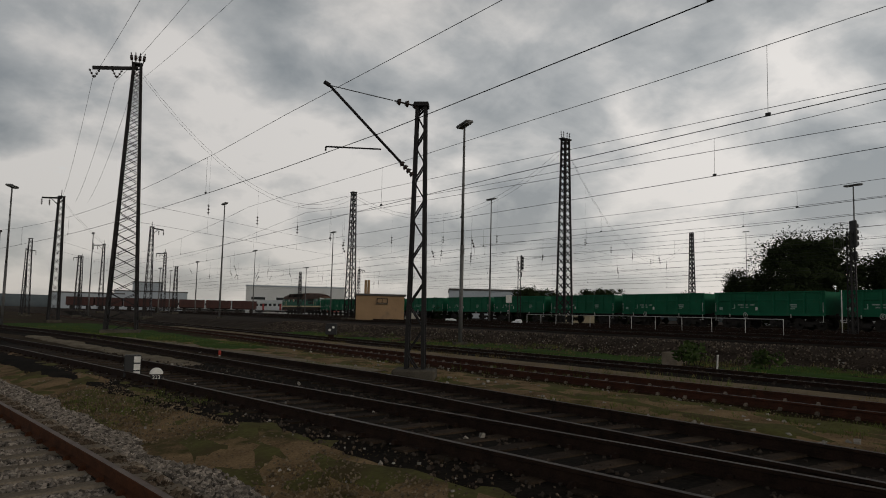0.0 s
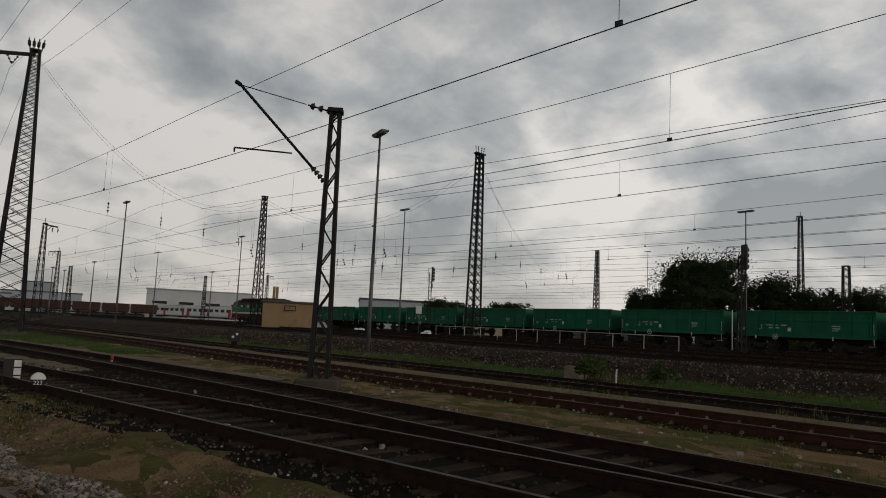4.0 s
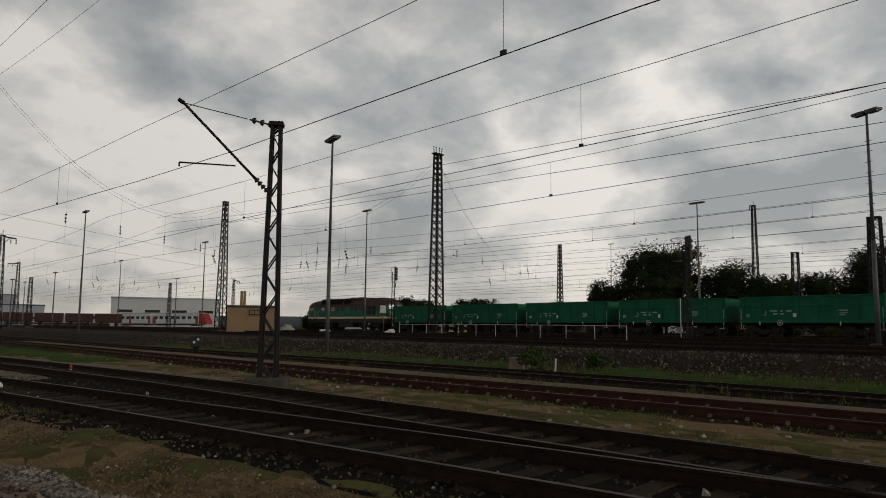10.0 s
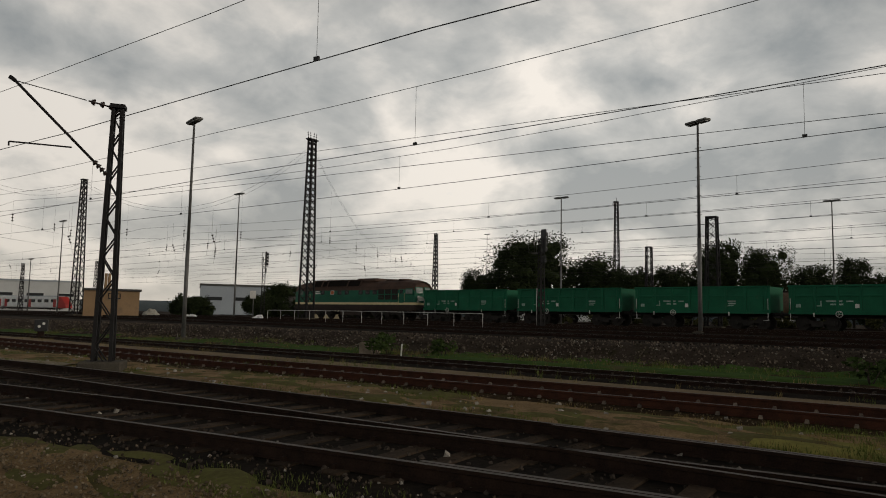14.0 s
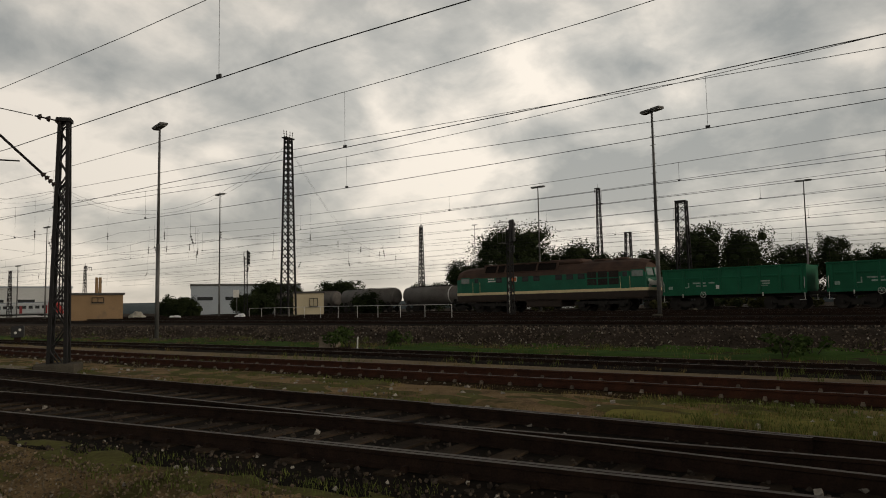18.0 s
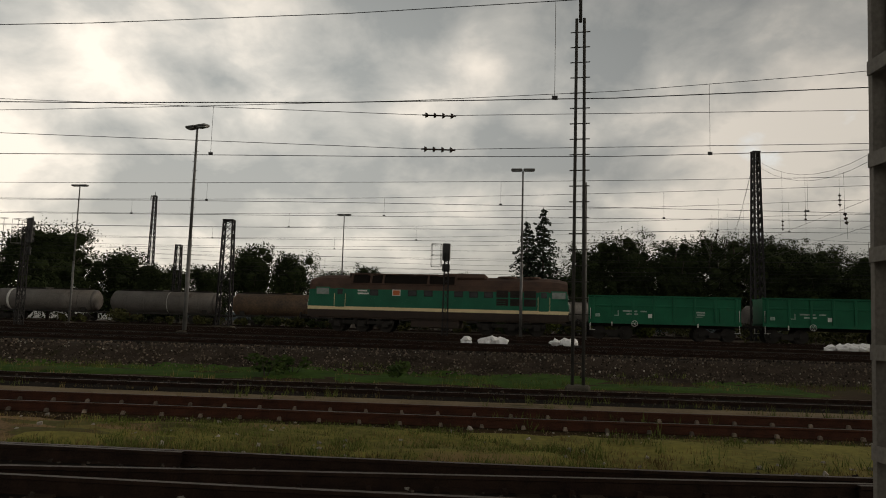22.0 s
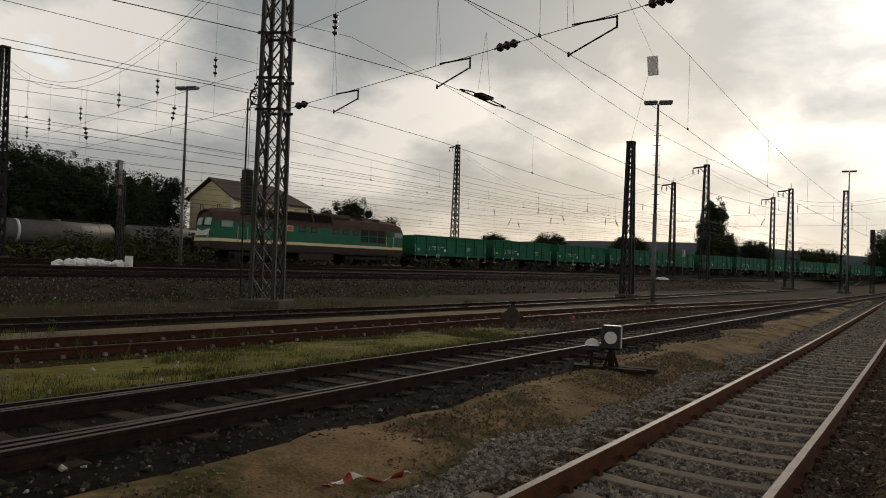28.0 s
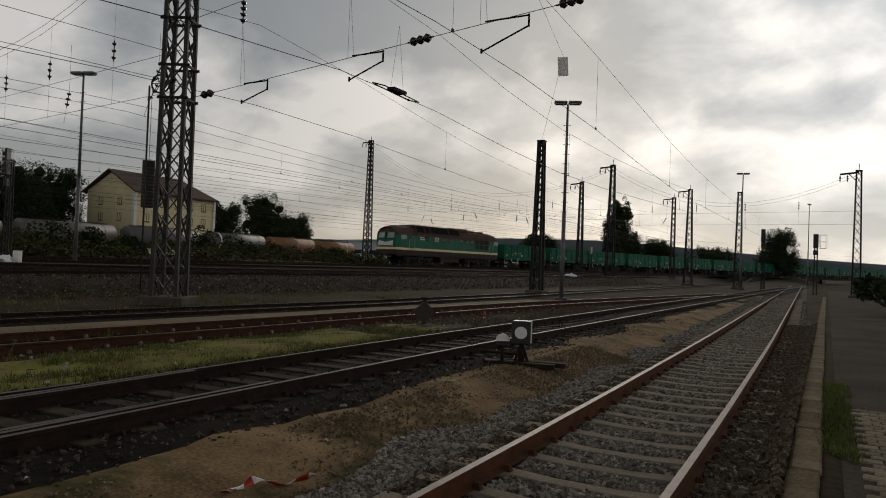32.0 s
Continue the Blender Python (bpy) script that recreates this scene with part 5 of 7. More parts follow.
def shrub(x, y, h, w, seed, z=None, material=None, label="low leafy shrub in the rough grass", n=220, size=0.16):
    rng = random.Random(seed)
    t = thing("shrub", label, "shrub", pose(x, y, ground_z(x, y) if z is None else z), "shrubs")
    bm = B()
    for i in range(3):
        a = i * 2.1 + rng.random()
        bm = B()
        rod(bm, (0, 0, -0.1), (math.cos(a) * w * 0.25, math.sin(a) * w * 0.25, h * 0.6), 0.02 * h + 0.006, 0.006, 5)
        part("stem", bm, M_BARK, t)
    v, f = [], []
    for i in range(5):
        a = rng.uniform(0, 6.28)
        leaves(v, f, (math.cos(a) * w * 0.25, math.sin(a) * w * 0.25, h * rng.uniform(0.35, 0.68)), min(w, h) * 0.36, n // 5, size, rng)
    mesh("foliage", v, f, material or M_LEAF, t)


M_BANKLEAF = mat("fresh_green_foliage", (0.058, 0.092, 0.022), (0.026, 0.045, 0.012), 0.9, scale=0.8, fine=6, bump=0.0, island=0.3, spec=0.15)
for i, (x, y, h, w) in enumerate(((21.3, -4.0, 0.75, 1.2), (21.8, -7.6, 0.6, 1.1), (22.6, 11.4, 1.0, 1.4), (22.9, 9.2, 0.8, 1.0), (21.0, 10.8, 0.9, 0.8), (22.3, -4.6, 0.6, 1.4))):
    shrub(x, y, h, w, 40 + i, material=M_BANKLEAF)
for i, (x, y, h, w) in enumerate(((63.1, -52.3, 3.9, 4.4), (62.5, -55.2, 3.0, 3), (68, -75, 4.4, 3.6), (68, -81, 3.6, 4), (72, -66, 2.8, 5), (60, -74, 2.2, 4), (75, -30, 2.2, 3.5), (66, -84, 2.6, 5), (64, -95, 2.4, 5), (78, -18, 1.6, 4), (80, 8, 1.4, 4), (76, -50, 1.8, 5), (70, -68, 2.0, 6), (58, -56, 1.6, 4), (80, 2, 1.2, 5), (-2.4, -52, 2.2, 5.5), (-3.4, -58, 2.6, 6))):
    shrub(x, y, h, w, 60 + i, n=420, size=0.4)
M_YELLOWBUSH = mat("yellow_green_foliage", (0.10, 0.105, 0.02), (0.035, 0.05, 0.013), 0.95, scale=0.9, fine=5, bump=0.0, island=0.35, spec=0.1)
for i, (y, h, w) in enumerate(((-21.5, 2.9, 3.0), (-27.0, 2.2, 1.6), (-31.5, 1.6, 2.4))):
    shrub(74.0, y, h, w, 90 + i, n=900, size=0.3, material=M_YELLOWBUSH, label="yellow-green bush in front of the tank siding")
M_SCRUB = mat("olive_scrub", (0.075, 0.072, 0.026), (0.030, 0.034, 0.013), 0.95, scale=0.5, fine=5, bump=0.0, island=0.35, spec=0.1)
scrub = random.Random(8)
for i in range(46):
    y = 30 - i * 3.4 + scrub.uniform(-1.5, 1.5)
    shrub(tank_x(y) - scrub.uniform(4, 9), y, scrub.uniform(0.9, 1.9) + (1.2 if y < -30 else 0), scrub.uniform(3.5, 6), 300 + i, n=620, size=0.28, material=M_SCRUB, label="low scrub and weeds beside the tank siding")


belt = random.Random(77)
v, f = [], []
for i in range(520):
    y = belt.uniform(-230, -35)
    x = train_x(y) + belt.uniform(8, 15)
    hh = belt.uniform(0.7, 1.9)
    leaves(v, f, (x, y, ground_z(x, y) + hh * 0.45), hh * 0.8, 34, 0.4, belt, 0.7)
tagged(mesh("scrub_belt", v, f, M_SCRUB), "belt of olive scrub and tall weeds beyond the main tracks", "scrub", kind="stuff")


# ---- buildings ----
M_STUCCO = mat("yellow_stucco", (0.70, 0.60, 0.36), (0.56, 0.48, 0.29), 0.9, scale=0.5, fine=12, bump=0.15, col3=(0.42, 0.37, 0.24), wear=0.0)
M_TAN = mat("tan_render", (0.31, 0.20, 0.11), (0.23, 0.15, 0.08), 0.9, scale=0.6, fine=14, bump=0.15, col3=(0.17, 0.12, 0.08), wear=0.02)
M_CREAMWALL = mat("cream_render", (0.58, 0.50, 0.34), (0.45, 0.38, 0.26), 0.9, scale=0.6, fine=14, bump=0.15)
M_TILE = mat("brown_roof_tiles", (0.085, 0.045, 0.03), (0.045, 0.027, 0.02), 0.85, scale=1.2, fine=9, bump=0.4)
M_FELT = mat("grey_roofing_felt", (0.10, 0.095, 0.09), (0.06, 0.058, 0.055), 0.9, scale=1, fine=12, bump=0.2)
M_SHEET = mat("pale_blue_grey_cladding", (0.36, 0.40, 0.43), (0.28, 0.31, 0.34), 0.6, scale=0.15, fine=3, bump=0.05)
M_SHEETW = mat("white_cladding", (0.55, 0.56, 0.55), (0.42, 0.43, 0.42), 0.7, scale=0.15, fine=3, bump=0.05)
M_BRICKRED = mat("red_brown_chimney", (0.16, 0.07, 0.05), (0.10, 0.045, 0.035), 0.9, scale=0.6, fine=6, bump=0.2)


def opening(name, parent, m, w, h, frame_mat, depth=0.12):
    """A window on the wall plane of m (x along the wall, y outwards): frame, sill and two panes."""
    bm = B()
    for s in (-1, 1):
        box(bm, (s * (w / 2 - 0.03), 0, 0), (0.07, depth, h), m)
        box(bm, (0, 0, s * (h / 2 - 0.03)), (w, depth, 0.07), m)
    box(bm, (0, 0, 0), (0.05, depth * 0.8, h), m)
    win = part(name, bm, frame_mat, parent)
    bm = B()
    box(bm, (0, -0.02, 0), (w - 0.1, 0.03, h - 0.1), m)
    part("pane", bm, M_GLASS, win)
    bm = B()
    box(bm, (0, 0.05, -h / 2 - 0.05), (w + 0.12, depth + 0.1, 0.07), m)
    part("sill", bm, M_CONC, win)


def house():
    L0, D, eave, ridge, k = 17.0, 10.5, 10.0, 13.1, 1.04
    t = thing("station_house", "tall yellow stucco house with a brown tiled gable roof", "house", pose(98.9, -89.6, ground_z(98, -90), 0, 0, 272.6) @ Matrix.Scale(k, 4))
    bm = B()
    box(bm, (L0 / 2, D / 2, eave / 2 - 0.3), (L0, D, eave + 0.6))
    part("wall", bm, M_STUCCO, t)
    mesh("gable", [(0, 0, eave), (0, D, eave), (0, D / 2, ridge - 0.25), (0.25, 0, eave), (0.25, D, eave), (0.25, D / 2, ridge - 0.25)], [(0, 2, 1), (3, 4, 5), (0, 3, 5, 2), (1, 2, 5, 4)], M_STUCCO, t)
    o, th = 0.7, 0.22
    drop = o * (ridge - eave) / (D / 2)
    top = [(-o, -o, eave - drop), (L0 + o, -o, eave - drop), (L0 + o, D + o, eave - drop), (-o, D + o, eave - drop), (-o, D / 2, ridge), (L0 - 3.0, D / 2, ridge)]
    v = [(x, y, z + th) for x, y, z in top] + top
    f = [(0, 1, 5, 4), (1, 2, 5), (2, 3, 4, 5), (6, 10, 11, 7), (7, 11, 8), (8, 11, 10, 9), (0, 6, 7, 1), (1, 7, 8, 2), (2, 8, 9, 3), (0, 4, 10, 6), (4, 3, 9, 10)]
    roof = mesh("roof", v, f, M_TILE, t)
    bm = B()
    box(bm, (L0 * 0.42, D / 2 + 0.4, ridge + 0.1), (0.8, 0.8, 1.5))
    box(bm, (L0 * 0.42, D / 2 + 0.4, ridge + 0.88), (0.95, 0.95, 0.1))
    part("chimney", bm, M_BRICKRED, roof)
    for x in (2.4, 5.6, 8.6, 11.6, 14.6):
        for z in (3.3, 5.8, 8.3):
            opening("window", t, pose(x, 0.0, z, 0, 0, 180), 1.0, 1.25, M_SKIRT)
    for y in (3.2, 7.4):
        for z in (3.3, 5.8, 8.3):
            opening("window", t, pose(0, y, z, 0, 0, 90), 0.9, 1.2, M_SKIRT)
    for x in (0.15, L0 - 0.15):
        bm = B()
        rod(bm, (x, -0.12, 0), (x, -0.12, eave), 0.09, n=6)
        part("downpipe", bm, M_SKIRT, t)
    for x, y in ((0, 0), (L0, 0)):
        bm = B()
        box(bm, (x, y, eave / 2), (0.5, 0.5, eave - 0.3))
        part("corner_strip", bm, M_WHITE, t, "white painted corner strip")


house()


def hut(name, x, y, turn, w, d, h, wall_mat, label, windows, roof_mat=None):
    t = thing(name, label, "hut", pose(x, y, ground_z(x, y), 0, 0, turn))
    bm = B()
    box(bm, (0, 0, h / 2 - 0.15), (w, d, h + 0.3))
    part("wall", bm, wall_mat, t)
    bm = B()
    box(bm, (0, 0, h + 0.1), (w + 0.35, d + 0.35, 0.2), bevel=0.03)
    part("flat_roof", bm, roof_mat or M_FELT, t)
    for wx, wz, ww, wh in windows:
        opening("window", t, pose(wx, -d / 2, wz, 0, 0, 180), ww, wh, M_MAST)
    bm = B()
    box(bm, (-w * 0.2, d / 2 + 0.02, 1.0), (0.9, 0.06, 2.0), bevel=0.01)
    part("door", bm, M_SKIRT, t)
    return t


hut("relay_hut", 44.0, 61.0, -32, 4.9, 3.6, 2.5, M_TAN, "tan rendered hut with one small high window and a flat roof", ((0.2, 2.0, 1.1, 0.5),))
hut("signal_hut", 67.4, 54.0, -48, 3.6, 3.0, 2.7, M_CREAMWALL, "small cream rendered hut with a dark window", ((0.6, 1.6, 1.0, 1.0),))


def hall(x0, y0, x1, y1, depth, h, label, wall, bands=True):
    d = Vector((x1 - x0, y1 - y0, 0))
    t = thing("industrial_hall", label, "building", pose(x0, y0, 0.9, 0, 0, math.degrees(math.atan2(d.y, d.x))))
    bm = B()
    box(bm, (d.length / 2, depth / 2, h / 2), (d.length, depth, h))
    part("wall", bm, wall, t)
    bm = B()
    box(bm, (d.length / 2, depth / 2, h + 0.2), (d.length + 0.4, depth + 0.4, 0.5))
    part("roof_edge", bm, M_SHEET if wall is M_SHEETW else M_FELT, t)
    if bands:
        n = max(3, int(d.length / 7))
        for i in range(n):
            bm = B()
            box(bm, ((i + 0.5) * d.length / n, -0.05, h * 0.55), (d.length / n * 0.55, 0.12, 0.9))
            part("window_band", bm, M_GLASS, t)


hall(107.8, 236, 137.5, 219.5, 40, 9.3, "long white and pale blue industrial hall", M_SHEETW)
hall(178, 86, 192, 62, 30, 8.6, "low white industrial building beyond the tank wagons", M_SHEETW)
hall(128, 150, 150, 132, 25, 7.6, "pale industrial building behind the yard", M_SHEET)
hall(100, -150, 92, -160, 12, 5.0, "white flat-roofed works building", M_SHEETW)
hall(113, 384, 125, 379, 20, 14, "distant grey apartment block", M_SHEET)
hall(90, 330, 118, 320, 20, 8, "distant grey industrial shed roof", M_SHEET, False)
hall(60, 300, 84, 294, 15, 6, "distant grey industrial shed roof", M_SHEET, False)
hall(150, -300, 120, -330, 15, 9, "distant low white building", M_SHEETW, False)
for k, (x, y) in enumerate(((131.2, 196.4), (132.0, 195.9))):
    bm = B()
    rod(bm, (x, y, 0), (x, y, 12.5), 0.5, 0.42, 12)
    tagged(part("works_chimney", bm, M_TAN), "slender tan works chimney", "chimney", "works chimneys")

# far hills, the haze of distance mixed into their blue-grey colour
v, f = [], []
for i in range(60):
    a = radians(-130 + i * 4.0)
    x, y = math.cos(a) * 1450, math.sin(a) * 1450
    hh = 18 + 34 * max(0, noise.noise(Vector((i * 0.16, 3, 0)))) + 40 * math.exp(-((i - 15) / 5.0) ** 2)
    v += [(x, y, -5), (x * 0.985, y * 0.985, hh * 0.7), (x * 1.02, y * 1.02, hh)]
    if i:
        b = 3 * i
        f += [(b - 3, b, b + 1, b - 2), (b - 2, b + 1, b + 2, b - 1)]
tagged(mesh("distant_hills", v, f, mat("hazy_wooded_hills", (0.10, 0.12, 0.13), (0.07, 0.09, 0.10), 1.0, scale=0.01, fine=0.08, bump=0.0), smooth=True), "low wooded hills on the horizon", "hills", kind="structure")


# ---- standing trains ----
M_TANKGREY = mat("grimy_grey_tank", (0.15, 0.135, 0.122), (0.07, 0.062, 0.055), 0.6, scale=0.6, fine=7, bump=0.05, col3=(0.055, 0.042, 0.033), wear=0.05, per_object=0.15)
M_TANKRUST = mat("rusty_tank", (0.145, 0.088, 0.048), (0.045, 0.031, 0.022), 0.7, scale=0.5, fine=5, bump=0.05, col3=(0.03, 0.024, 0.02), wear=0.08)
M_TANKORANGE = mat("ochre_tank", (0.26, 0.12, 0.05), (0.16, 0.075, 0.035), 0.7, scale=0.8, fine=12, bump=0.05)
M_BLUE = mat("blue_cover", (0.05, 0.15, 0.30), (0.03, 0.10, 0.2), 0.6, scale=1, fine=12, bump=0.05)
M_GRAF = mat("spray_paint", (0.45, 0.18, 0.06), (0.10, 0.20, 0.32), 0.6, scale=3.5, fine=6, bump=0.0)


def tank_wagon(y, shell, band=0.18, graffiti=False):
    line = tank_x
    x = line(y)
    ang = math.degrees(math.atan2(line(y - 1) - line(y + 1), -2)) 
    d = Vector((line(y - 1) - line(y + 1), -2, 0))
    t = thing("tank_wagon", "grimy round tank wagon standing on a siding", "tank wagon", pose(x, y, upper_top(x, y), 0, 0, math.degrees(math.atan2(d.y, d.x))) @ Matrix.Diagonal((1.079, 1, 1, 1)), "tank wagons")
    bm = B()
    rod(bm, (-5.75, 0, 2.45), (5.75, 0, 2.45), 1.32, n=28)
    for s in (-1, 1):
        rod(bm, (s * 5.75, 0, 2.45), (s * 6.05, 0, 2.45), 1.32, 1.0, 28)
    body = part("tank", bm, shell, t)
    for q in (-4.2, -2.1, 2.1, 4.2):
        bm = B()
        rod(bm, (q - 0.03, 0, 2.45), (q + 0.03, 0, 2.45), 1.335, n=28)
        part("weld_ring", bm, shell, body)
    bm = B()
    rod(bm, (band * 30 - band, 0, 2.45), (band * 30 + band, 0, 2.45), 1.345, n=28)
    part("painted_band", bm, M_BAND, body, "pale painted ring round the tank")
    bm = B()
    rod(bm, (0, 0, 3.7), (0, 0, 3.95), 0.42, n=14)
    part("dome_hatch", bm, shell, body)
    bm = B()
    for s in (-0.35, 0.35):
        rod(bm, (-5.3, s, 3.9), (5.3, s, 3.9), 0.02, n=5)
    box(bm, (0, 0, 3.8), (10.6, 0.55, 0.05))
    part("walkway", bm, M_UNDER, t)
    bm = B()
    box(bm, (0, 0, 1.12), (12.4, 2.1, 0.2))
    for s in (-1, 1):
        bogie(bm, s * 4.3)
        for c in (-1, 1):
            rod(bm, (s * 6.2, c * 0.875, 1.05), (s * 6.85, c * 0.875, 1.05), 0.12, n=8)
            box(bm, (s * 4.9, c * 0.9, 1.4), (0.5, 0.3, 0.6))
    part("underframe", bm, M_UNDER, t)
    for w in (-5.2, -3.4, 3.4, 5.2):
        wheelset(t, w)
    for k, (q, w, h, z) in enumerate(((-3.3, 0.9, 0.35, 2.75), (-2.4, 0.8, 0.35, 2.75))):
        bm = B()
        box(bm, (q, 1.30, z), (w, 0.06, h))
        part("marking_panel", bm, M_BAND, body, "pale lettering bar on the tank")
    if graffiti:
        bm = B()
        for i in range(7):
            box(bm, (-4.5 + i * 0.55, 1.28, 1.7 + 0.12 * (i % 2)), (0.5, 0.05, 0.55), pose(0, 0, 0, 0, 8 * (i % 3 - 1), 0))
        part("graffiti", bm, M_GRAF, body, "colourful sprayed graffiti")


SHELLS = [M_TANKGREY] * 6 + [M_TANKRUST] + [M_TANKGREY] * 7 + [M_TANKORANGE] * 2
for k, shell in enumerate(SHELLS):
    tank_wagon(97.05 - 15.0 * k, shell, (0.1, -0.14, 0.02)[k % 3], k in (5, 7))
bm = B()
box(bm, (0, 0, 2.4), (1.9, 2.5, 2.2), bevel=0.3)
blue = part("blue_container", bm, M_BLUE)
bm = B()
box(bm, (0, 0, 0.62), (2.3, 2.2, 1.3), bevel=0.05)
part("flat_underframe", bm, M_UNDER, blue, "grimy underframe below the blue cover")
blue.matrix_basis = pose(tank_x(-30.5), -30.5, ground_z(84, -30) + 0.05, 0, 0, 90)
tagged(blue, "blue covered container on the tank siding", "container")


def passenger_train():
    t0, d = Vector((114.8, 190.5, 0)), Vector((-4.0, 60.0, 0)).normalized()
    m_body = mat("white_coach_paint", (0.78, 0.78, 0.76), (0.62, 0.62, 0.60), 0.5, scale=0.4, fine=6, bump=0.02)
    m_redline = mat("red_coach_paint", (0.42, 0.03, 0.025), (0.3, 0.025, 0.02), 0.5, scale=0.4, fine=6, bump=0.02)
    ang = math.degrees(math.atan2(d.y, d.x))
    for i in range(6):
        c = t0 + d * (i * 25.5 + 12.5)
        t = thing("passenger_coach", "white and red passenger coach standing far off", "railway coach", pose(c.x, c.y, 1.0, 0, 0, ang), "passenger coaches")
        bm = B()
        box(bm, (0, 0, 2.35), (24.6, 2.85, 3.3), bevel=0.35)
        body = part("body", bm, m_body, t)
        bm = B()
        box(bm, (0, 0, 4.05), (24.0, 2.3, 0.25), bevel=0.1)
        part("roof", bm, M_SHEET, t)
        for k in range(8):
            for s in (-1, 1):
                bm = B()
                box(bm, (-10.5 + k * 3, s * 1.43, 2.75), (1.9, 0.04, 0.85))
                part("window", bm, M_GLASS, body)
        for k in (-11.2, 0, 11.2):
            bm = B()
            box(bm, (k, 0, 2.1), (1.3, 2.9, 2.2))
            part("door", bm, m_redline, body)
        bm = B()
        box(bm, (0, 0, 0.7), (22, 2.4, 0.5))
        for s in (-1, 1):
            bogie(bm, s * 8.8, 0.46, 2.4)
        part("running_gear", bm, M_UNDER, t)
        if i == 0:
            v = [(-12.2, -1.42, 0.8), (-12.2, 1.42, 0.8), (-12.2, 1.42, 4.0), (-12.2, -1.42, 4.0), (-15.6, -1.0, 0.8), (-15.6, 1.0, 0.8), (-15.2, 1.0, 1.9), (-15.2, -1.0, 1.9), (-13.2, 1.2, 3.9), (-13.2, -1.2, 3.9)]
            f = [(0, 4, 7, 9, 3), (1, 2, 8, 6, 5), (4, 5, 6, 7), (7, 6, 8, 9), (9, 8, 2, 3), (0, 1, 5, 4), (0, 3, 2, 1)]
            mesh("nose", v, f, m_redline, t, "sloping red driving nose")


passenger_train()
M_BROWNWAG = mat("ore_red_wagon", (0.075, 0.028, 0.022), (0.04, 0.018, 0.015), 0.8, scale=0.6, fine=10, bump=0.05)
for i in range(7):
    u = i / 6
    c = Vector((43 + 34 * u, 182 - 14 * u, 1.0))
    t = thing("hopper_wagon", "ore-red hopper wagon in a far row", "goods wagon", pose(c.x, c.y, 1.0, 0, 0, -22), "ore-red wagons")
    bm = B()
    vs = box(bm, (0, 0, 2.0), (5.8, 2.7, 1.9), bevel=0.05)
    part("hopper", bm, M_BROWNWAG, t)
    bm = B()
    for k in (-1.9, -0.95, 0, 0.95, 1.9):
        for s in (-1, 1):
            bm = B()
            box(bm, (k, s * 1.4, 2.0), (0.12, 0.08, 1.9))
            part("rib", bm, M_BROWNWAG, t)
    bm = B()
    box(bm, (0, 0, 0.95), (5.4, 2.2, 0.2))
    for s in (-1, 1):
        for c2 in (-1, 1):
            rod(bm, (s * 1.7, c2 * 0.7, 0.46), (s * 1.7, c2 * 0.82, 0.46), 0.46, n=14)
    part("running_gear", bm, M_UNDER, t)


# ---- strips and paving by the walk ----
ribbon("sand_path", lambda y: (along(REDLINE, y) + along(DARK, y)) / 2 + 0.1, -45, 60, 1.5, 0.75, 0.05, M_PATH, "trodden sandy path between two tracks", "path", 0.5)
M_ASPHALT = mat("worn_asphalt", (0.085, 0.070, 0.056), (0.040, 0.033, 0.027), 1.0, spec=0.02, scale=0.6, fine=20, bump=0.3, col3=(0.12, 0.10, 0.08), wear=0.0)
M_PAVER = mat("grey_paving_block", (0.25, 0.205, 0.14), (0.12, 0.098, 0.066), 0.95, spec=0.08, scale=3, fine=30, bump=0.3, per_object=0.25)


M_KERB = mat("mossy_kerb", (0.20, 0.155, 0.095), (0.075, 0.058, 0.036), 1.0, spec=0.05, scale=3, fine=30, bump=0.4, col3=(0.085, 0.085, 0.03), wear=0.04, per_object=0.2)


def platform():
    v, f = [], []
    ys = [-120 + 4 * i for i in range(46)]
    for y in ys:
        for x in (-14, -4, 0.47):
            v.append((x, y, -0.045 + 0.004 * noise.noise(Vector((x, y * 0.4, 1)))))
    for j in range(len(ys) - 1):
        for i in range(2):
            a = j * 3 + i
            f.append((a, a + 1, a + 4, a + 3))
    ob = tagged(mesh("platform", v, f, M_ASPHALT, smooth=True), "worn dark asphalt surface of the low platform", "pavement", kind="structure")
    bm = B()
    box(bm, (0, 0, 0), (0.26, 1.0, 0.30), bevel=0.02)
    me = bpy.data.meshes.new("kerb_stone")
    bm.to_mesh(me)
    bm.free()
    me.materials.append(M_KERB)
    kerb = thing("kerb", "weathered concrete kerb along the low platform", "kerb", kind="structure")
    for i in range(110):
        share("kerb_stone", me, kerb, pose(0.77 + random.uniform(-0.01, 0.01), -82 + i * 1.01, -0.17 + random.uniform(-0.008, 0.008), 0, 0, random.uniform(-0.5, 0.5)))
    bm = B()
    box(bm, (0, 0, 0), (0.195, 0.155, 0.08), bevel=0.012)
    me = bpy.data.meshes.new("paving_block")
    bm.to_mesh(me)
    bm.free()
    me.materials.append(M_PAVER)
    for j in range(50):
        for i in range(6):
            share("paving_block", me, ob, pose(0.22 - i * 0.205 - (0.1 if j % 2 else 0), -21.6 + j * 0.165, -0.068 + random.uniform(-0.006, 0.006), random.uniform(-1, 1), random.uniform(-1, 1), random.uniform(-1.5, 1.5)))


platform()


def near_line(y):
    return along(NEAR, y)


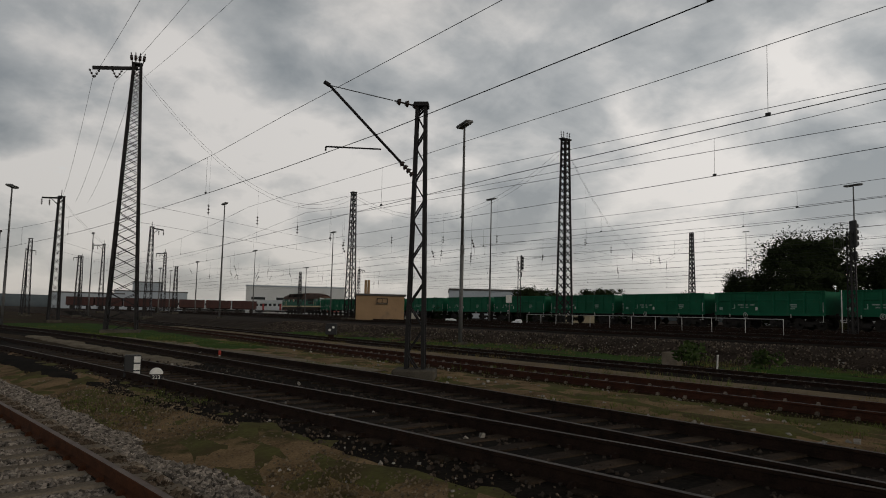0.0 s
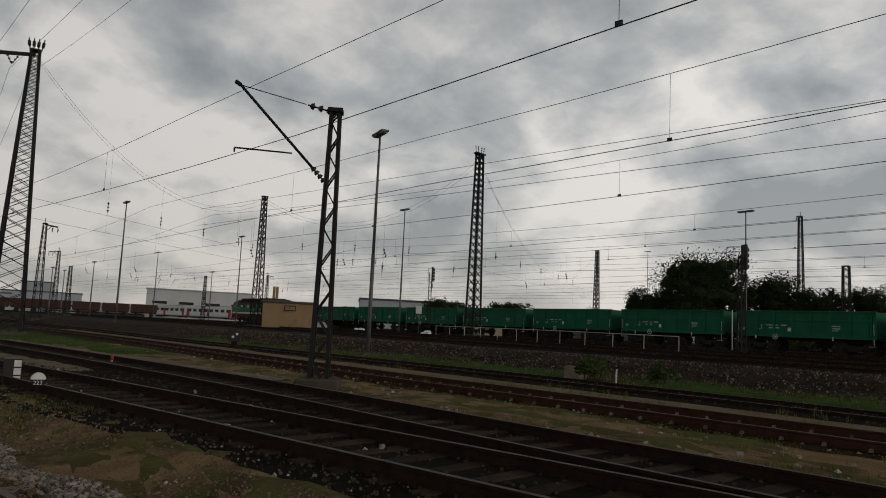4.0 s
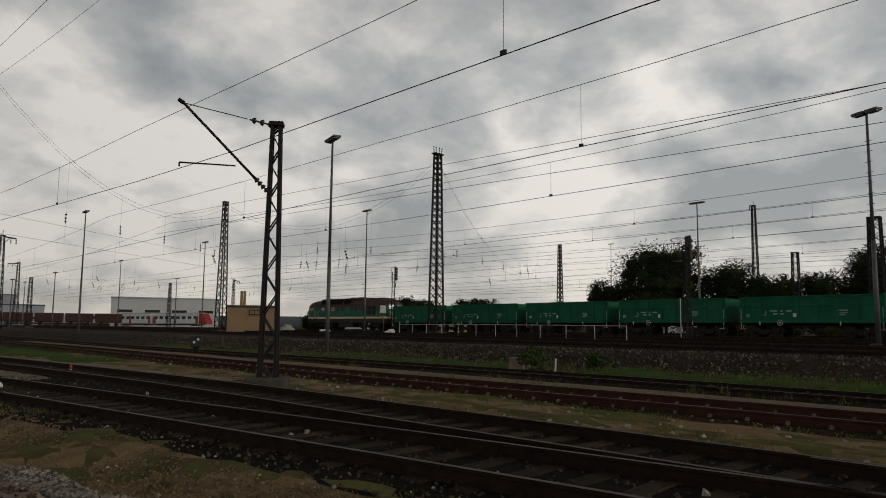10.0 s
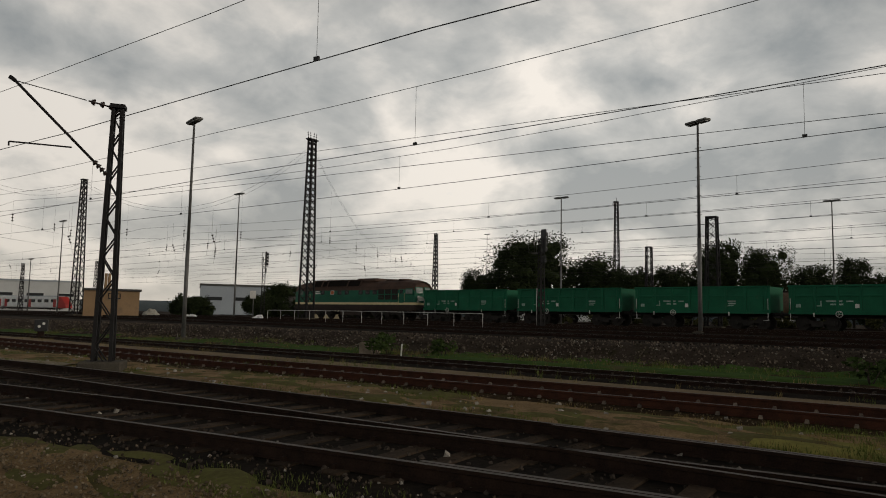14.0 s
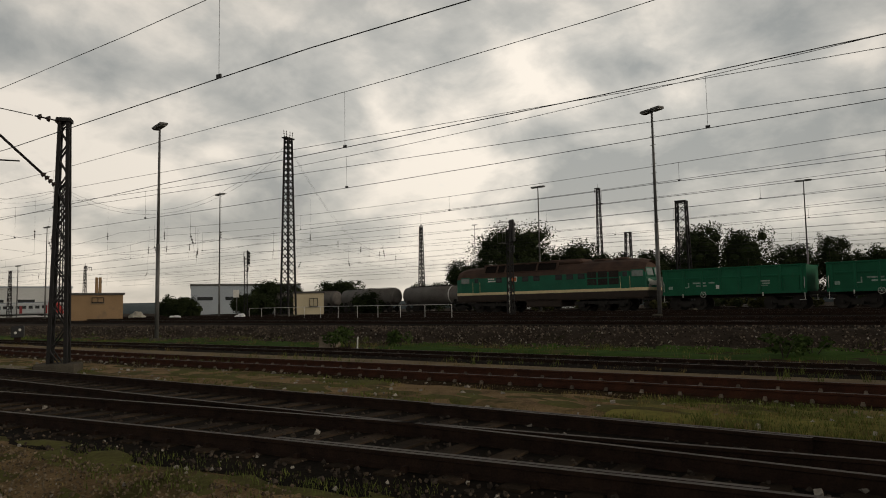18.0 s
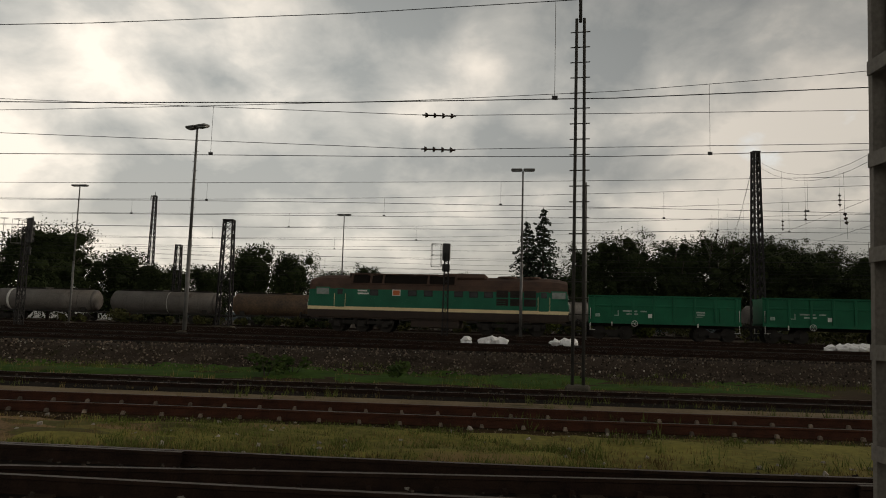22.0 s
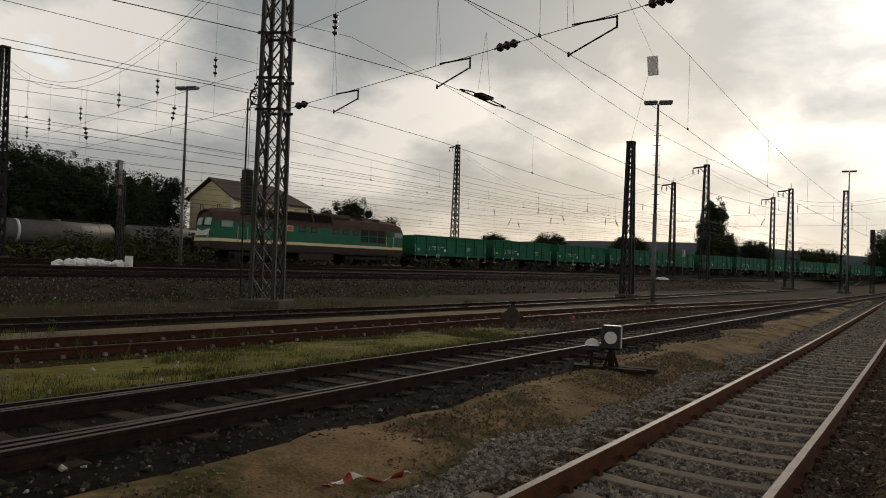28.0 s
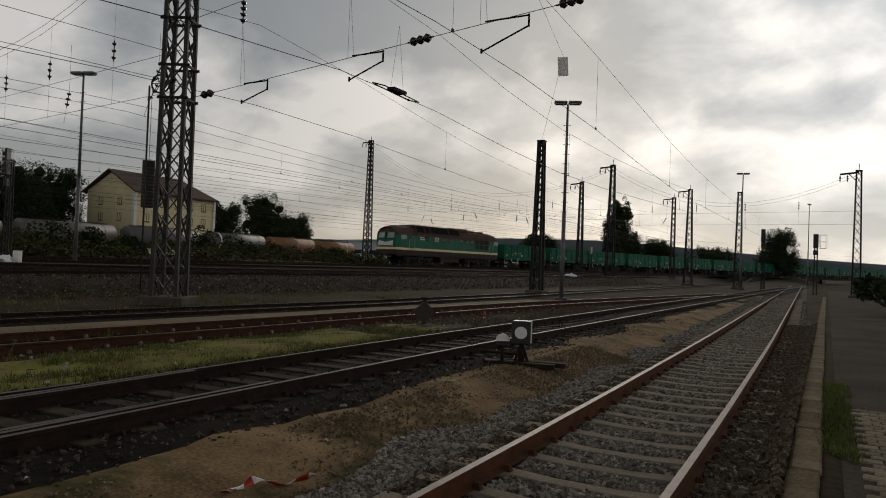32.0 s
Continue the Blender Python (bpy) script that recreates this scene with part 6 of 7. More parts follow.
M_PALESAND = mat("pale_gravel", (0.26, 0.22, 0.16), (0.13, 0.105, 0.072), 1.0, scale=1.2, fine=15, bump=0.6, spec=0.04)
M_TURF = mat("mown_dry_turf", (0.225, 0.205, 0.055), (0.10, 0.096, 0.028), 1.0, scale=0.9, fine=9, bump=0.6, col3=(0.21, 0.15, 0.07), wear=0.08, spec=0.04)
M_VERGE = mat("sandy_verge", (0.31, 0.21, 0.112), (0.10, 0.066, 0.036), 1.0, scale=1.4, fine=34, bump=0.9, col3=(0.07, 0.062, 0.024), wear=0.10, spec=0.03)
M_MOSS = mat("patchy_moss", (0.13, 0.13, 0.042), (0.075, 0.066, 0.028), 1.0, scale=1.6, fine=16, bump=0.7, col3=(0.085, 0.066, 0.032), wear=0.08, spec=0.03)

M_LUSH = mat("lush_grass", (0.052, 0.105, 0.018), (0.022, 0.048, 0.010), 1.0, scale=1.3, fine=14, bump=0.7, col3=(0.07, 0.062, 0.024), wear=0.03, spec=0.03)


def turf(y0, y1, a, b, lift, label, material=None, rough=0.05, seed=9.0, patch=0.5):
    """A strip that sinks below the earth here and there, so that its edge and its bare spots are ragged."""
    v, f = [], []
    n, w = int((y1 - y0) / 0.4), 12
    for j in range(n + 1):
        y = y0 + (y1 - y0) * j / n
        xa, xb = a(y) + 0.25 * noise.noise(Vector((y * 0.7, 1, seed))), b(y) + 0.3 * noise.noise(Vector((y * 0.6, 5, seed)))
        for i in range(w + 1):
            x = xa + (xb - xa) * i / w
            e = min(i, w - i) / (w * 0.2)
            n1 = noise.noise(Vector((x * patch * 1.6, y * patch, seed))) + 0.8 * noise.noise(Vector((x * 3.1, y * 2.7, seed)))
            z = lift + rough * n1 - 0.07 * max(0.0, 1 - e) ** 1.2 - (0.08 if i in (0, w) else 0)
            under = 0.05 * noise.noise(Vector((x * 0.35, y * 0.35, 0))) + 0.02 * noise.noise(Vector((x * 1.3, y * 1.3, 4)))
            v.append((x, y, ground_z(x, y) + under + z))
    for j in range(n):
        for i in range(w):
            k = j * (w + 1) + i
            f.append((k, k + 1, k + w + 2, k + w + 1))
    tagged(mesh("turf", v, f, material or M_TURF, smooth=True), label, "grass", kind="structure")


turf(-27, -3, lambda y: (along(BRANCH, y) if y > -14 else along(STRAIGHT, y)) + 1.6, lambda y: along(REDLINE, y) - 0.9, 0.045, "strip of short yellow and green grass between two tracks")
turf(-5, 36, lambda y: along(BRANCH, y) + 1.6, lambda y: along(REDLINE, y) - 0.9, 0.035, "bare sandy strip between two tracks", M_VERGE, 0.03, 12.0)
turf(-5, 36, lambda y: along(BRANCH, y) + 1.7, lambda y: along(REDLINE, y) - 1.0, 0.03, "patchy dry grass and moss between two tracks", M_MOSS, 0.07, 14.0, 1.1)
turf(-45, -24, lambda y: along(STRAIGHT, y) + 1.5, lambda y: along(REDLINE, y) - 0.9, 0.04, "grey-brown gravel between two tracks", M_BALLAST, 0.03, 16.0)
turf(18, 40, lambda y: 8.05, lambda y: 9.0, 0.07, "pale sandy gravel strip between two tracks", M_PALESAND, 0.04, 18.0, 0.8)
turf(14, 40, lambda y: along(BRANCH, y) + 1.5, lambda y: along(BRANCH, y) + 2.4, 0.07, "pale sandy gravel strip beside the track", M_PALESAND, 0.04, 19.0, 0.8)
turf(-75, 40, lambda y: near_line(y) + 1.35, lambda y: 5.72 + 0.33 * smooth01((-17 - y) / 6), 0.042, "trodden sandy verge with thin dry grass beside the siding", M_VERGE, 0.025)
turf(-11, 30, lambda y: near_line(y) + 1.5, lambda y: 5.9, 0.032, "patches of moss and thin grass beside the siding", M_MOSS, 0.075, 3.0, 1.3)
turf(26, 70, lambda y: along(BRANCH, y) + 2.2, lambda y: along(REDLINE, y) - 1.6, 0.06, "green grass at the foot of the tall tower", M_LUSH, 0.05, 21.0, 0.6)
turf(-19, 45, lambda y: along(DARK, y) + 1.9, lambda y: toe_x(y) + 1.2, 0.02, "lush grass at the foot of the bank", M_LUSH, 0.085, 6.0, 0.3)
# ---- turnout details ----
M_BOTH = (M_RAIL, M_RAILTOP)
turnout = thing("turnout_fittings", "check rails and switch blades of the hand turnout", "turnout", kind="structure")
rail("check_rail", lambda y: along(STRAIGHT, y), -0.66, -5.6, -0.8, 1.0, lower_top, M_BOTH, turnout)
rail("check_rail", lambda y: along(BRANCH, y), 0.66, -5.6, -0.8, 1.0, lower_top, M_BOTH, turnout)
rail("switch_blade", lambda y: along(STRAIGHT, y), 0.66, -17.5, -12.5, 1.0, lower_top, M_BOTH, turnout)
rail("switch_blade", lambda y: along(STRAIGHT, y), -0.62, -17.5, -12.5, 1.0, lower_top, M_BOTH, turnout)


# ---- stones, grass and weeds ----
def stones(name, spots, material, label):
    """Angular stones: spots are (x, y, z, size)."""
    rng = np.random.default_rng(len(spots))
    cube = np.array([(sx, sy, sz) for sz in (-1, 1) for sy in (-1, 1) for sx in (-1, 1)], float)
    quads = np.array([(0, 2, 3, 1), (4, 5, 7, 6), (0, 1, 5, 4), (2, 6, 7, 3), (0, 4, 6, 2), (1, 3, 7, 5)])
    n = len(spots)
    S = np.array(spots)
    V = cube[None] * rng.uniform(0.45, 1.0, (n, 8, 3))
    q = rng.normal(size=(n, 4))
    q /= np.linalg.norm(q, axis=1, keepdims=True)
    w, x, y, z = q.T
    R = np.stack([np.stack([1 - 2 * (y * y + z * z), 2 * (x * y - w * z), 2 * (x * z + w * y)], -1), np.stack([2 * (x * y + w * z), 1 - 2 * (x * x + z * z), 2 * (y * z - w * x)], -1), np.stack([2 * (x * z - w * y), 2 * (y * z + w * x), 1 - 2 * (x * x + y * y)], -1)], 1)
    V = np.einsum("nij,nkj->nki", R, V * (S[:, 3] / 2)[:, None, None] * rng.uniform(0.7, 1.2, (n, 1, 3))) + S[:, None, :3]
    F = (quads[None] + 8 * np.arange(n)[:, None, None]).reshape(-1, 4)
    ob = mesh(name, V.reshape(-1, 3).tolist(), F.tolist(), material)
    return tagged(ob, label, "ballast stones", kind="stuff")


def spread(n, y0, y1, x0, x1, size, lift, rng, keep=None):
    out = []
    while len(out) < n:
        y = rng.uniform(y0, y1)
        a, b = x0(y), x1(y)
        x = rng.uniform(a, b)
        if keep and not keep(x, y):
            continue
        s = rng.uniform(*size)
        out.append((x, y, ground_z(x, y) + lift + s * 0.15, s))
    return out


rng = random.Random(5)
near = lambda y: along(NEAR, y)
NEAR_SL = SLEEPER_AT["track_near"]


def bisect(rows, v):
    lo, hi = 0, len(rows)
    while lo < hi:
        mid = (lo + hi) // 2
        lo, hi = (mid + 1, hi) if rows[mid] < v else (lo, mid)
    return lo


def off_rail(x, y):
    d = abs(x - near(y))
    k = bisect(NEAR_SL, y)
    if d < 1.32 and min(abs(y - NEAR_SL[i]) for i in (max(k - 1, 0), min(k, len(NEAR_SL) - 1))) < 0.15:
        return False
    return abs(d - 0.7525) > 0.09


def edge(y):
    return near(y) + 1.75 + 0.5 * noise.noise(Vector((0, y * 0.5, 3)))


sp = spread(30000, -26, -11.5, lambda y: 1.4, edge, (0.04, 0.07), 0.06, rng, off_rail)
sp += spread(9000, -40, -26, lambda y: 1.4, edge, (0.045, 0.075), 0.06, rng, off_rail)
sp += spread(17000, 0, 16, lambda y: near(y) - 1.3, edge, (0.04, 0.07), 0.06, rng, off_rail)
sp += spread(5000, 16, 34, lambda y: near(y) - 1.3, edge, (0.045, 0.075), 0.06, rng, off_rail)
sp += spread(7000, -11.5, 0, lambda y: near(y) - 1.2, edge, (0.04, 0.07), 0.06, rng, off_rail)
sp += spread(3500, -70, -40, lambda y: near(y) - 1.5, lambda y: near(y) + 1.7, (0.05, 0.085), 0.062, rng, off_rail)
stones("ballast_gravel", sp, M_STONE, "coarse grey crushed ballast of the siding")
sp = spread(8000, -36, 26, lambda y: 5.4, lambda y: max(8.9, along(BRANCH, max(y, -15)) + 1.6 if y > -15 else 8.9), (0.025, 0.058), 0.04, rng)
sp += spread(2000, -48, 40, lambda y: along(DARK, y) - 1.3, lambda y: along(DARK, y) + 1.4, (0.05, 0.09), 0.03, rng)
stones("dirty_ballast", sp, M_DSTONE, "dark oily ballast and rubble round the old tracks")
sp = spread(14000, -45, 55, lambda y: toe_x(y) + 0.2, lambda y: toe_x(y) + 3.8, (0.025, 0.075), 0.05, rng)
sp += spread(3500, -100, -45, lambda y: toe_x(y) + 0.2, lambda y: toe_x(y) + 4.2, (0.04, 0.1), 0.05, rng)
brown = spread(9000, -40, -11, lambda y: 0.92, lambda y: near(y) - 0.85, (0.035, 0.07), 0.095, rng)
brown += spread(3500, -30, -11, lambda y: near(y) + 0.85, lambda y: near(y) + 1.25, (0.035, 0.065), 0.085, rng)
brown += spread(3500, -1, 14, lambda y: near(y) + 0.85, lambda y: near(y) + 1.2, (0.035, 0.065), 0.085, rng)
brown += spread(2600, -40, 20, lambda y: 4.9 + 0.5 * noise.noise(Vector((y * 0.6, 2, 8))), lambda y: 6.2, (0.012, 0.032), 0.045, rng)
stones("brown_gravel", brown, M_BROWNSTONE, "brown dirty gravel along the rails of the siding")
stones("bank_rubble", sp, M_BANKSTONE, "loose rubble on the face of the low bank")
sp = spread(9000, -26, -11, lambda y: near(y) + 1.5, lambda y: 5.25, (0.012, 0.032), 0.045, rng)
sp += spread(5000, -1, 14, lambda y: near(y) + 1.5, lambda y: 5.25, (0.012, 0.034), 0.045, rng)
sp += spread(3000, -11, -1, lambda y: near(y) + 1.5, lambda y: 5.25, (0.012, 0.034), 0.045, rng)
sp += spread(1500, -30, 20, lambda y: along(REDLINE, y) - 1.4, lambda y: along(REDLINE, y) - 0.85, (0.012, 0.03), 0.03, rng)
gr = spread(6000, -46, -24.5, lambda y: along(STRAIGHT, y) + 1.3, lambda y: along(REDLINE, y) - 0.95, (0.03, 0.06), 0.045, rng)
stones("brown_gravel", gr, M_BROWNSTONE, "coarse grey-brown gravel between two tracks")
stones("sandy_pebbles", sp, M_PEBBLE, "fine tan pebbles trodden into the sandy verge")
M_CLIP = mat("worn_rail_clip", (0.20, 0.16, 0.12), (0.10, 0.07, 0.05), 0.8, scale=9, fine=40, bump=0.2, island=0.5)
M_PALE = mat("pale_rubble", (0.34, 0.31, 0.27), (0.19, 0.17, 0.14), 0.9, scale=9, fine=40, bump=0.3, island=0.4)
sp = spread(450, -30, 20, lambda y: 3.9, lambda y: 6.3, (0.015, 0.05), 0.03, rng)
sp += spread(500, -35, 25, lambda y: 10.6 if y > 0 else 9.0, lambda y: along(REDLINE, y) - 0.9, (0.03, 0.09), 0.02, rng)
sp += spread(420, -50, 50, lambda y: toe_x(y) + 0.5, lambda y: toe_x(y) + 3.3, (0.03, 0.07), 0.02, rng)
sp += spread(60, -20, 20, lambda y: 6.0, lambda y: 8.6, (0.04, 0.09), 0.05, rng)
stones("pale_rubble", sp, M_PALE, "scattered pale stones and litter on the dark earth")


def blades(name, clumps, material, label, category="grass"):
    """Clumps of thin blades: (x, y, height, radius, count)."""
    v, f = [], []
    for x, y, h, r, n in clumps:
        z = ground_z(x, y) + 0.01
        for _ in range(n):
            a, d = rng.uniform(0, 6.283), r * math.sqrt(rng.random())
            px, py = x + math.cos(a) * d, y + math.sin(a) * d
            hh, b = h * rng.uniform(0.45, 1.1), rng.uniform(0, 6.283)
            w = 0.006 + 0.012 * hh
            lx, ly = math.cos(b) * w, math.sin(b) * w
            bend = hh * rng.uniform(0.1, 0.6)
            c = rng.uniform(0, 6.283)
            k = len(v)
            v += [(px - lx, py - ly, z), (px + lx, py + ly, z), (px + math.cos(c) * bend, py + math.sin(c) * bend, z + hh)]
            f.append((k, k + 1, k + 2))
    ob = mesh(name, v, f, material)
    return tagged(ob, label, category, kind="stuff")


def patchy(x, y, k, cut):
    return noise.noise(Vector((x * 0.45, y * 0.22, k))) > cut


def clumps(n, y0, y1, x0, x1, h, r, count, k=0.0, cut=-2.0):
    out = []
    tries = 0
    while len(out) < n and tries < n * 12:
        tries += 1
        y = rng.uniform(y0, y1)
        x = rng.uniform(x0(y), x1(y))
        if patchy(x, y, k, cut):
            out.append((x, y, rng.uniform(*h), rng.uniform(*r), count))
    return out


red_in = lambda y: along(REDLINE, y) - 1.15
br_out = lambda y: (along(BRANCH, y) if y > -14 else along(STRAIGHT, y)) + 1.5
dry = clumps(1100, -26, -3, br_out, red_in, (0.05, 0.12), (0.08, 0.25), 16, 1.0, -0.25)
dry += clumps(500, -3, 32, br_out, red_in, (0.03, 0.08), (0.08, 0.25), 12, 1.0, 0.0)
dry += clumps(3600, -40, 22, lambda y: 3.75, lambda y: 5.9, (0.012, 0.035), (0.08, 0.3), 16, 2.0, -0.15)
dry += clumps(300, -20, 30, lambda y: along(REDLINE, y) + 1.0, lambda y: along(DARK, y) - 1.3, (0.06, 0.2), (0.06, 0.2), 9, 3.0, 0.05)
dry += clumps(320, -40, 40, lambda y: along(DARK, y) + 1.3, lambda y: toe_x(y) + 1.0, (0.06, 0.2), (0.1, 0.3), 10, 4.0, 0.0)
blades("dry_grass", dry, M_WEED, "thin straw-coloured grass on the verges")
green = clumps(1900, -26, -3, br_out, red_in, (0.05, 0.13), (0.08, 0.25), 16, 5.0, -0.1)
green += clumps(700, -3, 34, br_out, red_in, (0.04, 0.12), (0.08, 0.25), 14, 5.0, 0.05)
green += clumps(500, 28, 60, lambda y: 10.8, lambda y: 15.5, (0.1, 0.22), (0.2, 0.5), 14, 5.5, -0.3)
green += clumps(700, -40, 40, lambda y: along(DARK, y) + 1.5, lambda y: toe_x(y) + 1.3, (0.08, 0.24), (0.1, 0.35), 14, 6.0, 0.05)
green += clumps(420, -14, 16, lambda y: 3.7, lambda y: 5.8, (0.03, 0.10), (0.1, 0.3), 14, 7.0, 0.22)
green += clumps(200, -24, -10, lambda y: 0.33, lambda y: 0.62, (0.04, 0.12), (0.05, 0.14), 14, 8.0, -0.1)
green += clumps(120, -22, 14, lambda y: along(REDLINE, y) - 1.0, lambda y: along(REDLINE, y) + 1.0, (0.1, 0.3), (0.05, 0.15), 8, 9.0, 0.1)
blades("green_grass", green, M_GRASS, "fresh green grass and moss on the verges")
tall = clumps(30, -18, -6, lambda y: 9.2, lambda y: 12.2, (0.12, 0.25), (0.08, 0.2), 22, 10.0, 0.1)
tall += clumps(160, -18, 12, lambda y: along(REDLINE, y) + 1.0, lambda y: along(DARK, y) - 1.0, (0.15, 0.32), (0.05, 0.15), 8, 11.0, 0.1)
blades("tall_weeds", tall, M_GRASS, "tall thin weeds between the rails", "weeds")


# ---- rail fastenings ----
def clips(name, line, top, y0, y1, pitch, material, label, sides=(-0.7525, 0.7525)):
    v, f = [], []
    y = y0
    box8 = [(-1, -1, 0), (1, -1, 0), (1, 1, 0), (-1, 1, 0), (-0.6, -0.6, 1), (0.6, -0.6, 1), (0.6, 0.6, 1), (-0.6, 0.6, 1)]
    while y < y1:
        x = line(y)
        for s in sides:
            for o in (-0.085, 0.085):
                k = len(v)
                z = top(x, y) - 0.158 + 0.0
                v += [(x + s + o + a * 0.04, y + b * 0.035, z + c * 0.055) for a, b, c in box8]
                f += [(k + 4, k + 5, k + 6, k + 7), (k, k + 1, k + 5, k + 4), (k + 1, k + 2, k + 6, k + 5), (k + 2, k + 3, k + 7, k + 6), (k + 3, k, k + 4, k + 7)]
        y += pitch
    tagged(mesh(name, v, f, material), label, "rail fastenings", kind="stuff")


clips("rail_clips", lambda y: along(REDLINE, y), lower_top, -45, 40, 0.65, M_CLIP, "pale worn rail clips along the rusty rails")
clips("rail_clips", near, lower_top, -60, 30, 0.62, M_NEARRAIL, "rusty rail clips of the concrete sleeper siding")
clips("rail_clips", lambda y: along(STRAIGHT, y), lower_top, -50, 30, 0.65, M_RAIL, "rusty rail clips of the timber sleeper siding")


# ---- signals and markers ----
def light_signal(x, y, top, turn, label="dark multi-aspect light signal with a caged ladder platform", cage=True, head_h=1.5):
    z = ground_z(x, y)
    h = top - z
    t = thing("light_signal", label, "railway signal", pose(x, y, z, 0, 0, turn), "light signals")
    bm = B()
    lattice(bm, h - 0.6, 0.34, 0.24, panel=0.5, leg=0.05, brace=0.03)
    part("post", bm, M_MAST, t)
    bm = B()
    box(bm, (0, -0.18, h - head_h / 2), (0.5, 0.16, head_h), bevel=0.05)
    head = part("signal_head", bm, M_BLACK, t)
    for k in range(4):
        bm = B()
        rod(bm, (0.0, -0.24, h - 0.3 - k * head_h / 4.6), (0.0, -0.42, h - 0.3 - k * head_h / 4.6), 0.13, 0.14, 12)
        part("lens_hood", bm, M_BLACK, head)
    bm = B()
    box(bm, (0, -0.18, h - head_h - 0.45), (0.5, 0.14, 0.5), bevel=0.05)
    part("lower_head", bm, M_BLACK, t)
    if cage:
        bm = B()
        for sx in (0.35, 0.95):
            for sy in (-0.3, 0.3):
                rod(bm, (sx, sy, h - 1.5), (sx, sy, h - 0.1), 0.014, n=5)
        for zz in (h - 1.5, h - 0.8, h - 0.1):
            for sy in (-0.3, 0.3):
                rod(bm, (0.35, sy, zz), (0.95, sy, zz), 0.014, n=5)
            for sx in (0.35, 0.95):
                rod(bm, (sx, -0.3, zz), (sx, 0.3, zz), 0.014, n=5)
        part("cage", bm, M_GALV, t)
    return t


light_signal(53.6, 50.1, 7.8, 40)
light_signal(43.0, 14.5, 7.2, 60)
light_signal(45.9, -9.95, 6.8, 95, head_h=1.1)
light_signal(42.25, -35.6, 7.3, 120)
light_signal(7.4, -105, 7.2, 160)
light_signal(1.7, -95.7, 6.2, 170)


def dwarf_signal(x, y, turn):
    t = thing("dwarf_signal", "black point indicator lantern with a white disc on a short stand", "point indicator", pose(x, y, 0.0, 0, 0, turn))
    bm = B()
    box(bm, (0, 0, 0.53), (0.33, 0.24, 0.40), bevel=0.02)
    lantern = part("lantern", bm, M_BLACK, t)
    bm = B()
    rod(bm, (0, -0.12, 0.53), (0, -0.132, 0.53), 0.105, n=24)
    part("white_disc", bm, M_WHITE, lantern)
    bm = B()
    box(bm, (0.168, -0.07, 0.53), (0.01, 0.06, 0.34))
    part("white_panel", bm, M_WHITE, lantern)
    bm = B()
    rod(bm, (0, 0, 0.0), (0, 0, 0.35), 0.06, 0.045, 10)
    for s in (-1, 1):
        bar(bm, (s * 0.12, 0, 0.0), (s * 0.03, 0, 0.27), 0.03, 0.05)
    part("stand", bm, M_RAIL, t)
    for q, ln, wd in ((0.1, 1.3, 0.22), (-0.18, 1.0, 0.16)):
        bm = B()
        box(bm, (0.1, q, 0.0), (ln, wd, 0.08), bevel=0.008)
        part("base_timber", bm, M_TIMBER, t)
    bm = B()
    rod(bm, (0, 0, 0.14), (-0.75, 0.1, 0.16), 0.022, n=6)
    part("throw_bar", bm, M_RAIL, t)
    return t


def weight_dome(x, y, turn, r=0.15, z=0.42, number=""):
    t = thing("point_lever_weight", "white half-round point lever weight with a black lower edge", "point lever", pose(x, y, 0.0, 0, 0, turn))
    bm = B()
    bmesh.ops.create_uvsphere(bm, u_segments=24, v_segments=14, radius=r, matrix=Matrix.Translation((0, 0, z)) @ Matrix.Diagonal((1, 0.45, 1, 1)))
    bmesh.ops.bisect_plane(bm, geom=bm.verts[:] + bm.edges[:] + bm.faces[:], plane_co=(0, 0, z), plane_no=(0, 0, -1), clear_outer=True)
    bmesh.ops.holes_fill(bm, edges=bm.edges[:])
    for f in bm.faces:
        f.smooth = True
    part("white_half", bm, M_WHITE, t)
    bm = B()
    box(bm, (0, 0, z - 0.055), (r * 1.7, r * 0.7, 0.10), bevel=0.03)
    body = part("black_half", bm, M_BLACK, t)
    if number:
        cu = bpy.data.curves.new("point_number", "FONT")
        cu.body, cu.size, cu.align_x, cu.align_y, cu.extrude = number, 0.10, "CENTER", "CENTER", 0.002
        cu.materials.append(M_WHITE)
        no = new("point_number", cu)
        no.parent = body
        no.matrix_basis = pose(0, -r * 0.36 - 0.003, z - 0.06, 90, 0, 0)
    bm = B()
    rod(bm, (0, 0, -0.05), (0, 0, z - 0.1), 0.03, n=8)
    box(bm, (0, 0, 0.0), (0.6, 0.3, 0.08))
    part("lever_stand", bm, M_RAIL, t)


dwarf_signal(5.25, -22.4, 193)
weight_dome(5.55, -22.27, 200, 0.125, 0.37)
weight_dome(5.75, 12.7, -16, 0.125, 0.27, "223")
lan = thing("point_lantern", "black point lantern with white side panels", "point indicator", pose(5.95, 14.9, -0.36, 0, 0, -16))
bm = B()
box(bm, (0, 0, 0.62), (0.34, 0.3, 0.5), bevel=0.02)
body = part("lantern", bm, M_BLACK, lan)
for i in range(3):
    bm = B()
    box(bm, (0.09, -0.153, 0.46 + i * 0.16), (0.13, 0.01, 0.13))
    part("white_panel", bm, M_WHITE, body)
bm = B()
rod(bm, (0, 0, 0.3), (0, 0, 0.4), 0.05, n=8)
box(bm, (0, 0, 0.36), (0.9, 0.25, 0.08))
part("stand", bm, M_RAIL, lan)

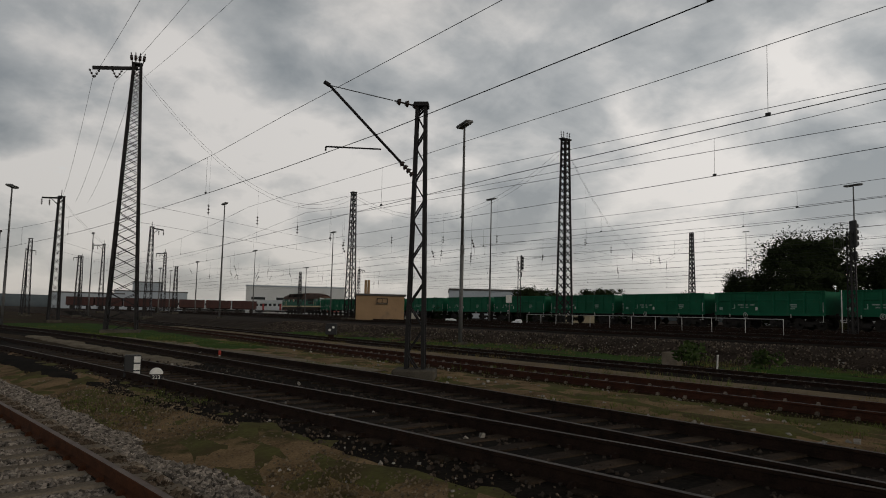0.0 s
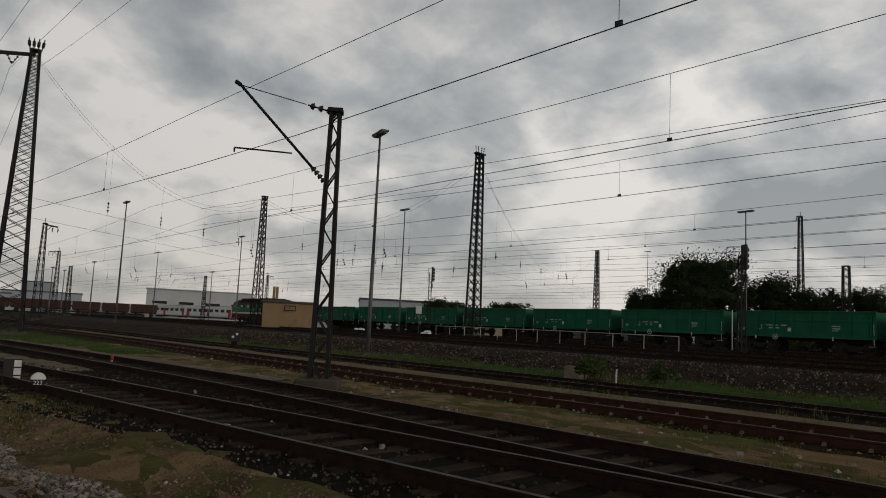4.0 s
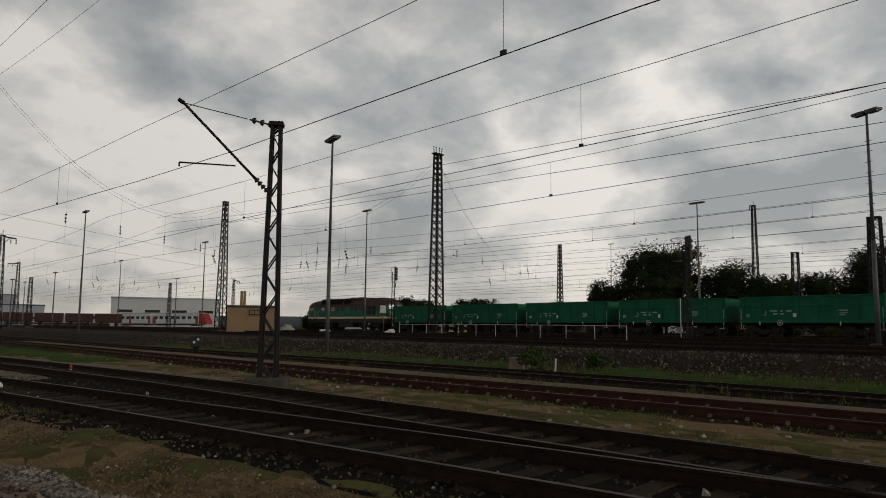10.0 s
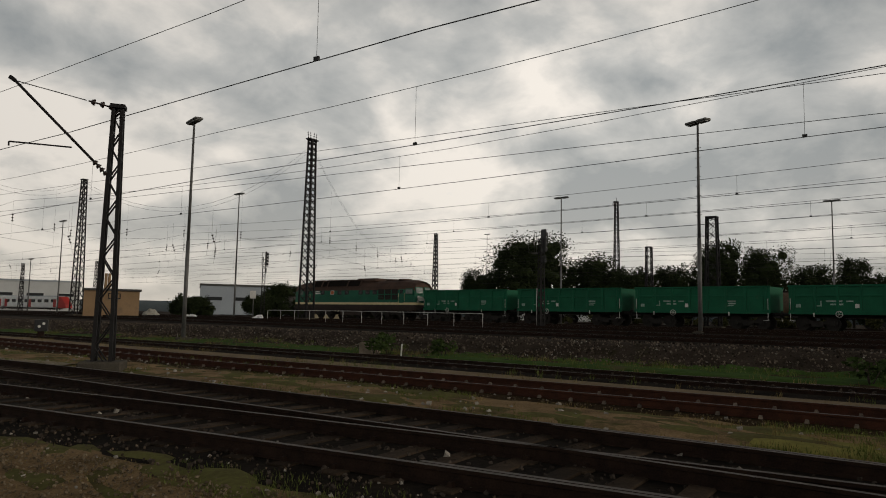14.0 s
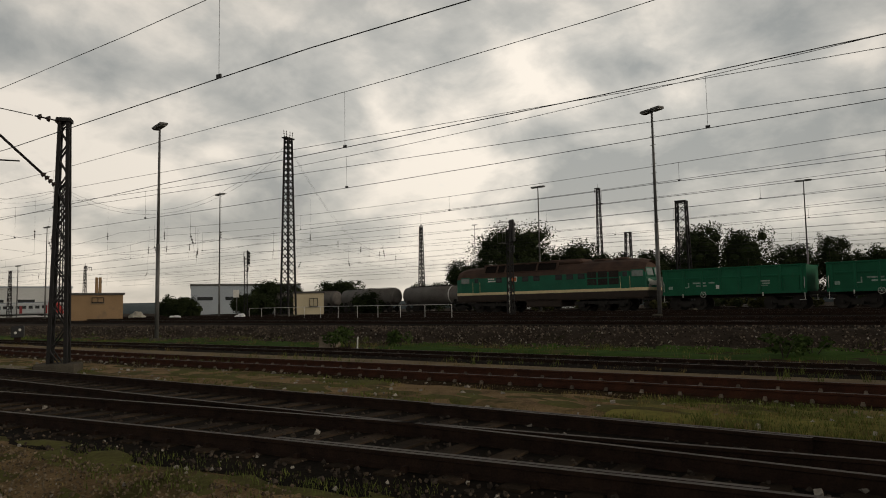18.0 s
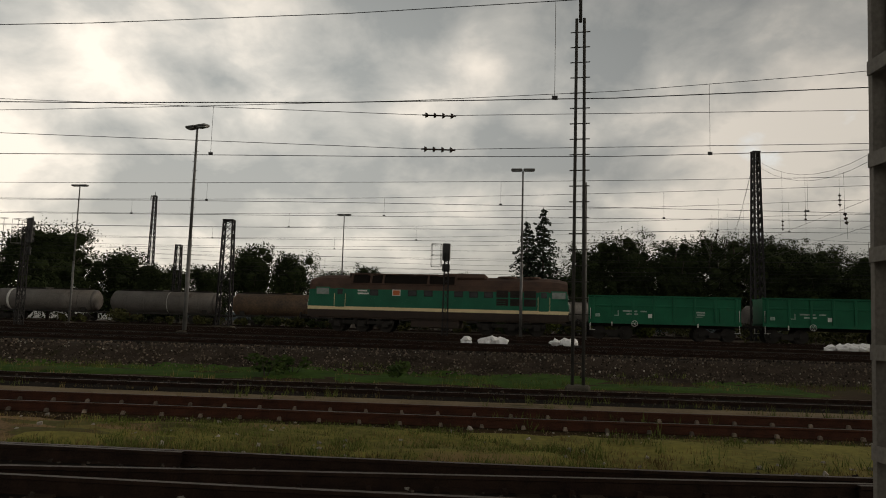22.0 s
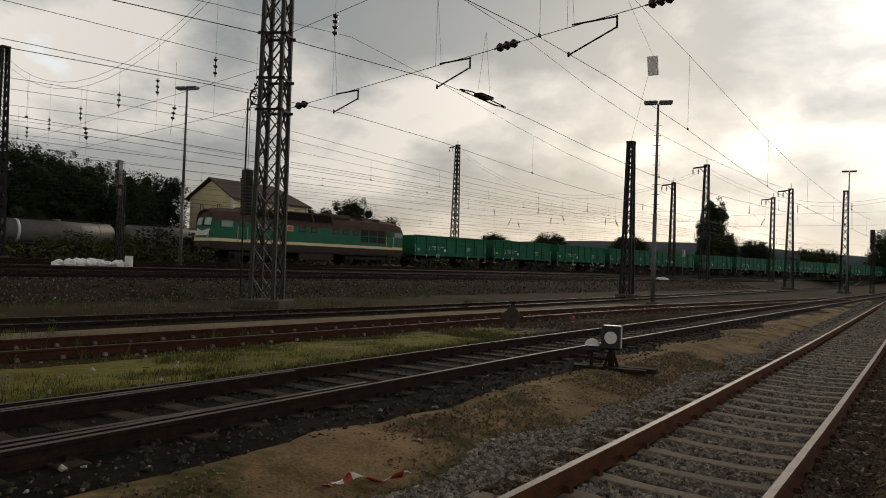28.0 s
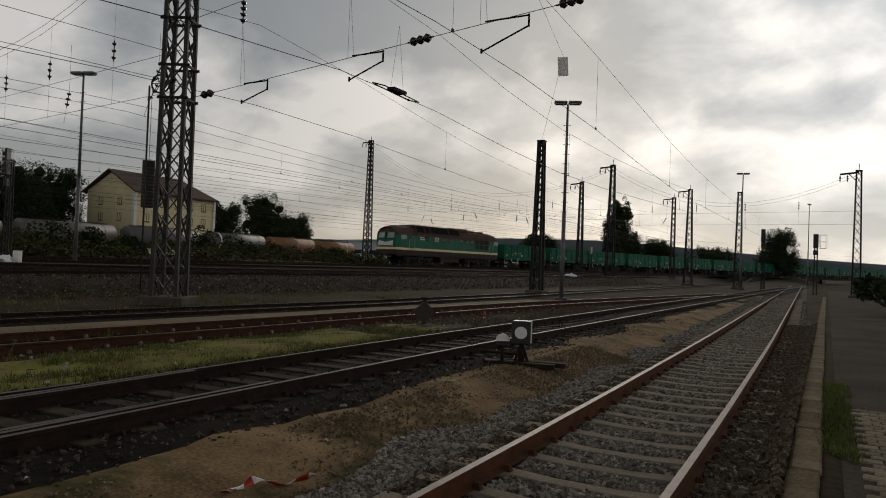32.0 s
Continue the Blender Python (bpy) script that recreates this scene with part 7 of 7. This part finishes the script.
M_SIGNBACK = mat("weathered_sign_back", (0.062, 0.045, 0.034), (0.03, 0.022, 0.017), 0.85, scale=4, fine=30, bump=0.1)
st = thing("track_closing_sign", "rusty diamond-shaped plate on a short post between the rails", "track sign", pose(10.0, -27.4, 0.0, 0, 0, 30))
bm = B()
box(bm, (0, 0, 0.36), (0.42, 0.035, 0.42), Matrix.Translation((0, 0, 0.36)) @ pose(0, 0, 0, 0, 45, 0) @ Matrix.Translation((0, 0, -0.36)))
part("diamond_plate", bm, M_SIGNBACK, st)
bm = B()
box(bm, (0, -0.05, 0.3), (0.09, 0.07, 0.8))
box(bm, (0, -0.05, 0.72), (0.2, 0.12, 0.06))
part("post", bm, M_RAIL, st)
bm = B()
rod(bm, (0.02, -0.06, 0.62), (0.30, -0.02, 0.38), 0.012, n=6)
part("brace", bm, M_GALV, st)

for x, y in ((9.9, -31.0), (10.6, 21.4)):
    t = thing("track_marker", "small red and white marker peg in the gravel", "marker", pose(x, y, 0.0), "marker pegs")
    bm = B()
    rod(bm, (0, 0, -0.05), (0, 0, 0.08), 0.03, n=8)
    part("peg", bm, M_WHITE, t)
    bm = B()
    rod(bm, (0, 0, 0.07), (0, 0, 0.22), 0.05, 0.04, n=8)
    part("red_cap", bm, M_RED, t)

# barrier tape on the ground
def tape_edge(u):
    """Centre and half width vector of the twisted strip at length u along it."""
    c = Vector((u - 0.4, 0.06 * math.sin(u * 9.0) + 0.03 * math.sin(u * 23), 0.035 + 0.022 * math.sin(u * 17)))
    a = 0.9 * math.sin(u * 8.0) + 0.4 * math.sin(u * 19)
    return c, Vector((0.1 * math.sin(a), math.cos(a), math.sin(a))) * 0.037


t = thing("barrier_tape", "crumpled red and white barrier tape on the ground", "barrier tape", pose(4.42, -15.1, ground_z(4.42, -15.1) + 0.05, 0, 0, 68))
for k in range(8):
    v, f = [], []
    for q in range(5):
        c, wv = tape_edge((k + q / 4) * 0.1)
        v += [c - wv, c + wv, c + wv + Vector((0, 0, 0.004)), c - wv + Vector((0, 0, 0.004))]
        if q:
            b = 4 * q
            f += [(b - 4 + i, b - 4 + (i + 1) % 4, b + (i + 1) % 4, b + i) for i in range(4)]
    mesh("tape_length", v, f, M_RED if k % 2 else M_WHITE, t, smooth=True)

bm = B()
box(bm, (0, 0, 0.22), (0.75, 0.55, 0.5), bevel=0.03)
b = part("cable_pit", bm, M_CONC)
b.matrix_basis = pose(22.35, 12.1, ground_z(22.35, 12.1) - 0.03, 0, 0, 10)
tagged(b, "small concrete cable pit at the foot of the bank", "cable pit")
bm = B()
box(bm, (0, 0, 0.25), (0.045, 0.045, 0.55), bevel=0.008)
b = part("marker_post", bm, M_WHITE)
b.matrix_basis = pose(21.46, 10.05, ground_z(21.46, 10.05) - 0.05, 3, 0, 0)
tagged(b, "short white marker post at the foot of the bank", "marker post")

t = thing("ground_signal", "low black ground signal with two white lights", "railway signal", pose(21.5, 32.7, ground_z(21.5, 32.7), 0, 0, -35))
bm = B()
box(bm, (0, 0, 0.6), (0.6, 0.4, 0.6), bevel=0.04)
head = part("signal_box", bm, M_BLACK, t)
for x, z in ((0.12, 0.7), (-0.08, 0.55)):
    bm = B()
    rod(bm, (x, -0.2, z), (x, -0.22, z), 0.07, n=10)
    part("white_light", bm, M_WHITE, head)
bm = B()
box(bm, (0, 0, 0.15), (0.3, 0.25, 0.35))
part("stand", bm, M_RAIL, t)


def sack_pile(x, y, n, spread_r, seed):
    r = random.Random(seed)
    z = ground_z(x, y)
    t = thing("sack_pile", "heap of white plastic sacks lying beside the track", "sacks", pose(x, y, z), "sack piles")
    for i in range(n):
        bm = B()
        bmesh.ops.create_icosphere(bm, subdivisions=2, radius=1.0)
        for v in bm.verts:
            v.co *= 1 + 0.6 * noise.noise(v.co * 2.9 + Vector((seed, i, 0)))
        a, d = r.uniform(0, 6.28), spread_r * math.sqrt(r.random())
        m = pose(math.cos(a) * d * 0.5, math.sin(a) * d, 0.16 + 0.22 * r.random() * (1 - d / max(spread_r, 0.1)), r.uniform(-25, 25), r.uniform(-25, 25), r.uniform(0, 180)) @ Matrix.Diagonal((0.30, 0.21, 0.18, 1))
        bmesh.ops.transform(bm, matrix=m, verts=bm.verts)
        part("sack", bm, M_SACK, t)


M_SACK = mat("white_plastic_sack", (0.90, 0.90, 0.90), (0.80, 0.80, 0.80), 0.55, scale=6, fine=30, bump=0.3)
sack_pile(34.0, -11.7, 8, 0.55, 1)
sack_pile(34.1, -10.4, 2, 0.2, 2)
sack_pile(34.6, -15.2, 4, 0.7, 3)
sack_pile(36.6, -30.6, 30, 1.7, 4)
sack_pile(24.4, -84, 3, 0.9, 5)
sack_pile(50.0, 56.6, 3, 0.5, 6)
sack_pile(47.5, 44.0, 5, 0.7, 7)
t = thing("tarpaulin_heap", "heap covered by a dirty white tarpaulin", "tarpaulin", pose(54.9, 69.7, ground_z(54.9, 69.7), 0, 0, -35))
bm = B()
bmesh.ops.create_icosphere(bm, subdivisions=3, radius=1.0, matrix=Matrix.Diagonal((0.9, 0.7, 0.85, 1)))
for v in bm.verts:
    v.co *= 1 + 0.3 * noise.noise(v.co * 2.4)
    v.co.z = max(v.co.z, -0.05)
part("cover", bm, mat("dirty_tarpaulin", (0.42, 0.40, 0.34), (0.30, 0.28, 0.23), 0.7, scale=1.5, fine=14, bump=0.3), t)

# white railing on the upper yard
a, b = Vector((47.0, 42.6, 0)), Vector((37.2, 15.5, 0))
n = 11
fence = thing("railing", "white painted tubular railing along the upper yard", "railing", Matrix())
for i in range(n + 1):
    p = a.lerp(b, i / n)
    z = ground_z(p.x, p.y)
    bm = B()
    rod(bm, (p.x, p.y, z), (p.x, p.y, z + 0.9), 0.02, n=6)
    rod(bm, (p.x, p.y, z + 0.05), (p.x + 0.3, p.y - 0.1, z), 0.018, n=6)
    part("post", bm, M_BAND, fence)
    if i < n:
        q = a.lerp(b, (i + 1) / n)
        zq = ground_z(q.x, q.y)
        for h in (0.9,):
            bm = B()
            rod(bm, (p.x, p.y, z + h), (q.x, q.y, zq + h), 0.018, n=6)
            part("top_tube", bm, M_BAND, fence)


def thin_pole(x, y, top, r, material, label, name="pole", plate=None):
    z = ground_z(x, y)
    t = thing(name, label, "pole", pose(x, y, z))
    bm = B()
    rod(bm, (0, 0, -0.1), (0, 0, top - z), r, r * 0.8, 8)
    part("shaft", bm, material, t)
    if plate:
        bm = B()
        box(bm, (-0.06, -0.06, top - z - plate[1] / 2), (plate[0], 0.03, plate[1]), pose(0, 0, 0, 0, 0, -45), bevel=0.01)
        part("plate", bm, M_WHITE, t)


thin_pole(47.4, 16.8, 3.6, 0.035, M_BAND, "slim white painted post beside the railing")
thin_pole(45.5, -18.65, 10.9, 0.09, M_GALV, "tall bare grey steel pole in the yard")
thin_pole(54.4, 52.3, 3.8, 0.05, M_GALV, "white sign plate on a grey post", "sign_post", (0.6, 0.8))
thin_pole(25, -93, 4.2, 0.06, M_GALV, "white sign plate on a grey post", "sign_post", (0.6, 0.8))
bm = B()
box(bm, (0, 0, 0.33), (0.32, 0.3, 0.66), bevel=0.02)
b = part("switch_cabinet", bm, M_WHITE)
b.matrix_basis = pose(36.3, -32.6, ground_z(36.3, -32.6) - 0.03, 0, 0, 20)
tagged(b, "small white switch cabinet in the upper yard", "cabinet")
bm = B()
box(bm, (0, 0, 0), (0.5, 0.02, 0.95), bevel=0.004)
b = part("hanging_sign", bm, M_WHITE)
b.matrix_basis = pose(12.4, -44.7, 11.6, 0, 4, 20)
tagged(b, "white sign plate hung on a wire by the lamp", "sign plate")
tagged(wire("hanging_wire", [(12.4, -44.7, 12.1), (9.0, -27.1, 12.6)], 0.008), "thin wire that carries the hanging sign", "overhead wire")
tagged(wire("hanging_wire", [(12.4, -44.7, 12.1), (16.4, -52.8, 9.5)], 0.008), "thin wire that carries the hanging sign", "overhead wire")


motions()
